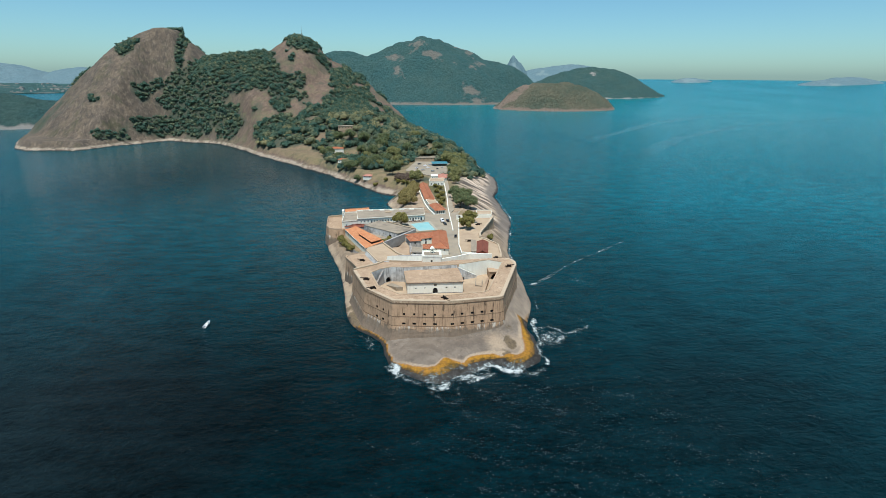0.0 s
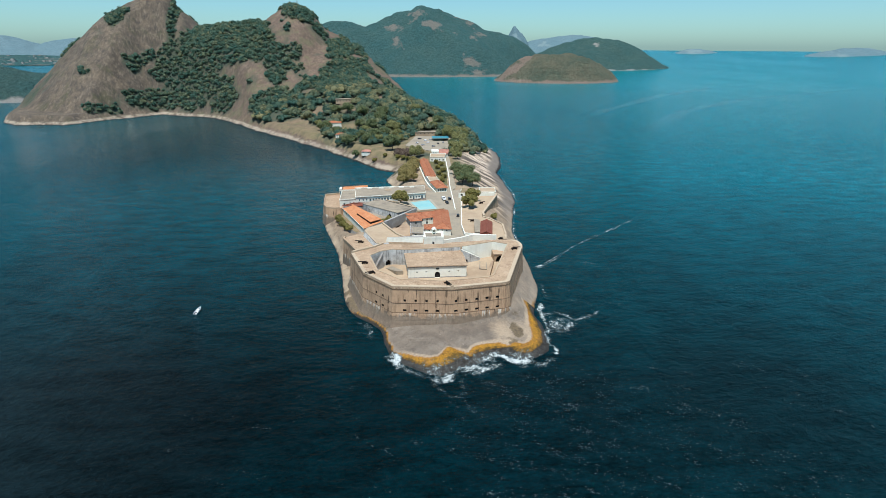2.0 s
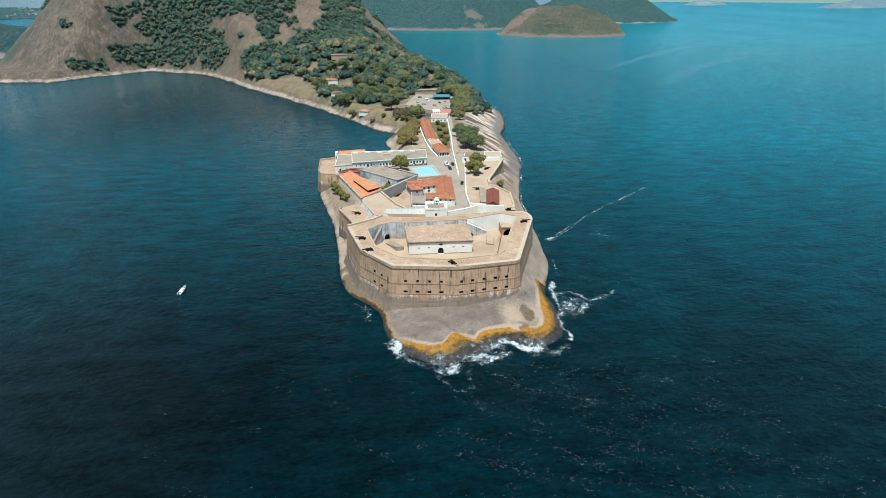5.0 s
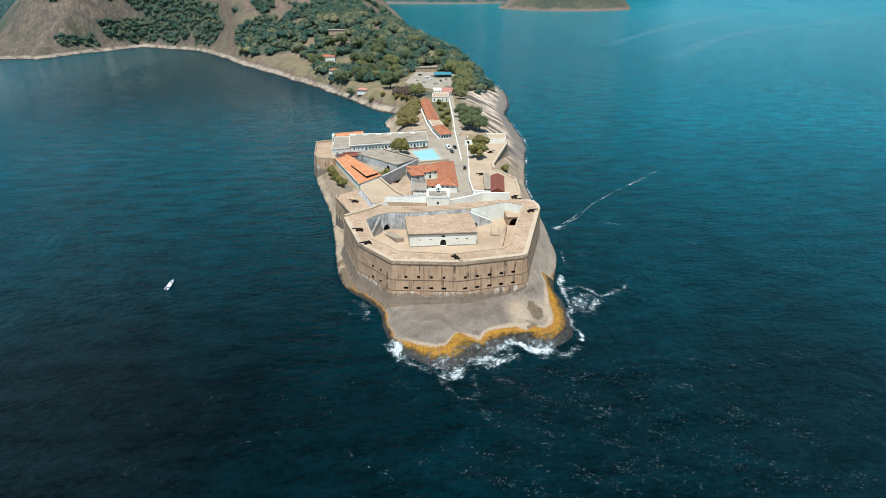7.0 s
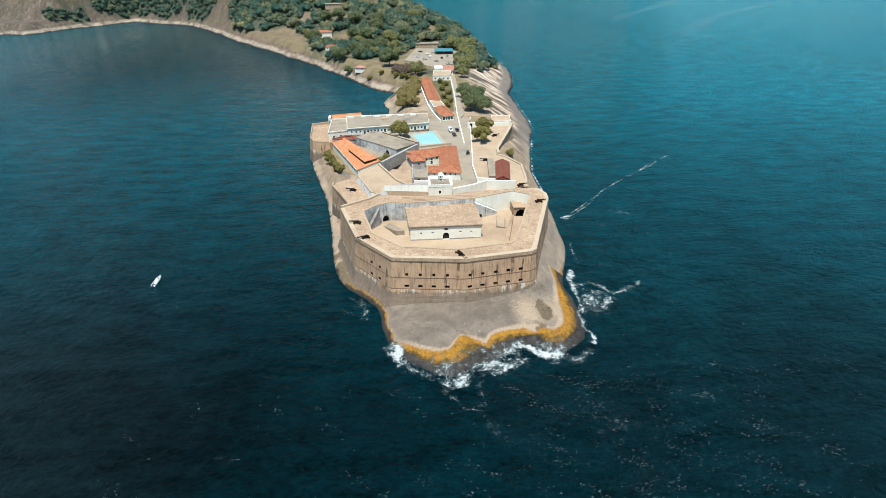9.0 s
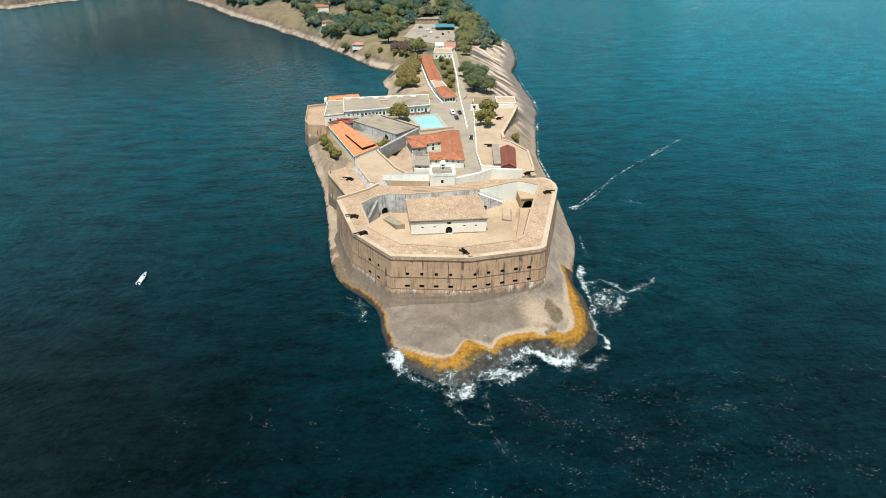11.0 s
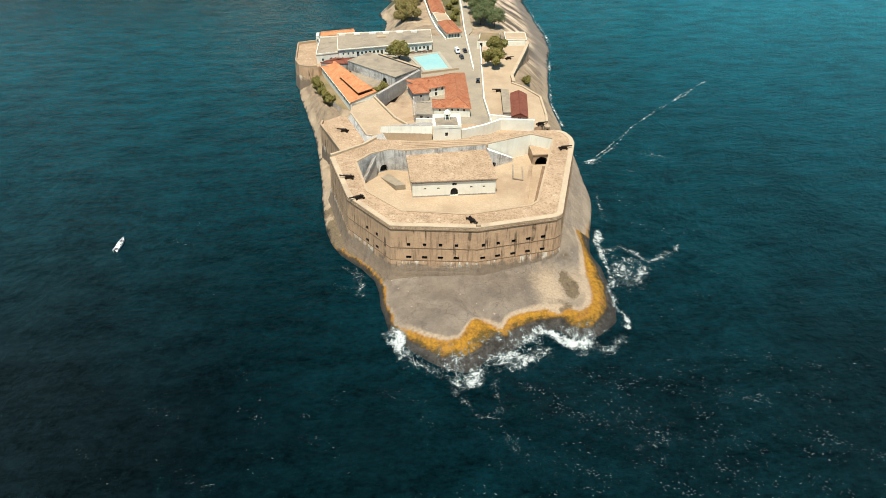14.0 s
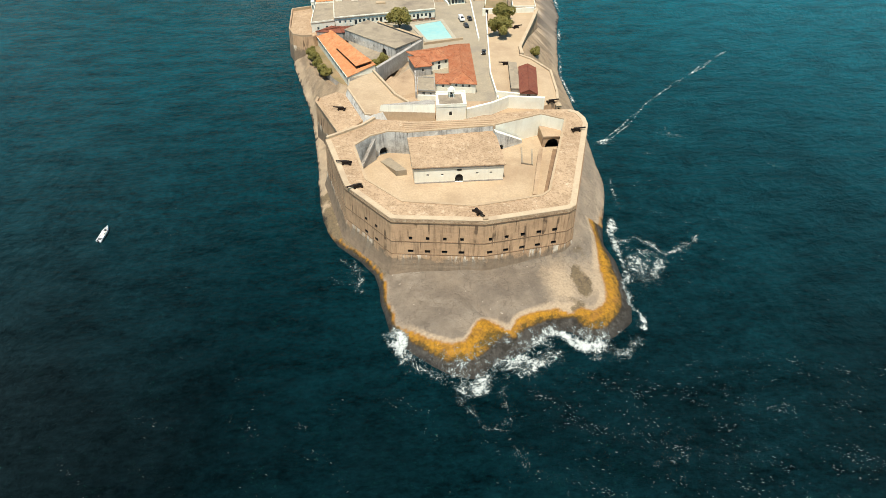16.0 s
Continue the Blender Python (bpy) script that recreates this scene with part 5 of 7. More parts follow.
band("wall_tower_parapet", [(-49.0, 148.3), (-39.4, 151.6)], 0.8, 11.8, 13.2, PALE_SAND, "pale low parapet at the back of the bastion")
slab("wall_sea_left", [(-34.5, 117.2), (-38.2, 114.5), (-31.6, 96.0), (-25.4, 82.0), (-17.8, 70.5), (-16.2, 72.0)], -0.5, 7.5, [GREY_WALL, EARTH], "rough sea wall under the long orange roof", "wall", 1.0)
band("wall_grey", [(-6.8, 69.8), (11.9, 95.2)], 1.3, 11.0, 16.9, GREY_WALL, "tall stained grey wall with dark runs")
slab("pavement_yard", [(-19, 74), (-6.5, 70.5), (1.5, 91), (-20, 113)], 8.0, 11.2, [GREY_WALL, GREY_ROOF], "grey sunken yard", "court")

# ---- buildings of the fort ----
building("magazine", "long grey weathered stone store with dark arches", [(-21.3, 112.6), (0.8, 90.4), (11.4, 99.8), (-11.4, 123.2)], 11.0, 15.4, STAINED, "flat", roof_mat=GREY_ROOF, over=0.15,
         openings={0: [(6, 0.7, 1.6, 0.8, "window"), (12, 0.7, 1.6, 0.8, "window"), (18, 0.7, 1.6, 0.8, "window"), (24.5, 2.6, 0.2, 1.2, "arch")]})
band("wall_magazine", [(-6.6, 121.0), (12.6, 101.2)], 1.0, PLAZA - 1, 15.6, GREY_WALL, "low stained wall with pale coping behind the store")
band("trim_coping", [(-6.6, 121.0), (12.6, 101.2)], 1.3, 15.6, 15.8, PALE_SAND, "pale stone coping", "coping")
building("lean_to", "small store with a dark rusty roof", [(-34.3, 116.2), (-22.5, 113.6), (-14.0, 120.0), (-28.0, 122.0)], 10.5, 13.9, GREY_WALL, "hip", 1.0, RUST, 0.2)


def orange_house():
    """A long mess hall with a tiled roof that rises to one side, and a raised ridge vent."""
    c = [(-35.4, 119.4), (-18.6, 73.4), (-7.6, 78.2), (-27.6, 115.4)]
    z0, low, high = 6.0, 11.6, 14.3
    house = tagged(empty("mess_hall", -20.7, 95.8, z0), "long hall with a bright orange tile roof and dark windows", "building")
    off = Vector((-20.7, 95.8, z0))
    bm = bmesh.new()
    tops = [low, low, high, high]
    long = math.dist(c[0], c[1])
    for i in range(4):
        j = (i + 1) % 4
        holes = [(2 + 4.1 * k, 3.9 + 4.1 * k, 3.6, 5.0, 0) for k in range(11)] if i == 0 else []
        panel(bm, (*c[i], z0), (*c[j], z0), (*c[i], tops[i]), (*c[j], tops[j]), holes, 0.4)
    for v in bm.verts:
        v.co -= off
    part("wall", bm, [WHITE, DARK], house)
    d = Vector((c[1][0] - c[0][0], c[1][1] - c[0][1], 0)).normalized()
    for k in range(11):
        p = Vector((*c[0], z0 + 3.6)) + d * (2.95 + 4.1 * k) + Vector((-d.y, d.x, 0)) * 0.25
        pane_and_frame(house, p, math.degrees(math.atan2(d.y, d.x)), 1.9, 1.4, "window", WHITE)
    bm = bmesh.new()
    e = offset(c, 0.22)
    top = [bm.verts.new((*e[i], tops[i] + 0.25) ) for i in range(4)]
    bot = [bm.verts.new((*e[i], tops[i] + 0.02)) for i in range(4)]
    bm.faces.new(top)
    bm.faces.new(bot[::-1])
    for i in range(4):
        bm.faces.new((bot[i], bot[(i + 1) % 4], top[(i + 1) % 4], top[i]))
    for v in bm.verts:
        v.co -= off
    part("roof", bm, ORANGE_TILES, house)
    # raised vent roof
    bm = bmesh.new()
    q = [(-24.6, 97.4), (-15.2, 77.4), (-8.8, 79.2), (-21.6, 101.6)]
    zs = [14.2, 14.2, 15.4, 15.4]
    e = q
    top = [bm.verts.new((*e[i], zs[i] + 0.2)) for i in range(4)]
    bot = [bm.verts.new((*e[i], zs[i])) for i in range(4)]
    bm.faces.new(top)
    bm.faces.new(bot[::-1])
    for i in range(4):
        bm.faces.new((bot[i], bot[(i + 1) % 4], top[(i + 1) % 4], top[i]))
    for v in bm.verts:
        v.co -= off
    part("vent_roof", bm, ORANGE_TILES, house)
    # wall coloured black for the shade under the raised roof's overhang
    bm = bmesh.new()
    inner = offset(q, -0.5)
    sides(bm, inner, 12.2, 14.25, 0, 0)
    for v in bm.verts:
        v.co -= off
    part("vent_wall", bm, DARK, house, "vent wall under the raised roof, overhang shade put in as black")
    bm = bmesh.new()
    a, b = Vector((*offset(c, 0.3)[0], low + 0.05)) - off, Vector((*offset(c, 0.3)[1], low + 0.05)) - off
    strip(bm, [(a.x, a.y), (b.x, b.y)], 0.16, a.z - 0.02, a.z + 0.14)
    part("gutter", bm, WHITE, house, "white painted eaves board")


orange_house()

barracks_open = [(2.2, 0.8, 1.3, 1.2, "window"), (4.6, 0.8, 1.3, 1.2, "window"), (7.0, 0.8, 1.3, 1.2, "window")]
for k in range(19):
    u = 9.4 + k * 1.95
    barracks_open.append((u, 1.25, 0.05, 2.4, "door") if k % 3 == 0 else (u, 1.15, 1.0, 1.4, "window"))
barracks_open += [(2.0 + 1.15 * k, 0.5, 2.78, 0.42, "window") for k in range(38)]
barracks = building("barracks", "long low white and pale blue barracks with a row of doors", [(-26.0, 122.2), (20.0, 130.4), (20.3, 149.6), (-28.0, 146.5)], PLAZA, 17.0, WHITE, "flat", roof_mat=GREY_ROOF, over=0.35, parapet=0.45,
                    openings={0: barracks_open}, paint=BLUE_TRIM)
for u in (-22, -14.5, -6.5, 0.5, 7.5, 15):
    bm = bmesh.new()
    box(bm, u - 1.6, u + 1.6, 8.3 + u * 0.05, 9.6 + u * 0.05, 3.9, 4.75, bevel=0.05)
    part("roof_hatch", bm, WHITE, barracks, "white roof light box on the flat roof")
bm = bmesh.new()
box(bm, -4.0, 0.5, 2.0, 4.2, 3.95, 4.6, bevel=0.05)
part("water_tank", bm, PALE_SAND, barracks, "pale roof tank housing")
bm = bmesh.new()
strip(bm, [(-22.4, -14.75), (23.6, -6.55)], 0.7, 2.95, 3.12)
part("canopy", bm, BLUE_TRIM, barracks, "pale blue awning slab over the doors")
building("barracks_wing", "grey roofed wing at the end of the barracks", [(-36.6, 119.6), (-26.2, 122.4), (-28.2, 146.4), (-36.8, 145.6)], 11.5, 15.8, WHITE, "flat", roof_mat=GREY_ROOF, over=0.1, parapet=0.6, openings={0: [(3, 1.0, 1.4, 1.3, "window"), (7, 1.0, 1.4, 1.3, "window")]}, paint=BLUE_TRIM)
building("white_pylon", "tall thin white and pale blue end wall", [(-38.3, 140.5), (-37.0, 140.5), (-37.0, 145.5), (-38.3, 145.5)], 11.5, 18.4, WHITE, "flat", roof_mat=WHITE, over=0.05, category="wall", openings={0: [(0.65, 0.7, 3.0, 2.6, "window")]}, paint=BLUE_TRIM)
building("back_store", "narrow store with an orange tile roof behind the barracks", [(-36.5, 147.5), (-19.5, 151.0), (-20.5, 155.8), (-37.0, 151.5)], 11.0, 16.4, WHITE, "hip", 1.3, ORANGE_TILES, 0.3, ridge_end=1, hip=0.1)

# swimming pool
pool = tagged(empty("swimming_pool", 18.4, 113.5, PLAZA), "pale blue swimming pool with a pale paved edge", "swimming pool")
corners = [(15.0, 103.2), (26.0, 104.9), (22.3, 125.6), (9.9, 120.9)]
bm = bmesh.new()
o = offset(corners, 1.7)
sides(bm, o, PLAZA, PLAZA + 0.22)
plate(bm, o, PLAZA + 0.22, [corners])
sides(bm, corners[::-1], PLAZA - 0.35, PLAZA + 0.22)
for v in bm.verts:
    v.co -= Vector((18.4, 113.5, PLAZA))
part("surround", bm, POOL_EDGE, pool)
bm = bmesh.new()
plate(bm, corners, PLAZA + 0.12)
for v in bm.verts:
    v.co -= Vector((18.4, 113.5, PLAZA))
part("water_surface", bm, POOL, pool, "still turquoise water")
band("wall_pool", [(13.0, 98.6), (30.5, 103.0)], 0.5, PLAZA, 14.4, PALE_SAND, "pale low wall beside the pool")

# the court house: three tiled wings round a yard
building("court_house", "white court house wing under a red tile roof", [(20.4, 54.2), (29.6, 52.5), (31.2, 88.4), (22.8, 87.4)], PLAZA, 17.2, WHITE, "hip", 2.3, TILES, 0.45,
         openings={0: [(2.2, 0.8, 2.3, 1.0, "window"), (4.6, 0.8, 2.3, 1.0, "window"), (7.0, 0.8, 2.3, 1.0, "window")], 1: row(4, 32, 8, 1.0, 1.4, 1.5), 3: row(12, 32, 5, 1.0, 1.4, 1.5)}, paint=GREY_WALL)
building("court_house", "white court house wing under a red tile roof", [(13.6, 72.4), (22.2, 75.6), (23.0, 87.2), (5.6, 82.6)], PLAZA, 17.25, WHITE, "hip", 1.9, TILES, 0.4, ridge_end=1,
         openings={0: row(1.6, 7.4, 3, 1.0, 2.1, 1.2) + [(4.5, 1.2, 0.05, 1.7, "door")]}, paint=GREY_WALL)
building("court_house", "stained white court house wing under a red tile roof", [(8.2, 68.4), (14.4, 69.2), (13.9, 77.0), (6.0, 78.0)], PLAZA, 17.22, GREY_WALL, "hip", 1.4, TILES, 0.4, openings={0: [(3, 1.0, 1.6, 1.3, "window")]}, paint=GREY_WALL)
building("court_annex", "low red tiled porch with a white front", [(15.3, 55.0), (20.3, 54.2), (20.6, 62.5), (15.6, 62.8)], PLAZA, 16.7, WHITE, "hip", 0.9, TILES, 0.35, openings={0: [(2.5, 0.8, 1.9, 1.0, "window")]}, paint=GREY_WALL)
building("yard_shed", "old grey flat-roofed outbuilding", [(8.4, 52.0), (14.6, 51.0), (14.9, 62.0), (8.6, 63.0)], PLAZA, 15.2, GREY_WALL, "flat", roof_mat=GREY_ROOF, over=0.1, parapet=0.4, openings={0: [(2, 1.0, 0.1, 1.5, "door"), (4.6, 0.8, 0.6, 0.8, "window")]}, paint=GREY_WALL)
band("wall_yard", [(7.6, 50.0), (8.0, 67.5)], 0.6, PLAZA, 16.2, GREY_WALL, "stained yard wall")
band("wall_yard", [(8.0, 49.0), (15.0, 48.2)], 0.6, PLAZA, 15.4, WHITE, "whitewashed yard wall")
slab("ground_mound", [(-2.5, 60.5), (1.2, 50.0), (7.2, 52.5), (7.4, 66.0), (5.8, 73.0)], PLAZA - 0.5, 14.6, [SAND, SAND], "bare sandy mound in the yard", "mound", 1.2)

# ---- right terraces ----
slab("wall_terrace", [(36.9, 44.6), (52.6, 39.4), (58.0, 43.0), (59.6, 49.0), (61.4, 67.0), (56.0, 78.4), (51.6, 82.6), (53.0, 90.0), (63.9, 117.8), (69.9, 133.6), (66.0, 137.0), (46.2, 137.0), (41.2, 100.0), (37.4, 66.5)], 3.0, 14.4, [BATTERY, PALE_SAND], "sandy gun terrace over the seaward rocks", "terrace", 1.4)
band("wall_terrace_parapet", [(52.8, 83.0), (53.2, 90.0), (64.0, 117.8), (69.7, 133.2)], 1.4, 14.2, 15.3, COPING, "thick worn parapet of the gun terrace")
band("wall_terrace_parapet", [(58.2, 43.4), (59.4, 49.2), (61.0, 66.8), (55.8, 78.0), (51.8, 82.4)], 0.9, 14.2, 14.9, COPING, "low worn parapet of the gun terrace")
band("wall_road", [(37.0, 45.5), (37.2, 66.5), (41.0, 100.0), (46.6, 148.0)], 0.5, PLAZA, 15.0, WHITE, "low white wall along the fort road")
band("wall_road", [(37.3, 101.5), (40.0, 163.0), (42.8, 200.0), (46.8, 277.0)], 0.6, PLAZA - 1.0, 14.4, WHITE, "whitewashed low wall along the lane")
band("wall_end", [(42.9, 131.6), (53.0, 130.6), (67.6, 131.2)], 0.7, PLAZA, 16.6, WHITE, "white wall with a dark doorway at the end of the terrace")
bm = bmesh.new()
box(bm, 44.3, 45.6, 130.7, 131.1, 14.4, 16.2)
tagged(part("door_1", bm, DARK), "dark doorway in the white wall", "door", kind="structure")
building("ruined_store", "roofless old store with earth inside its walls", [(43.5, 133.0), (56.0, 133.0), (57.5, 148.0), (47.0, 149.0)], PLAZA - 0.5, 15.4, WHITE, "flat", roof_mat=EARTH, over=-0.5)
building("white_store", "low white flat-roofed store by the rocks", [(58.0, 134.5), (69.0, 134.0), (70.5, 146.0), (59.5, 147.0)], 12.5, 15.6, WHITE, "flat", roof_mat=PALE_SAND, over=0.1, parapet=0.5, openings={0: [(3, 1.2, 0.2, 2.0, "door"), (6, 1.0, 1.0, 1.2, "window"), (8.5, 1.0, 1.0, 1.2, "window")]}, paint=BLUE_TRIM)
building("powder_shed", "grey gabled shed with a dark red sheet roof", [(45.0, 46.0), (50.9, 44.8), (54.6, 65.6), (48.4, 67.0)], 14.4, 16.3, GREY_WALL, "gable", 1.5, RUST, 0.3, hip=0.0, openings={0: [(3.0, 1.4, 0.05, 1.5, "door")]}, paint=GREY_WALL)
building("lean_to_shed", "low shed with a grey sheet roof", [(42.6, 50.5), (45.6, 50.0), (48.2, 72.0), (45.4, 73.0)], 14.4, 15.7, GREY_WALL, "flat", roof_mat=GREY_ROOF, over=0.2, openings={3: row(3, 19, 6, 0.9, 0.2, 0.9)}, paint=GREY_WALL)

# ---- lane, street houses and the gate beyond ----
bm = bmesh.new()
strip(bm, [(37.8, 150.0), (42.0, 160.0), (44.2, 200.0), (48.6, 280.0), (47.0, 306.0), (38.0, 330.0)], 4.6, 12.0, PLAZA + 0.08)
tagged(part("road", bm, PAVING), "narrow grey lane up from the fort", "road", kind="structure")
bm = bmesh.new()
plate(bm, offset(PARKING, -1.0), 13.95)
sides(bm, offset(PARKING, -1.0), 12.5, 13.95)
tagged(part("pavement_parking", bm, PAVING), "grey gravel car park under the trees", "car park", kind="structure")
building("street_house", "white verandah house with a hipped red tile roof", [(29.2, 147.2), (36.6, 148.6), (33.6, 167.6), (25.9, 166.2)], PLAZA - 1, 16.4, WHITE, "hip", 2.0, TILES, 0.6,
         openings={0: row(1.3, 6.2, 4, 1.3, 1.3, 2.1), 3: row(2, 17, 6, 1.0, 1.6, 1.5), 1: row(2, 17, 6, 1.0, 1.6, 1.5)}, paint=BLUE_TRIM)
building("street_link", "plain white link building with a pale flat roof", [(25.6, 167.8), (33.4, 168.0), (31.2, 184.0), (24.0, 184.0)], PLAZA - 1, 16.0, WHITE, "flat", roof_mat=PALE_SAND, over=0.1, parapet=0.4, openings={3: row(2, 14, 4, 1.0, 1.6, 1.5)}, paint=BLUE_TRIM)
building("street_house", "long terrace house with a weathered red tile roof", [(23.8, 184.5), (31.2, 184.0), (28.8, 249.0), (21.6, 246.5)], PLAZA - 1, 16.4, WHITE, "hip", 2.1, TILES, 0.5, hip=0.3,
         openings={3: row(3, 58, 13, 1.0, 1.7, 1.5), 1: row(3, 58, 13, 1.0, 1.7, 1.5)}, paint=BLUE_TRIM)
band("wall_lane", [(20.4, 247.0), (23.0, 184.0), (24.8, 165.0), (28.2, 146.0)], 0.8, 11.5, 14.2, WHITE, "whitewashed retaining wall beside the street houses")
slab("ground_garden", [(32.4, 171.0), (38.6, 168.0), (42.2, 205.0), (45.2, 256.0), (30.6, 256.0), (33.0, 210.0)], 11.0, PLAZA + 0.12, [GREY_WALL, GARDEN], "overgrown garden strip between street houses and lane", "garden")
building("gate_house", "white stepped gatehouse with flat roofs", [(31.6, 259.4), (45.2, 258.6), (47.5, 276.0), (33.5, 277.0)], 12.0, 16.2, WHITE, "flat", roof_mat=PALE_SAND, over=0.1, parapet=0.5, openings={0: row(2, 12, 4, 1.1, 1.6, 1.5)}, paint=GREY_WALL)
building("gate_house", "white house with a faded pink tile roof", [(41.8, 277.2), (49.4, 277.0), (52.0, 295.0), (43.5, 296.0)], 12.5, 16.8, WHITE, "hip", 1.6, PINK_TILES, 0.5, openings={0: row(1.5, 6, 3, 1.0, 1.6, 1.4)}, paint=GREY_WALL)
building("gate_house", "small white upper storey with a flat roof", [(34.5, 278.0), (41.0, 277.6), (41.5, 288.0), (35.2, 288.6)], 12.5, 18.2, WHITE, "flat", roof_mat=WHITE, over=0.2, openings={0: row(1.5, 5, 3, 0.9, 3.6, 1.4)}, paint=GREY_WALL)
canopy = tagged(empty("shade_canopy", 50.5, 372, 13.9), "blue fabric shade canopy on posts over parked cars", "canopy")
bm = bmesh.new()
box(bm, -9, 9, -8, 8, 2.9, 3.05, bevel=0.05)
part("roof", bm, BLUE_CANVAS, canopy)
for sx in (-8, 0, 8):
    for sy in (-7, 7):
        bm = bmesh.new()
        box(bm, sx - 0.1, sx + 0.1, sy - 0.1, sy + 0.1, 0, 2.9)
        part("post", bm, GREY_ROOF, canopy)


def ground_at(x, y):
    return float(land_height(np.array([x]), np.array([y]))[0])


for name, label, x, y, w, d, h, turn, roof, mat in (
        ("villa", "white villa with a low red tile roof on the wooded slope", -75, 474, 19, 12, 7.0, 6, "hip", TILES),
        ("villa", "small white house with a red tile roof by the shore", -60, 404, 10, 8, 4.0, -20, "hip", TILES),
        ("boat_house", "small stone hut with a pale red tile roof by the shore", -28.0, 325, 9, 6.5, 2.8, -14, "hip", PINK_TILES),
        ("villa", "grey flat-roofed house among the trees", -68, 546, 20, 11, 4.4, 8, "flat", GREY_ROOF),
        ("pavilion", "long pale flat-roofed pavilion by the car park", 37, 408, 26, 9, 3.6, 3, "flat", GREY_ROOF)):
    z = ground_at(x, y)
    r = Matrix.Rotation(radians(turn), 2)
    pts = [tuple(Vector((x, y)) + r @ Vector(p)) for p in ((-w / 2, -d / 2), (w / 2, -d / 2), (w / 2, d / 2), (-w / 2, d / 2))]
    building(name, label, pts, z - 1.6, z + h, PALE_SAND if roof == "flat" else WHITE, roof, 1.6, mat, 0.5, openings={0: row(2, w - 2, max(2, int(w / 4)), 1.0, 3.3, 1.2), 3: row(2, d - 2, 2, 1.0, 3.3, 1.2)}, paint=GREY_WALL, category="house", ridge_end=1)

# ---- trees ----
def leaf_cloud(rng, lumps, per_lump, size, leaf):
    """Leaf clusters as small bent quads round lump centres. lumps: (x, y, z, radius)."""
    verts, faces = [], []
    for cx, cy, cz, r in lumps:
        for _ in range(per_lump):
            d = Vector((rng.gauss(0, 1), rng.gauss(0, 1), rng.gauss(0.25, 1))).normalized()
            p = Vector((cx, cy, cz)) + d * r * rng.uniform(0.72, 1.12)
            n = (d + Vector((rng.uniform(-0.7, 0.7), rng.uniform(-0.7, 0.7), rng.uniform(-0.2, 0.9)))).normalized()
            u = n.orthogonal().normalized()
            u.rotate(Matrix.Rotation(rng.uniform(0, 6.28), 3, n))
            v = n.cross(u)
            s = leaf * rng.uniform(0.6, 1.3)
            k = len(verts)
            verts += [p - u * s - v * s * 0.6, p + u * s * 0.8 - v * s * 0.7, p + u * s + v * s * 0.6 - n * s * 0.3, p - u * s * 0.7 + v * s * 0.8 - n * s * 0.25]
            faces.append((k, k + 1, k + 2, k + 3))
    return verts, faces


def tube(bm, path, radii, seg=7):
    rings = []
    for i, (p, r) in enumerate(zip(path, radii)):
        a, c = path[max(0, i - 1)], path[min(len(path) - 1, i + 1)]
        d = (Vector(c) - Vector(a)).normalized()
        u = d.orthogonal().normalized()
        v = d.cross(u)
        rings.append([bm.verts.new(Vector(p) + (u * math.cos(6.2832 * k / seg) + v * math.sin(6.2832 * k / seg)) * r) for k in range(seg)])
    for a, b in zip(rings, rings[1:]):
        for k in range(seg):
            bm.faces.new((a[k], a[(k + 1) % seg], b[(k + 1) % seg], b[k]))
    bm.faces.new(rings[-1])


def make_tree(seed, high, spread, material, label, trunk_share=0.35, leaf=0.42):
    rng = random.Random(seed)
    tree = tagged(new("tree"), label, "tree")
    bm = bmesh.new()
    fork = high * trunk_share
    tube(bm, [(0, 0, -0.4), (rng.uniform(-0.2, 0.2), 0.1, fork * 0.5), (rng.uniform(-0.3, 0.3), rng.uniform(-0.3, 0.3), fork)], [high * 0.035, high * 0.026, high * 0.022])
    lumps = []
    for k in range(7):
        a = 6.2832 * k / 7 + rng.uniform(-0.4, 0.4)
        reach = spread * rng.uniform(0.45, 0.8)
        tip = Vector((math.cos(a) * reach, math.sin(a) * reach, high * rng.uniform(trunk_share + 0.2, 0.8)))
        mid = tip * 0.5 + Vector((0, 0, fork * 0.65))
        tube(bm, [(0, 0, fork * 0.9), mid, tip], [high * 0.016, high * 0.010, high * 0.004], 5)
        lumps.append((*tip, spread * rng.uniform(0.26, 0.42)))
        lumps.append((*(mid * 0.4 + tip * 0.6 + Vector((rng.uniform(-1, 1), rng.uniform(-1, 1), rng.uniform(0, 1.2)))), spread * rng.uniform(0.25, 0.38)))
    for k in range(7):
        lumps.append((rng.uniform(-0.4, 0.4) * spread, rng.uniform(-0.4, 0.4) * spread, high * rng.uniform(0.7, 0.92), spread * rng.uniform(0.26, 0.4)))
    part("trunk", bm, BARK, tree)
    verts, faces = leaf_cloud(rng, lumps, 210, spread, leaf * 0.7)
    link("crown", verts, faces, material, tree)
    return tree


def on_land(x, y):
    return ground_at(x, y) - 0.3


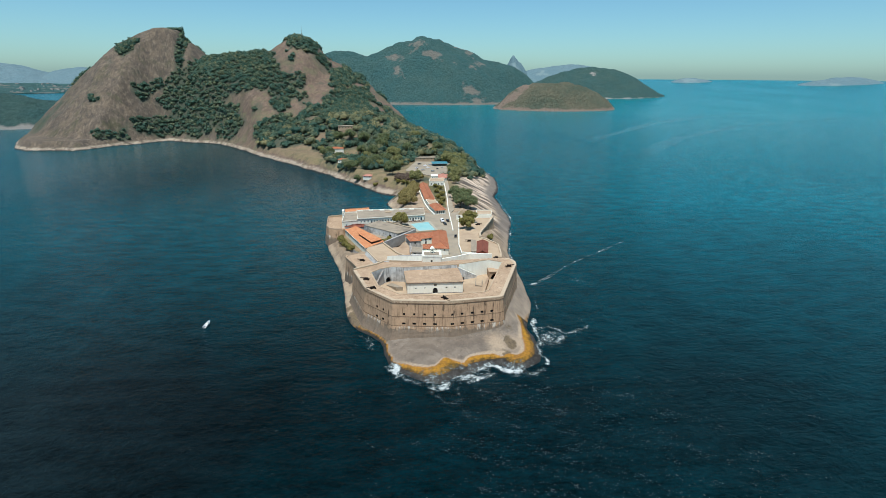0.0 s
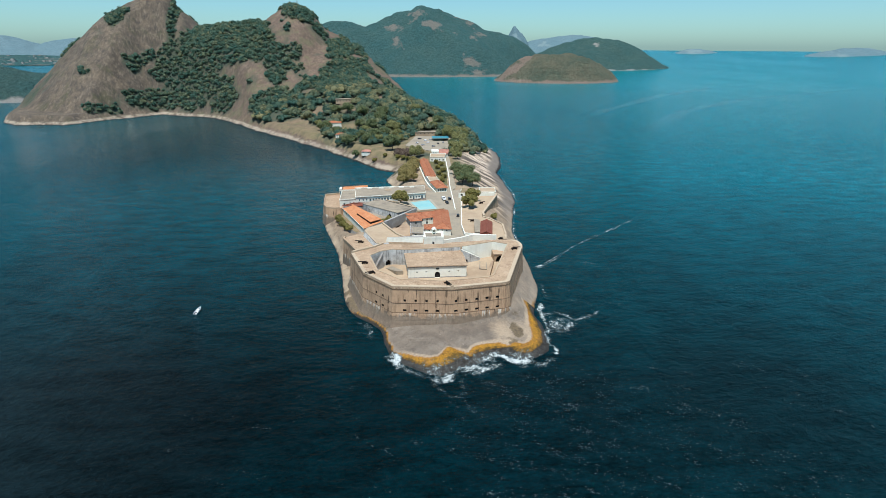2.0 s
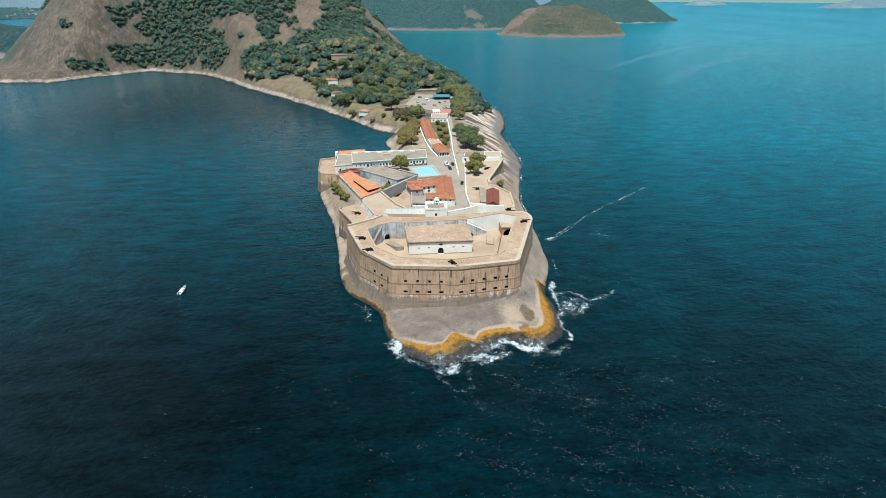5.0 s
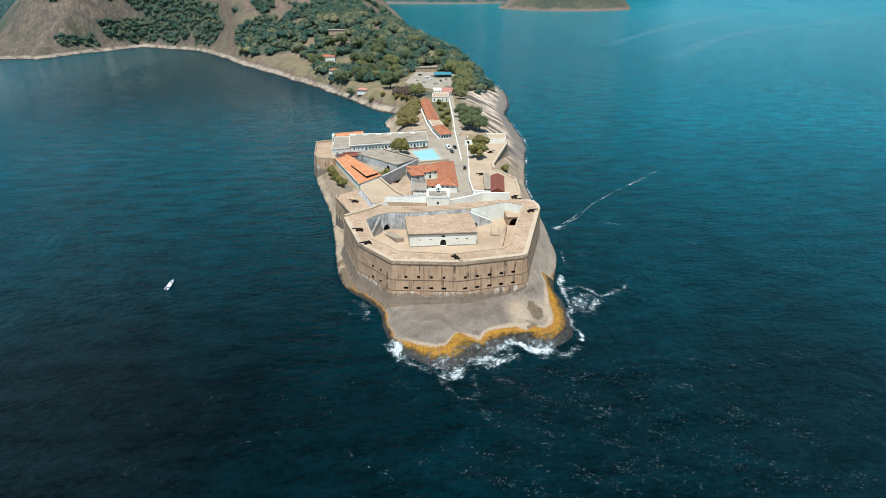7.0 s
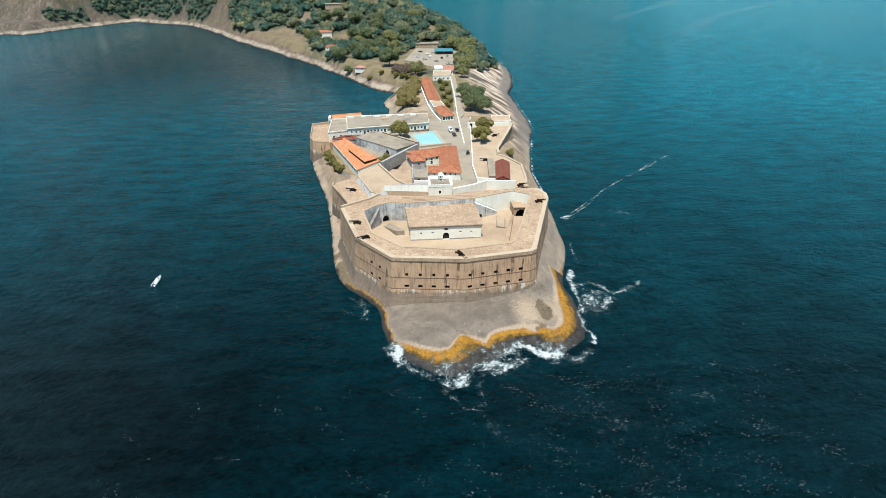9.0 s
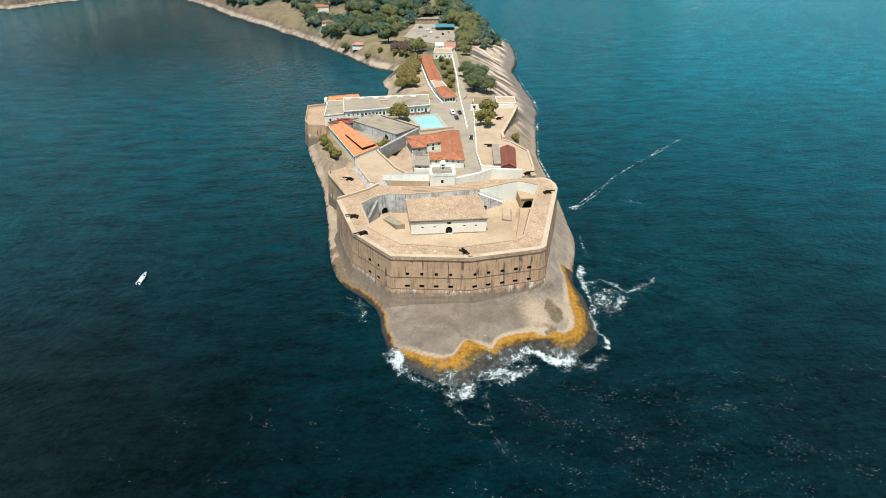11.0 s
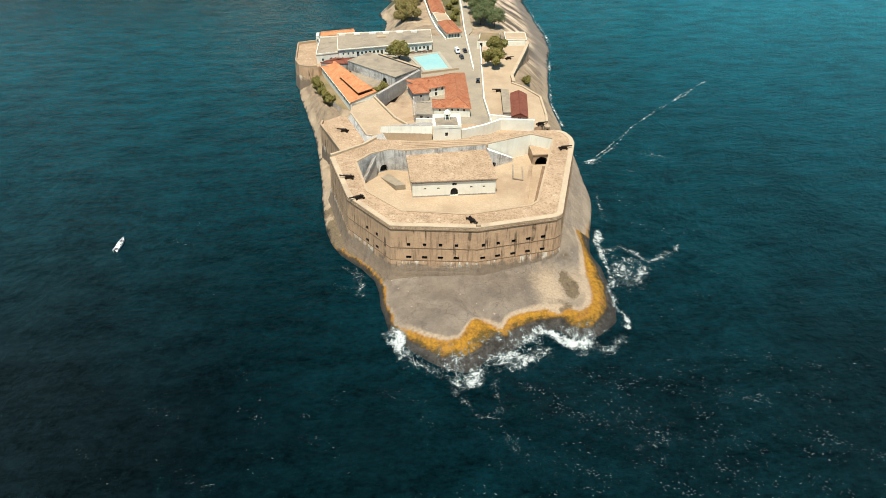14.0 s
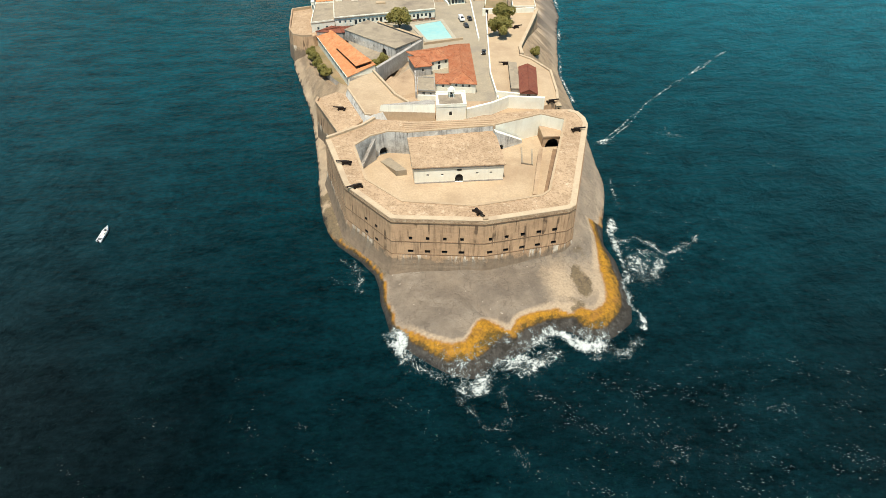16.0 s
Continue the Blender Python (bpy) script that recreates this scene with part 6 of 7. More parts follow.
TREE_KINDS = [make_tree(1, 8.8, 5.4, LEAF, "broad tree with a yellow-green crown beside the pool", 0.2, 0.5),
              make_tree(2, 8.2, 5.0, LEAF, "round yellow-green tree on the gun terrace", 0.22, 0.5),
              make_tree(3, 10.0, 6.0, LEAF_DARK, "spreading dark green tree above the seaward rocks"),
              make_tree(4, 8.0, 5.0, LEAF_DRY, "dry yellowish tree on the slope beside the street houses"),
              make_tree(5, 3.2, 2.4, LEAF, "low yellow-green bush on bare ground", 0.2, 0.3),
              make_tree(6, 9.4, 6.2, LEAF_OLIVE, "olive green round-crowned tree beside the car park", 0.25, 0.5),
              make_tree(7, 3.6, 3.0, LEAF_BROWN, "dry brown bush on the rocky bank", 0.2, 0.3)]
TREE_KINDS[0].matrix_basis = pose(3.2, 116.8, PLAZA)
TREE_KINDS[1].matrix_basis = pose(46.6, 103.0, 14.4)
TREE_KINDS[5].matrix_basis = pose(62, 300, on_land(62, 300))
copy_thing(TREE_KINDS[1], pose(51.0, 119.5, 14.4, 0, 0, 130))
first = True
for x, y, turn in ((50.5, 172, 0), (54.5, 181, 70), (51.5, 192, 150), (58.0, 170, 230), (49.8, 203, 300), (57, 196, 20)):
    m = pose(x, y, on_land(x, y), 0, 0, turn)
    if first:
        TREE_KINDS[2].matrix_basis, first = m, False
    else:
        copy_thing(TREE_KINDS[2], m)
first = True
for x, y, turn in ((11.5, 198, 0), (7, 206, 90), (13.5, 214, 200), (9, 224, 40), (15, 232, 300), (17, 243, 120), (6, 190, 250), (12, 184, 160), (12.5, 206, 20), (16, 222, 75), (7.5, 215, 310)):
    m = pose(x, y, on_land(x, y) - 0.8, 0, 0, turn)
    if first:
        TREE_KINDS[3].matrix_basis, first = m, False
    else:
        copy_thing(TREE_KINDS[3], m)
first = True
for x, y, z, turn in ((60.5, 92, None, 0), (-4.5, 86.5, 11.2, 50), (-7.5, 82.0, 11.2, 150), (-36.6, 107, 6.6, 20), (-35.2, 103.6, 6.2, 80), (-30.4, 90, 6.2, 200), (-28.6, 86.6, 6.0, 310), (-33.0, 98, 5.4, 30), (35.5, 178, 13.4, 40), (38, 190, 13.4, 100), (35.5, 201, 13.4, 230), (39.5, 212, 13.4, 300), (36, 224, 13.4, 10), (40, 238, 13.4, 60), (36.5, 247, 13.4, 190), (8, 283, None, 20), (3, 288, None, 90), (12, 279, None, 200), (-9, 300, None, 250), (-20, 305, None, 310), (15, 272, None, 140)):
    m = pose(x, y, z if z else on_land(x, y), 0, 0, turn)
    if first:
        TREE_KINDS[4].matrix_basis, first = m, False
    else:
        copy_thing(TREE_KINDS[4], m)

# trees of the headland that stand apart
HEAD_TREES = ((-2, 318, 2, 1.45), (-26, 437, 2, 1.3), (-82, 457, 2, 1.2), (-66, 424, 2, 0.95), (-90, 462, 2, 0.9), (-39, 484, 2, 1.3), (-45, 362, 2, 1.05), (-28, 355, 2, 1.1), (-52, 372, 2, 0.9), (-16, 451, 2, 1.35),
              (-59, 501, 2, 1.4), (-75, 512, 2, 1.2), (-41, 453, 2, 1.1), (-21, 384, 2, 1.2), (-13, 470, 2, 1.2), (16, 428, 2, 1.3), (53, 436, 2, 1.2), (-6, 340, 2, 1.0), (-36, 388, 2, 1.0), (-10, 400, 2, 1.1),
              (-2, 421, 5, 1.5), (59, 308, 5, 1.0), (60, 388, 5, 1.2), (77, 390, 5, 1.25), (19, 280, 5, 1.15), (68, 318, 5, 1.0), (70, 334, 5, 1.1), (66, 348, 5, 1.0), (75, 360, 5, 1.1), (68, 372, 5, 1.0), (70, 404, 5, 1.1), (62, 412, 5, 0.95),
              (-16, 366, 5, 0.9), (-34, 420, 5, 1.1), (4, 396, 5, 1.0), (6, 372, 5, 0.8), (46, 424, 5, 0.9), (28, 470, 5, 1.1), (60, 326, 2, 0.9), (76, 376, 2, 1.0), (66, 396, 2, 0.9), (-96, 492, 5, 0.9), (-40, 336, 2, 0.7), (25, 288, 3, 0.8), (58, 270, 5, 0.8), (56, 286, 5, 0.8))
for k, (x, y, kind, size) in enumerate(HEAD_TREES):
    t_ob = copy_thing(TREE_KINDS[kind], pose(x, y, on_land(x, y), 0, 0, 67 * k))
    t_ob.scale = [size] * 3
    tagged(t_ob, {2: "spreading dark green tree", 3: "dry yellowish tree", 5: "olive green round-crowned tree"}[kind] + " on the wooded headland", group="trees of the headland")
# leafless scrub over the landing rocks
for k in range(16):
    x, y = 10 + 11 * math.cos(2.4 * k) * (k / 16) ** 0.5, 300 + 13 * math.sin(2.4 * k) * (k / 16) ** 0.5
    m = pose(x, y, on_land(x, y), 0, 0, 40 * k)
    if k == 0:
        TREE_KINDS[6].matrix_basis = m
    else:
        copy_thing(TREE_KINDS[6], m)


# ---- woods: closed canopy, one object ----
# wooded patches of the two hills: x, height, and how far they reach along and up the slope
GROVES = [(-294, 124, 62, 26), (-341, 84, 58, 40), (-246, 118, 48, 30), (-372, 22, 70, 20), (-420, 86, 20, 12), (-300, 38, 52, 22), (-340, 45, 40, 26), (-164, 164, 34, 15), (-178, 96, 34, 20),
          (-184, 64, 16, 15), (-92, 106, 16, 22), (-176, 22, 44, 22), (-135, 16, 46, 20), (-412, 194, 24, 8), (-477, 156, 20, 6), (-497, 76, 13, 4), (-463, 13, 16, 6), (-72, 60, 34, 30)]


def woods_density(x, y, z):
    """Where the hills are wooded, 0..1."""
    n = fbm(x, y, 60, 4, 41)
    m = fbm(x, y, 24, 3, 43)
    groves = np.zeros_like(x)
    for cx, cz, rx, rz in GROVES:
        groves = np.maximum(groves, np.exp(-((x - cx + 22 * n) / rx) ** 2 - ((z - cz + 20 * m) / rz) ** 2))
    groves = smooth01(groves, 0.14, 0.75) * smooth01(z, 4, 9) * smooth01(y, 520, 570)
    gully = (1 - smooth01(np.abs(x + 386 + 0.10 * (y - 860)), 4, 8)) * smooth01(z, 95, 115)
    tail = (1 - smooth01(z, 60, 82)) * (1 - smooth01(y, 640, 720)) * smooth01(x, -112, -75) * smooth01(z, 5, 8) * smooth01(y, 318, 352)
    lot = smooth01(inside_distance(x, y, PARKING), -9, -3)
    scrub = 0.30 * smooth01(z, 8, 14) * smooth01(x, -330, -250)
    d = np.maximum.reduce([1.1 * groves + 0.45 * m, gully * 0.9, tail * 0.62 + 0.95 * n + 0.35 * fbm(x, y, 14, 2, 42) - 0.26, scrub + 0.7 * n + 0.5 * m - 0.2])
    clear = np.zeros_like(x)
    for cx, cy, r in ((-75, 460, 20), (-54, 460, 14), (42, 440, 13), (-130, 520, 20), (-110, 470, 18), (-100, 540, 14), (-60, 398, 11), (-68, 540, 15), (48, 455, 15), (37, 408, 15), (-25, 318, 10)):
        clear = np.maximum(clear, 1 - smooth01(np.hypot(x - cx, y - cy), r * 0.7, r))
    return d * (1 - clear) * (1 - lot)


def build_woods():
    rng = random.Random(77)
    nrng = np.random.default_rng(78)
    forms = []
    for k in range(12):
        bm = bmesh.new()
        near = k < 6
        for n in range(6 if near else 3):
            a, r = 2.4 * n + k, 0.0 if n == 0 else rng.uniform(0.35, 0.62)
            size = rng.uniform(0.42, 0.66)
            made = bmesh.ops.create_icosphere(bm, subdivisions=1, radius=1.0)["verts"]
            for v in made:
                q = v.co.normalized()
                v.co = q * size * (0.86 + 0.5 * noise.noise(q * 2.6 + Vector((k * 7, n * 3, 0)))) + Vector((math.cos(a) * r, math.sin(a) * r, rng.uniform(-0.05, 0.05) + 0.35 * (0.6 - r)))
        bmesh.ops.delete(bm, geom=[v for v in bm.verts if v.co.z < -0.42], context="VERTS")
        bm.verts.index_update()
        core_v, core_f = [v.co.copy() for v in bm.verts], [[v.index for v in f.verts] for f in bm.faces]
        bm.free()
        lv, lf = leaf_cloud(rng, [(0, 0, 0.08, 0.86), (0.4, 0.1, 0.1, 0.5), (-0.3, -0.3, 0.2, 0.5)], 34, 1, 0.13) if near else leaf_cloud(rng, [(0, 0, 0.1, 0.8)], 30, 1, 0.2)
        o = len(core_v)
        forms.append((np.array([tuple(v) for v in core_v] + [tuple(v) for v in lv]), core_f, [[i + o for i in f] for f in lf]))
    xs, ys = np.meshgrid(np.arange(-560, 110, 3.5), np.arange(300, 960, 3.5))
    xs, ys = xs + nrng.uniform(-2.4, 2.4, xs.shape), ys + nrng.uniform(-2.4, 2.4, ys.shape)
    zs = land_height(xs, ys)
    keep = (woods_density(xs, ys, zs) > 0.30) & (zs > 4.6)
    verts, faces, base, tones = [], [], 0, []
    for x, y, z in zip(xs[keep], ys[keep], zs[keep]):
        near = y < 600
        if rng.random() < (0.68 if near else 0.04):
            continue
        v, cf, lf = forms[rng.randrange(6) + (0 if near else 6)]
        r = rng.choice((2.6, 3.4, 4.2, 5.4, 6.8, 8.0) if near else (2.0, 2.6, 3.2, 4.0, 5.0)) * rng.uniform(0.85, 1.2)
        tone = rng.choice((0.0, 0.05, 0.12, 0.45, 0.7, 0.95)) if near else rng.choice((0.0, 0.05, 0.1, 0.3, 0.5))
        tones.append(np.full(len(v), min(1.0, max(0.0, tone + rng.gauss(0.0, 0.08)))))
        a = rng.uniform(0, 6.283)
        c, s = math.cos(a) * r, math.sin(a) * r
        verts.append(np.stack([x + v[:, 0] * c - v[:, 1] * s, y + v[:, 0] * s + v[:, 1] * c, z + r * 0.42 + v[:, 2] * r * rng.uniform(0.7, 1.05)], -1))
        faces += [[i + base for i in f] for f in cf]
        faces += [[i + base for i in f] for f in lf]
        base += len(v)
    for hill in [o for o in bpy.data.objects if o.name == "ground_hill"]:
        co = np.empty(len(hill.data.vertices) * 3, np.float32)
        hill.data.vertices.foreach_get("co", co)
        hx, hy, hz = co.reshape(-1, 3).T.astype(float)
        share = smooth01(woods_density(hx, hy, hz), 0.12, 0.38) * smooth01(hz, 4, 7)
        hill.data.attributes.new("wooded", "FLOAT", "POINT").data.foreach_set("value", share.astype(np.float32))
    ob = link("woods", np.concatenate(verts), faces, FOREST, smooth=True)
    ob.data.attributes.new("kind_tone", "FLOAT", "POINT").data.foreach_set("value", np.concatenate(tones).astype(np.float32))
    tagged(ob, "dense dark green woods over the hillsides", "woods", kind="stuff")
    return int(keep.sum())


build_woods()

# ---- foam, painted glints and slicks on the water ----
def foam_sheet(name, xs, ys, density, label, z=0.06):
    gx, gy = np.meshgrid(xs, ys)
    d = density(gx, gy)
    w, keep = len(xs), []
    for j in range(len(ys) - 1):
        for i in range(w - 1):
            if max(d[j, i], d[j, i + 1], d[j + 1, i], d[j + 1, i + 1]) > 0.12:
                a = j * w + i
                keep.append((a, a + 1, a + w + 1, a + w))
    used = sorted({i for f in keep for i in f})
    index = {v: k for k, v in enumerate(used)}
    flat = np.stack([gx, gy, np.full_like(gx, z)], -1).reshape(-1, 3)[used]
    dd = d.reshape(-1)[used]
    flat[:, 2] += 0.35 * np.clip(dd - 0.6, 0, 1) * (0.5 + 0.5 * fbm(flat[:, 0], flat[:, 1], 3, 3, 60))
    flat[:, 2] = np.maximum(flat[:, 2], land_height(flat[:, 0], flat[:, 1]) + 0.10)
    ob = link(name, flat, [[index[i] for i in f] for f in keep], FOAM, smooth=True)
    ob.data.attributes.new("foam_slick_cover", "FLOAT", "POINT").data.foreach_set("value", dd.astype(np.float32))
    return tagged(ob, label, "foam", kind="stuff")


def blob(x, y, cx, cy, rx, ry, turn=0.0):
    c, s = math.cos(radians(turn)), math.sin(radians(turn))
    u, v = (x - cx) * c + (y - cy) * s, -(x - cx) * s + (y - cy) * c
    return np.exp(-((u / rx) ** 2 + (v / ry) ** 2))


def along(x, y, pts, wide):
    """1 on a line of points, falling off over that width."""
    best = np.full(x.shape, 1e9)
    for (x0, y0), (x1, y1) in zip(pts, pts[1:]):
        dx, dy = x1 - x0, y1 - y0
        k = np.clip(((x - x0) * dx + (y - y0) * dy) / (dx * dx + dy * dy), 0, 1)
        best = np.minimum(best, np.hypot(x - x0 - k * dx, y - y0 - k * dy))
    return np.exp(-(best / wide) ** 2)


def surf_density(x, y):
    out = -inside_distance(x, y, SHORE)
    wx, wy = x + 2.6 * fbm(x, y, 6, 3, 58), y + 2.6 * fbm(x, y, 6, 3, 59)
    rim = np.exp(-np.abs(out) / 0.9) * 0.42 * (0.6 + 0.7 * fbm(x, y, 9, 3, 51))
    lines = np.maximum.reduce([
        0.95 * along(wx, wy, [(-2.6, -48.5), (-0.6, -52.2), (1.6, -54.6)], 2.6),
        0.66 * along(wx, wy, [(-0.4, -53.2), (5.3, -58.2), (10.2, -61.8), (15.2, -63.6), (18, -62.8)], 3.0),
        0.85 * along(wx, wy, [(17, -63.0), (21.2, -59.4), (27, -56.8), (33, -53.4), (37.4, -51)], 3.2),
        0.98 * along(wx, wy, [(40.2, -52.0), (44.0, -55.0), (47.0, -55.8)], 3.6),
        0.80 * along(wx, wy, [(46.5, -56.4), (52, -57.4), (56.5, -55.0)], 2.6),
        1.0 * along(wx, wy, [(59.8, -49.4), (60.6, -44)], 1.7),
        0.94 * along(wx, wy, [(60.6, -45), (61.2, -36), (61.9, -26), (61, -19), (64, -8)], 2.0),
        0.76 * along(wx, wy, [(61.4, -36), (65, -27), (69, -23), (74, -25), (72, -31), (66, -34)], 2.4),
        0.72 * along(wx, wy, [(64, -19), (71, -18), (77, -23), (83, -22), (90, -19)], 2.2),
        0.54 * along(wx, wy, [(12.5, -64), (13.2, -70), (16, -74.5), (20.5, -75.5), (23, -72), (22, -66.5)], 2.6),
        0.55 * along(wx, wy, [(20, -75.5), (23.5, -80), (25.5, -85)], 1.8),
        0.74 * along(wx, wy, [(-17.5, -19.8), (-14.2, -23), (-11.8, -26.8), (-11, -31.5)], 2.2),
        0.64 * along(wx, wy, [(-12.5, -26), (-15.5, -25)], 2.0),
        0.64 * along(wx, wy, [(68.8, -3), (71, 6), (71.4, 14)], 1.6)])
    wash = 0.58 * blob(x, y, 3, -57, 8, 5, -30) + 0.52 * blob(x, y, 24, -62, 9, 5, 20) + 0.60 * blob(x, y, 34, -57, 11, 4, 15) + 0.66 * blob(x, y, 67, -28, 8, 11) + 0.5 * blob(x, y, -13, -26, 5, 7, 30) + 0.5 * blob(x, y, 52, -58, 8, 4)
    specks = 0.25 * blob(x, y, 34, -90, 45, 20, 10) + 0.22 * blob(x, y, 66, -74, 34, 20, 10)
    runnels = np.where((out < 0) & (out > -7), 0.52, 0.0) * smooth01(-y, 46, 50) * smooth01(x, 2, 10)
    return np.where(out > -8, np.maximum.reduce([rim, lines * (0.85 + 0.35 * fbm(x, y, 5, 3, 52)), wash * (0.85 + 0.5 * fbm(x, y, 6, 3, 53)), specks * (0.75 + 0.6 * fbm(x, y, 4, 3, 55)), runnels]), 0)


foam_sheet("surf", np.arange(-45, 110, 0.7), np.arange(-125, 60, 0.7), surf_density, "white broken surf round the rocks")
foam_sheet("surf_line", np.arange(60, 130, 1.2), np.arange(60, 440, 1.2), lambda x, y: 0.86 * np.exp(-np.abs(inside_distance(x, y, SHORE) + 0.5) / 1.4) * (0.75 + 0.7 * fbm(x, y, 14, 3, 54)), "thin line of foam along the seaward rocks")


def wake_density(x, y):
    line = [(71, 44), (73.5, 37), (78, 38.5), (88, 48), (104, 66), (120, 80), (136, 93), (152, 107), (168, 119)]
    best = np.full(x.shape, 1e9)
    for (x0, y0), (x1, y1) in zip(line, line[1:]):
        dx, dy = x1 - x0, y1 - y0
        s = np.clip(((x - x0) * dx + (y - y0) * dy) / (dx * dx + dy * dy), 0, 1)
        best = np.minimum(best, np.hypot(x - x0 - s * dx, y - y0 - s * dy))
    best = np.abs(best + 1.6 * fbm(x, y, 12, 3, 56))
    return 0.86 * np.exp(-(best / 0.75) ** 1.4) * (0.92 + 0.35 * fbm(x, y, 16, 2, 57)) * (1.0 - 0.15 * smooth01(x, 98, 106) + 0.2 * smooth01(x, 124, 134)) + 0.72 * blob(x, y, 76, 36, 5, 2.0, 10) + 0.62 * blob(x, y, 103, 40, 8, 2.6, -20)


foam_sheet("foam_streak", np.arange(64, 176, 0.7), np.arange(26, 126, 0.7), wake_density, "long thin streak of drifting foam")


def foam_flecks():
    """Small torn flecks of foam and painted sun glints on the wave crests, in drifts along the wind."""
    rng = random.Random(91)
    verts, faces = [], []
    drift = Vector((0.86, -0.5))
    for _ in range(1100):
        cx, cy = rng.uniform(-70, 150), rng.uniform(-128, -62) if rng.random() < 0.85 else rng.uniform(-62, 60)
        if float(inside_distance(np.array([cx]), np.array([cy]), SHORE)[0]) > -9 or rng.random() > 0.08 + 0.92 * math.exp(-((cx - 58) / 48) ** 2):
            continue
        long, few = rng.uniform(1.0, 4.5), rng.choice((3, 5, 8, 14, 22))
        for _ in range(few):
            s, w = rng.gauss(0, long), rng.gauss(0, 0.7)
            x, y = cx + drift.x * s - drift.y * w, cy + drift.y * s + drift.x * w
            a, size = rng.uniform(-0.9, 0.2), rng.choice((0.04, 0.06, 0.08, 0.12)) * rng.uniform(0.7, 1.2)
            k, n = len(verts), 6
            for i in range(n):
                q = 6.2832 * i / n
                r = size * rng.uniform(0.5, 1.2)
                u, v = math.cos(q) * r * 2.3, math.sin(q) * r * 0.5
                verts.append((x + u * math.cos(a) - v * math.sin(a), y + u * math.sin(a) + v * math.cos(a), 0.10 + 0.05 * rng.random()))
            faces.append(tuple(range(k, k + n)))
    tagged(link("foam_flecks", verts, faces, FLECK), "small white flecks of foam and painted sun glint scattered over the waves", "foam", kind="stuff")


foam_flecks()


def film_streak(name, pts, wide, label):
    """A ribbon of slick along a curve, its painted sheen dense in the middle and thin at its edges."""
    verts, faces, cover = [], [], []
    line = []
    for (x0, y0), (x1, y1) in zip(pts, pts[1:]):
        line += [(x0 + (x1 - x0) * k / 10, y0 + (y1 - y0) * k / 10) for k in range(10)]
    for i, (x, y) in enumerate(line):
        a, c = line[max(0, i - 1)], line[min(len(line) - 1, i + 1)]
        d = Vector((c[0] - a[0], c[1] - a[1])).normalized()
        w = wide * (0.7 + 0.5 * float(fbm(np.array([x]), np.array([y]), 120, 2, 61)[0]))
        end = min(1.0, i / 6, (len(line) - 1 - i) / 6)
        for k in range(7):
            s = (k - 3) / 3
            verts.append((x - d.y * w * s, y + d.x * w * s, 0.08 + float(lift(np.array(math.hypot(x, y + 100))))))
            cover.append((1 - s * s) * end)
    for i in range(len(line) - 1):
        for k in range(6):
            a = i * 7 + k
            faces.append((a, a + 1, a + 8, a + 7))
    ob = link(name, verts, faces, FILM, smooth=True)
    ob.data.attributes.new("foam_slick_cover", "FLOAT", "POINT").data.foreach_set("value", np.array(cover, np.float32))
    tagged(ob, label, "foam film", kind="stuff")


film_streak("foam_film", [(330, 700), (480, 880), (617, 1054), (920, 1333), (1180, 1455), (1430, 1452)], 26, "long faint slick on the sea, its sky sheen painted pale")
film_streak("foam_film", [(346, 507), (531, 751), (783, 975), (1065, 1127), (1471, 1325)], 22, "long faint slick on the sea, its sky sheen painted pale")

# low coast with a town, far off beyond the bay
coast = [(-2700, 2600), (-1750, 2560), (-1250, 3000), (-1200, 3900), (-2700, 3900)]
bm = bmesh.new()
vs = [bm.verts.new((x, y, float(lift(np.array(math.hypot(x, y + 100)))) + 3.0)) for x, y in coast]
low_vs = [bm.verts.new((v.co.x, v.co.y, v.co.z - 9)) for v in vs]
bm.faces.new(vs)
for k in range(5):
    bm.faces.new((low_vs[k], low_vs[(k + 1) % 5], vs[(k + 1) % 5], vs[k]))
tagged(part("backdrop_coast", bm, FAR_HILL), "low wooded coast beyond the bay", "coast", kind="structure")
rng = random.Random(5)
bm = bmesh.new()
for _ in range(170):
    x, y = rng.uniform(-2500, -1450), rng.uniform(2640, 3300)
    z = float(lift(np.array(math.hypot(x, y + 100)))) + 2.0
    w, h = rng.uniform(3, 8), rng.choice((5, 6, 8, 12))
    box(bm, x - w, x + w, y - w, y + w, z, z + h)
tagged(part("far_town", bm, GREY_WALL), "pale houses of a distant town on the coast", "town", kind="stuff")

# radio mast on the wooded peak
mast = tagged(empty("radio_mast", -163, 833, ground_at(-163, 833) - 1.0), "thin grey lattice radio mast on the hilltop", "mast")
for k in range(3):
    a = 2.094 * k
    bm = bmesh.new()
    tube(bm, [(math.cos(a) * 0.7, math.sin(a) * 0.7, 0), (math.cos(a) * 0.15, math.sin(a) * 0.15, 20)], [0.14, 0.09], 5)
    part("leg", bm, GREY_ROOF, mast)
for k in range(6):
    bm = bmesh.new()
    r = 0.7 - 0.08 * k
    tube(bm, [(r, 0, 2 + 3 * k), (-r * 0.5, r * 0.87, 3.4 + 3 * k), (-r * 0.5, -r * 0.87, 4.8 + 3 * k), (r, 0, 5 + 3 * k)], [0.05] * 4, 4)
    part("brace", bm, GREY_ROOF, mast)

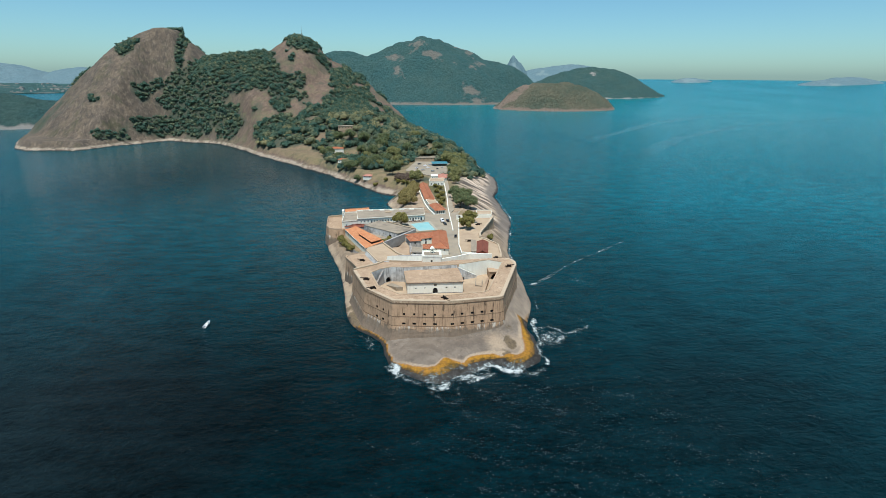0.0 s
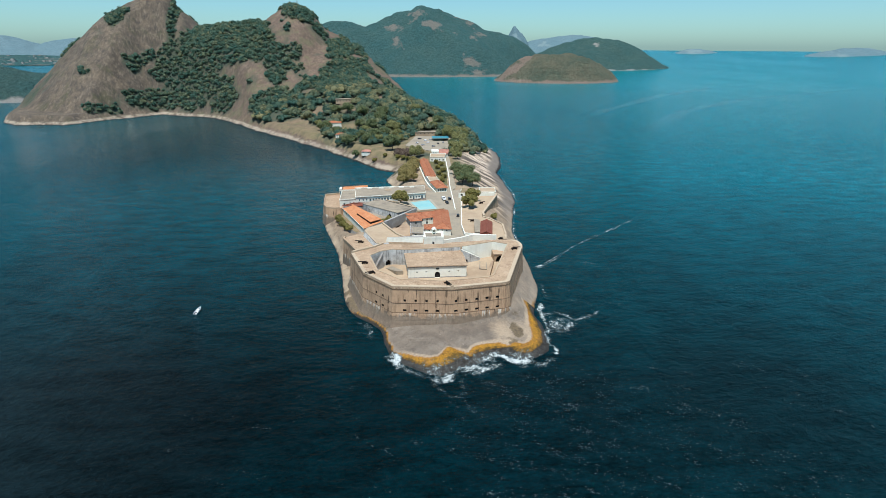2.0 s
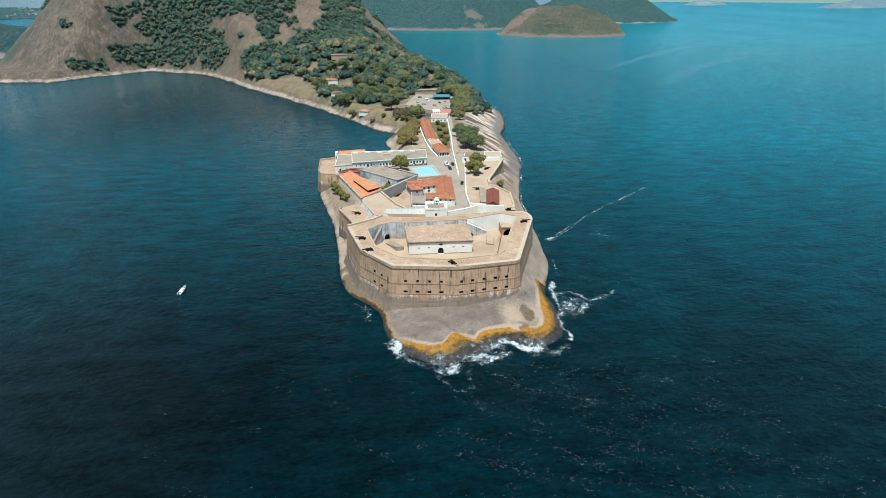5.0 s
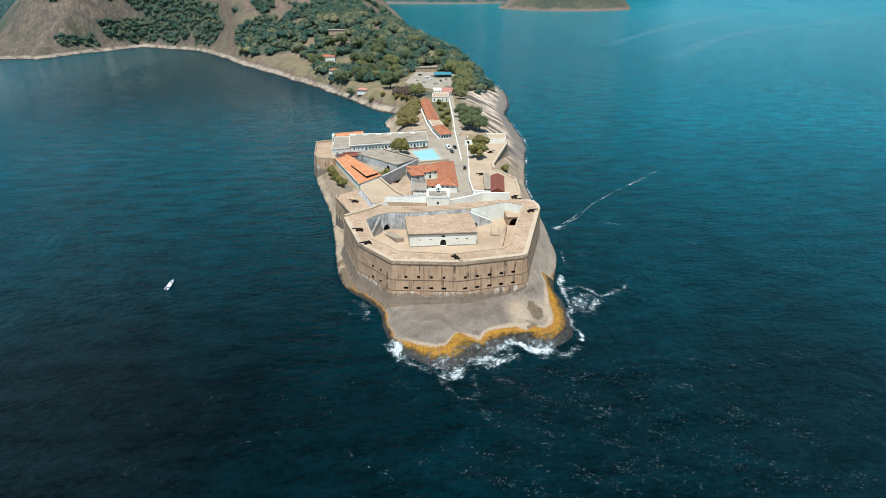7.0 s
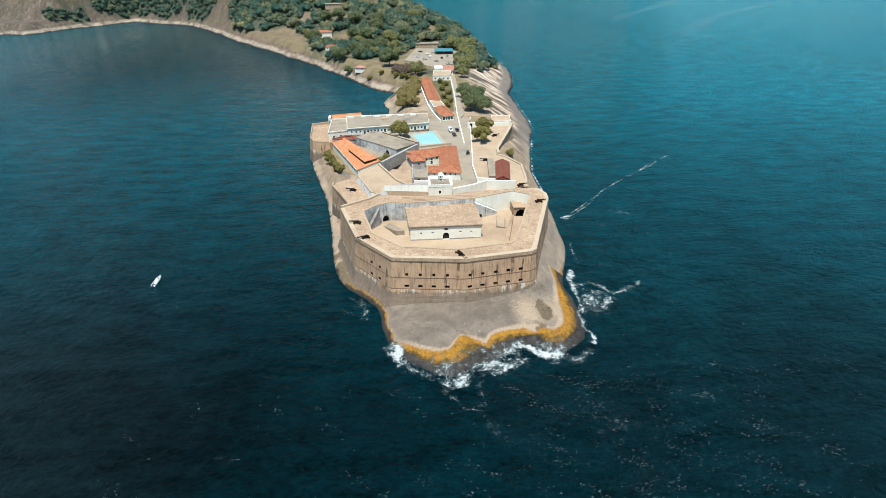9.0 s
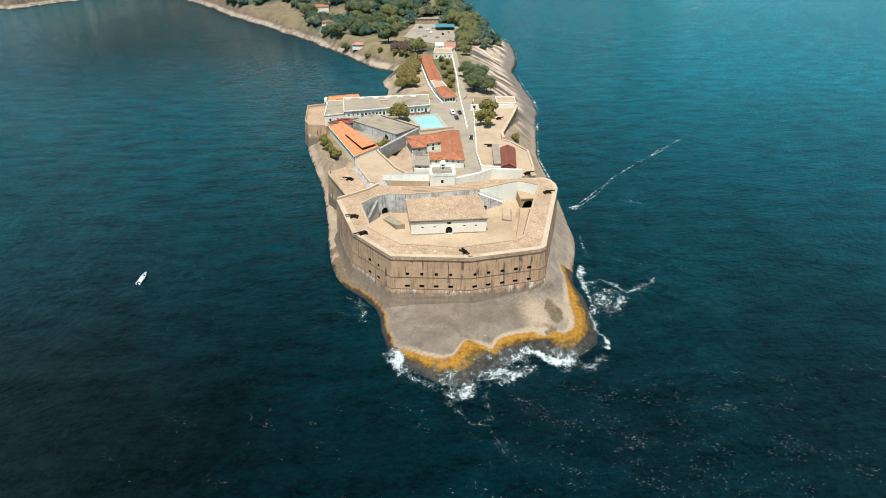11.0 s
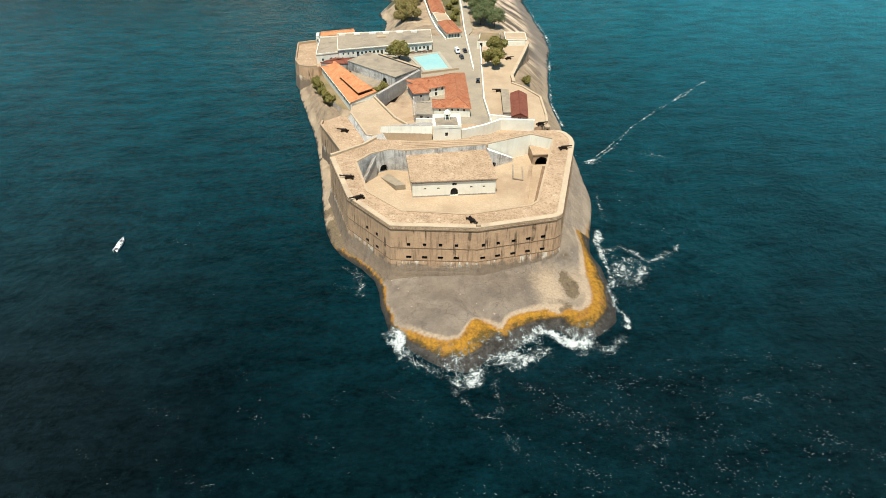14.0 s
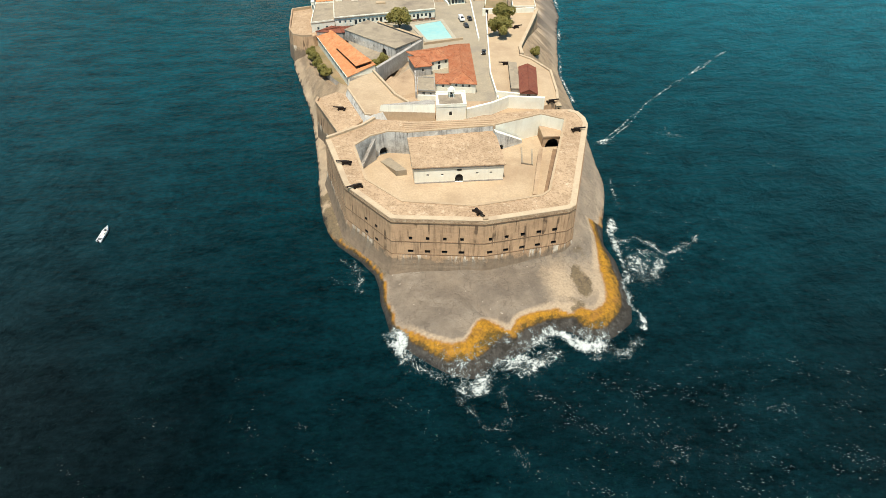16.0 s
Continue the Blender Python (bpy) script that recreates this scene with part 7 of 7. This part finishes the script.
# ---- guns on their carriages ----
def make_cannon():
    gun = tagged(new("cannon"), "black iron cannon on a low carriage on the ramparts", "cannon", "guns of the fort")
    bm = bmesh.new()
    bmesh.ops.create_cone(bm, cap_ends=True, segments=14, radius1=0.34, radius2=0.2, depth=3.6, matrix=pose(0.7, 0, 1.0, 0, 90, 0))
    bmesh.ops.create_cone(bm, cap_ends=True, segments=14, radius1=0.27, radius2=0.27, depth=0.25, matrix=pose(2.45, 0, 1.0, 0, 90, 0))
    bmesh.ops.create_cone(bm, cap_ends=True, segments=14, radius1=0.4, radius2=0.4, depth=0.2, matrix=pose(-0.9, 0, 1.0, 0, 90, 0))
    bmesh.ops.create_uvsphere(bm, u_segments=10, v_segments=6, radius=0.2, matrix=pose(-1.2, 0, 1.0))
    part("barrel", bm, IRON, gun)
    for s in (-0.42, 0.42):
        bm = bmesh.new()
        vs = [bm.verts.new((x, s + w, z)) for w in (-0.08, 0.08) for x, z in ((-1.9, 0.25), (0.9, 0.3), (0.75, 1.05), (0.1, 1.05), (-0.6, 0.75), (-1.9, 0.5))]
        bm.faces.new(vs[:6])
        bm.faces.new(vs[6:][::-1])
        for k in range(6):
            bm.faces.new((vs[k], vs[(k + 1) % 6], vs[6 + (k + 1) % 6], vs[6 + k]))
        part("cheek", bm, IRON, gun)
    for x in (-1.5, 0.55):
        bm = bmesh.new()
        box(bm, x - 0.1, x + 0.1, -0.75, 0.75, 0.22, 0.42)
        part("axle", bm, IRON, gun)
        for s in (-0.72, 0.72):
            bm = bmesh.new()
            bmesh.ops.create_cone(bm, cap_ends=True, segments=16, radius1=0.34, radius2=0.34, depth=0.14, matrix=pose(x, s, 0.34, 90, 0, 0))
            part("wheel", bm, IRON, gun)
    return gun


cannon = make_cannon()
cannon.matrix_basis = pose(-15.0, 0.6, TOP, 0, 0, 172)
for x, y, z, turn in ((-11.5, -11.2, TOP, 200), (20.3, -25.0, TOP, -62), (56.6, 13.6, TOP, 8), (44.2, 74.0, 14.4, 170), (55.8, 112.0, 14.4, 20), (55.6, 41.5, 14.4, 12), (-19.2, 41.5, 14.6, 165)):
    copy_thing(cannon, pose(x, y, z, 0, 0, turn))

# sentry box at the rounded corner
sentry = tagged(empty("sentry_box", 55.6, 33.2, PLAZA), "small worn stone sentry box at the wall corner", "sentry box")
bm = bmesh.new()
panel(bm, (-0.9, -0.9, 0), (0.9, -0.9, 0), (-0.9, -0.9, 4.6), (0.9, -0.9, 4.6), [(0.5, 1.3, 2.2, 3.6, 0.3)], 0.3)
for a, b in (((0.9, -0.9), (0.9, 0.9)), ((0.9, 0.9), (-0.9, 0.9)), ((-0.9, 0.9), (-0.9, -0.9))):
    panel(bm, (*a, 0), (*b, 0), (*a, 4.6), (*b, 4.6))
part("wall", bm, [SAND, DARK], sentry)
bm = bmesh.new()
bmesh.ops.create_cone(bm, cap_ends=True, segments=4, radius1=1.5, radius2=0.1, depth=1.0, matrix=pose(0, 0, 5.1, 0, 0, 45))
part("roof", bm, PALE_SAND, sentry)
# stone merlon at the battery's salient
bm = bmesh.new()
box(bm, 21.2, 22.5, -28.0, -26.6, TOP - 0.1, TOP + 0.8, bevel=0.12)
tagged(part("merlon", bm, PALE_SAND), "pale stone block at the corner of the parapet", "stone block")


# ---- vehicles ----
def make_car(paint, label, long=4.2, high=1.45, van=False):
    car = tagged(new("van" if van else "car"), label, "van" if van else "car")
    prof = [(-0.5, 0.30), (-0.5, 0.62), (-0.47, 0.70), (-0.40, 0.96), (0.26, 1.0), (0.40, 0.70), (0.5, 0.62), (0.5, 0.30)] if van else [(-0.5, 0.3), (-0.5, 0.66), (-0.42, 0.70), (-0.28, 1.0), (0.12, 1.0), (0.27, 0.68), (0.48, 0.6), (0.5, 0.3)]
    bm = bmesh.new()
    w = 0.88 if not van else 0.98
    rows = []
    for s in (-1, 1):
        rows.append([bm.verts.new((x * long, s * w * (0.84 if z > 0.8 else 1.0), z * high)) for x, z in prof])
    bm.faces.new(rows[0])
    bm.faces.new(rows[1][::-1])
    for k in range(8):
        bm.faces.new((rows[0][k], rows[0][(k + 1) % 8], rows[1][(k + 1) % 8], rows[1][k]))
    bmesh.ops.bevel(bm, geom=list(bm.edges), offset=0.06, segments=2, affect="EDGES")
    part("body", bm, paint, car)
    for nm, x0, x1 in (("windscreen", prof[4], prof[5]), ("rear_window", prof[2], prof[3])):
        bm = bmesh.new()
        ps = []
        for (x, z), k in ((x0, 0.12), (x1, 0.12)):
            for s in (-1, 1):
                ps.append((x * long + (0.03 if nm == "windscreen" else -0.03), s * w * 0.72, z * high + 0.02))
        bm.faces.new([bm.verts.new(p) for p in (ps[0], ps[1], ps[3], ps[2])])
        bmesh.ops.solidify(bm, geom=list(bm.faces), thickness=0.03)
        part(nm, bm, GLASS, car)
    for s in (-1, 1):
        bm = bmesh.new()
        zlo, zhi = 0.7 * high, 0.93 * high
        y = s * w * 0.93
        vs = [bm.verts.new(p) for p in ((-0.36 * long, y, zlo), (0.28 * long, y, zlo), (0.14 * long, y * 0.93, zhi), (-0.27 * long, y * 0.93, zhi))]
        bm.faces.new(vs)
        bmesh.ops.solidify(bm, geom=list(bm.faces), thickness=0.04)
        part("side_window", bm, GLASS, car)
        for x in (-0.31, 0.31):
            bm = bmesh.new()
            bmesh.ops.create_cone(bm, cap_ends=True, segments=16, radius1=0.33, radius2=0.33, depth=0.22, matrix=pose(x * long, s * (w - 0.08), 0.33, 90, 0, 0))
            wheel = part("wheel", bm, RUBBER, car)
            bm = bmesh.new()
            bmesh.ops.create_cone(bm, cap_ends=True, segments=12, radius1=0.19, radius2=0.19, depth=0.03, matrix=pose(x * long, s * (w + 0.04), 0.33, 90, 0, 0))
            part("rim", bm, CAR_SILVER, wheel)
    return car


van = make_car(CAR_WHITE, "white minibus parked beside the street house", 5.4, 2.3, True)
van.matrix_basis = pose(32.2, 126.0, PLAZA, 0, 0, -82)
dark_car = make_car(CAR_DARK, "dark car parked in front of the minibus")
dark_car.matrix_basis = pose(33.6, 118.0, PLAZA, 0, 0, -82)
tagged(copy_thing(dark_car, pose(36.2, 126.4, PLAZA, 0, 0, -84)), "dark car parked beside the white minibus")
tagged(copy_thing(dark_car, pose(37.6, 88.0, PLAZA, 0, 0, 82)), "dark car parked against the road wall")
silver_car = make_car(CAR_SILVER, "silver car parked in the gravel car park")
silver_car.matrix_basis = pose(40, 330, 13.96, 0, 0, 40)
white_car = make_car(CAR_WHITE, "white car parked in the gravel car park")
white_car.matrix_basis = pose(36, 352, 13.96, 0, 0, 20)
for k, (x, y, turn) in enumerate(((30, 338, 15), (34, 366, 10), (46, 345, 95), (40, 372, 5), (24, 350, 60), (28, 378, 20), (52, 352, 90))):
    tagged(copy_thing((silver_car, white_car, dark_car)[k % 3], pose(x, y, 13.96, 0, 0, turn)), ("silver", "white", "dark")[k % 3] + " car parked in the gravel car park", group="parked cars")


# ---- the motor boat ----
def make_boat():
    boat = tagged(new("motor_boat"), "small white open motor boat drifting on the sea", "boat")
    bm = bmesh.new()
    n, rows = 11, []
    for i in range(n):
        s = i / (n - 1)
        half = 1.15 * (1 - max(0, (s - 0.45) / 0.55) ** 2.2)
        keel, rail = -0.25 + 0.35 * max(0, s - 0.7) * 3, 0.72 + 0.45 * s ** 2
        x = -3.2 + 6.6 * s
        rows.append([bm.verts.new(p) for p in ((x, -half, rail), (x, -half * 0.85, 0.15), (x, 0, keel), (x, half * 0.85, 0.15), (x, half, rail), (x, half * 0.82, rail), (x, half * 0.72, 0.28), (x, -half * 0.72, 0.28), (x, -half * 0.82, rail))])
    for a, b in zip(rows, rows[1:]):
        for k in range(9):
            bm.faces.new((a[k], a[(k + 1) % 9], b[(k + 1) % 9], b[k]))
    bm.faces.new(rows[0])
    bmesh.ops.remove_doubles(bm, verts=list(bm.verts), dist=0.02)
    part("hull", bm, CAR_WHITE, boat)
    bm = bmesh.new()
    box(bm, -0.6, 0.9, -0.7, 0.7, 0.28, 1.0, bevel=0.08)
    part("console", bm, WHITE, boat)
    bm = bmesh.new()
    box(bm, -3.75, -3.25, -0.22, 0.22, 0.2, 1.15, bevel=0.08)
    part("outboard_motor", bm, CAR_DARK, boat, "dark outboard motor")
    for x in (-2.2, 1.8):
        bm = bmesh.new()
        box(bm, x - 0.25, x + 0.25, -0.75, 0.75, 0.5, 0.62, bevel=0.03)
        part("bench", bm, CAR_DARK, boat)
    return boat


make_boat().matrix_basis = pose(-88.7, -3.0, 0.05, 0, 0, 86) @ Matrix.Diagonal((1.0, 0.72, 1, 1))

# ---- wooden benches before the barracks ----
WOOD = plain("weathered_brown_wood", (0.24, 0.12, 0.07), (0.17, 0.085, 0.05), 1.5, fine=6.0)
bench = tagged(new("wooden_bench"), "brown wooden bench standing outside the barracks doors", "bench", "benches by the barracks")
for y in (-0.26, 0.0, 0.26):
    bm = bmesh.new()
    box(bm, -0.95, 0.95, y - 0.11, y + 0.11, 0.42, 0.48, bevel=0.015)
    part("seat_slat", bm, WOOD, bench)
for z in (0.62, 0.82):
    bm = bmesh.new()
    box(bm, -0.95, 0.95, 0.36, 0.41, z, z + 0.14, bevel=0.015)
    part("back_slat", bm, WOOD, bench)
for x in (-0.8, 0.8):
    bm = bmesh.new()
    box(bm, x - 0.05, x + 0.05, -0.34, 0.34, 0.0, 0.42)
    box(bm, x - 0.05, x + 0.05, 0.30, 0.37, 0.42, 0.98)
    part("leg", bm, IRON, bench)
bench.matrix_basis = pose(4.5, 125.3, PLAZA, 0, 0, 10)
for k in range(1, 6):
    copy_thing(bench, pose(4.5 + 2.9 * k, 125.3 + 0.5 * k, PLAZA, 0, 0, 10))
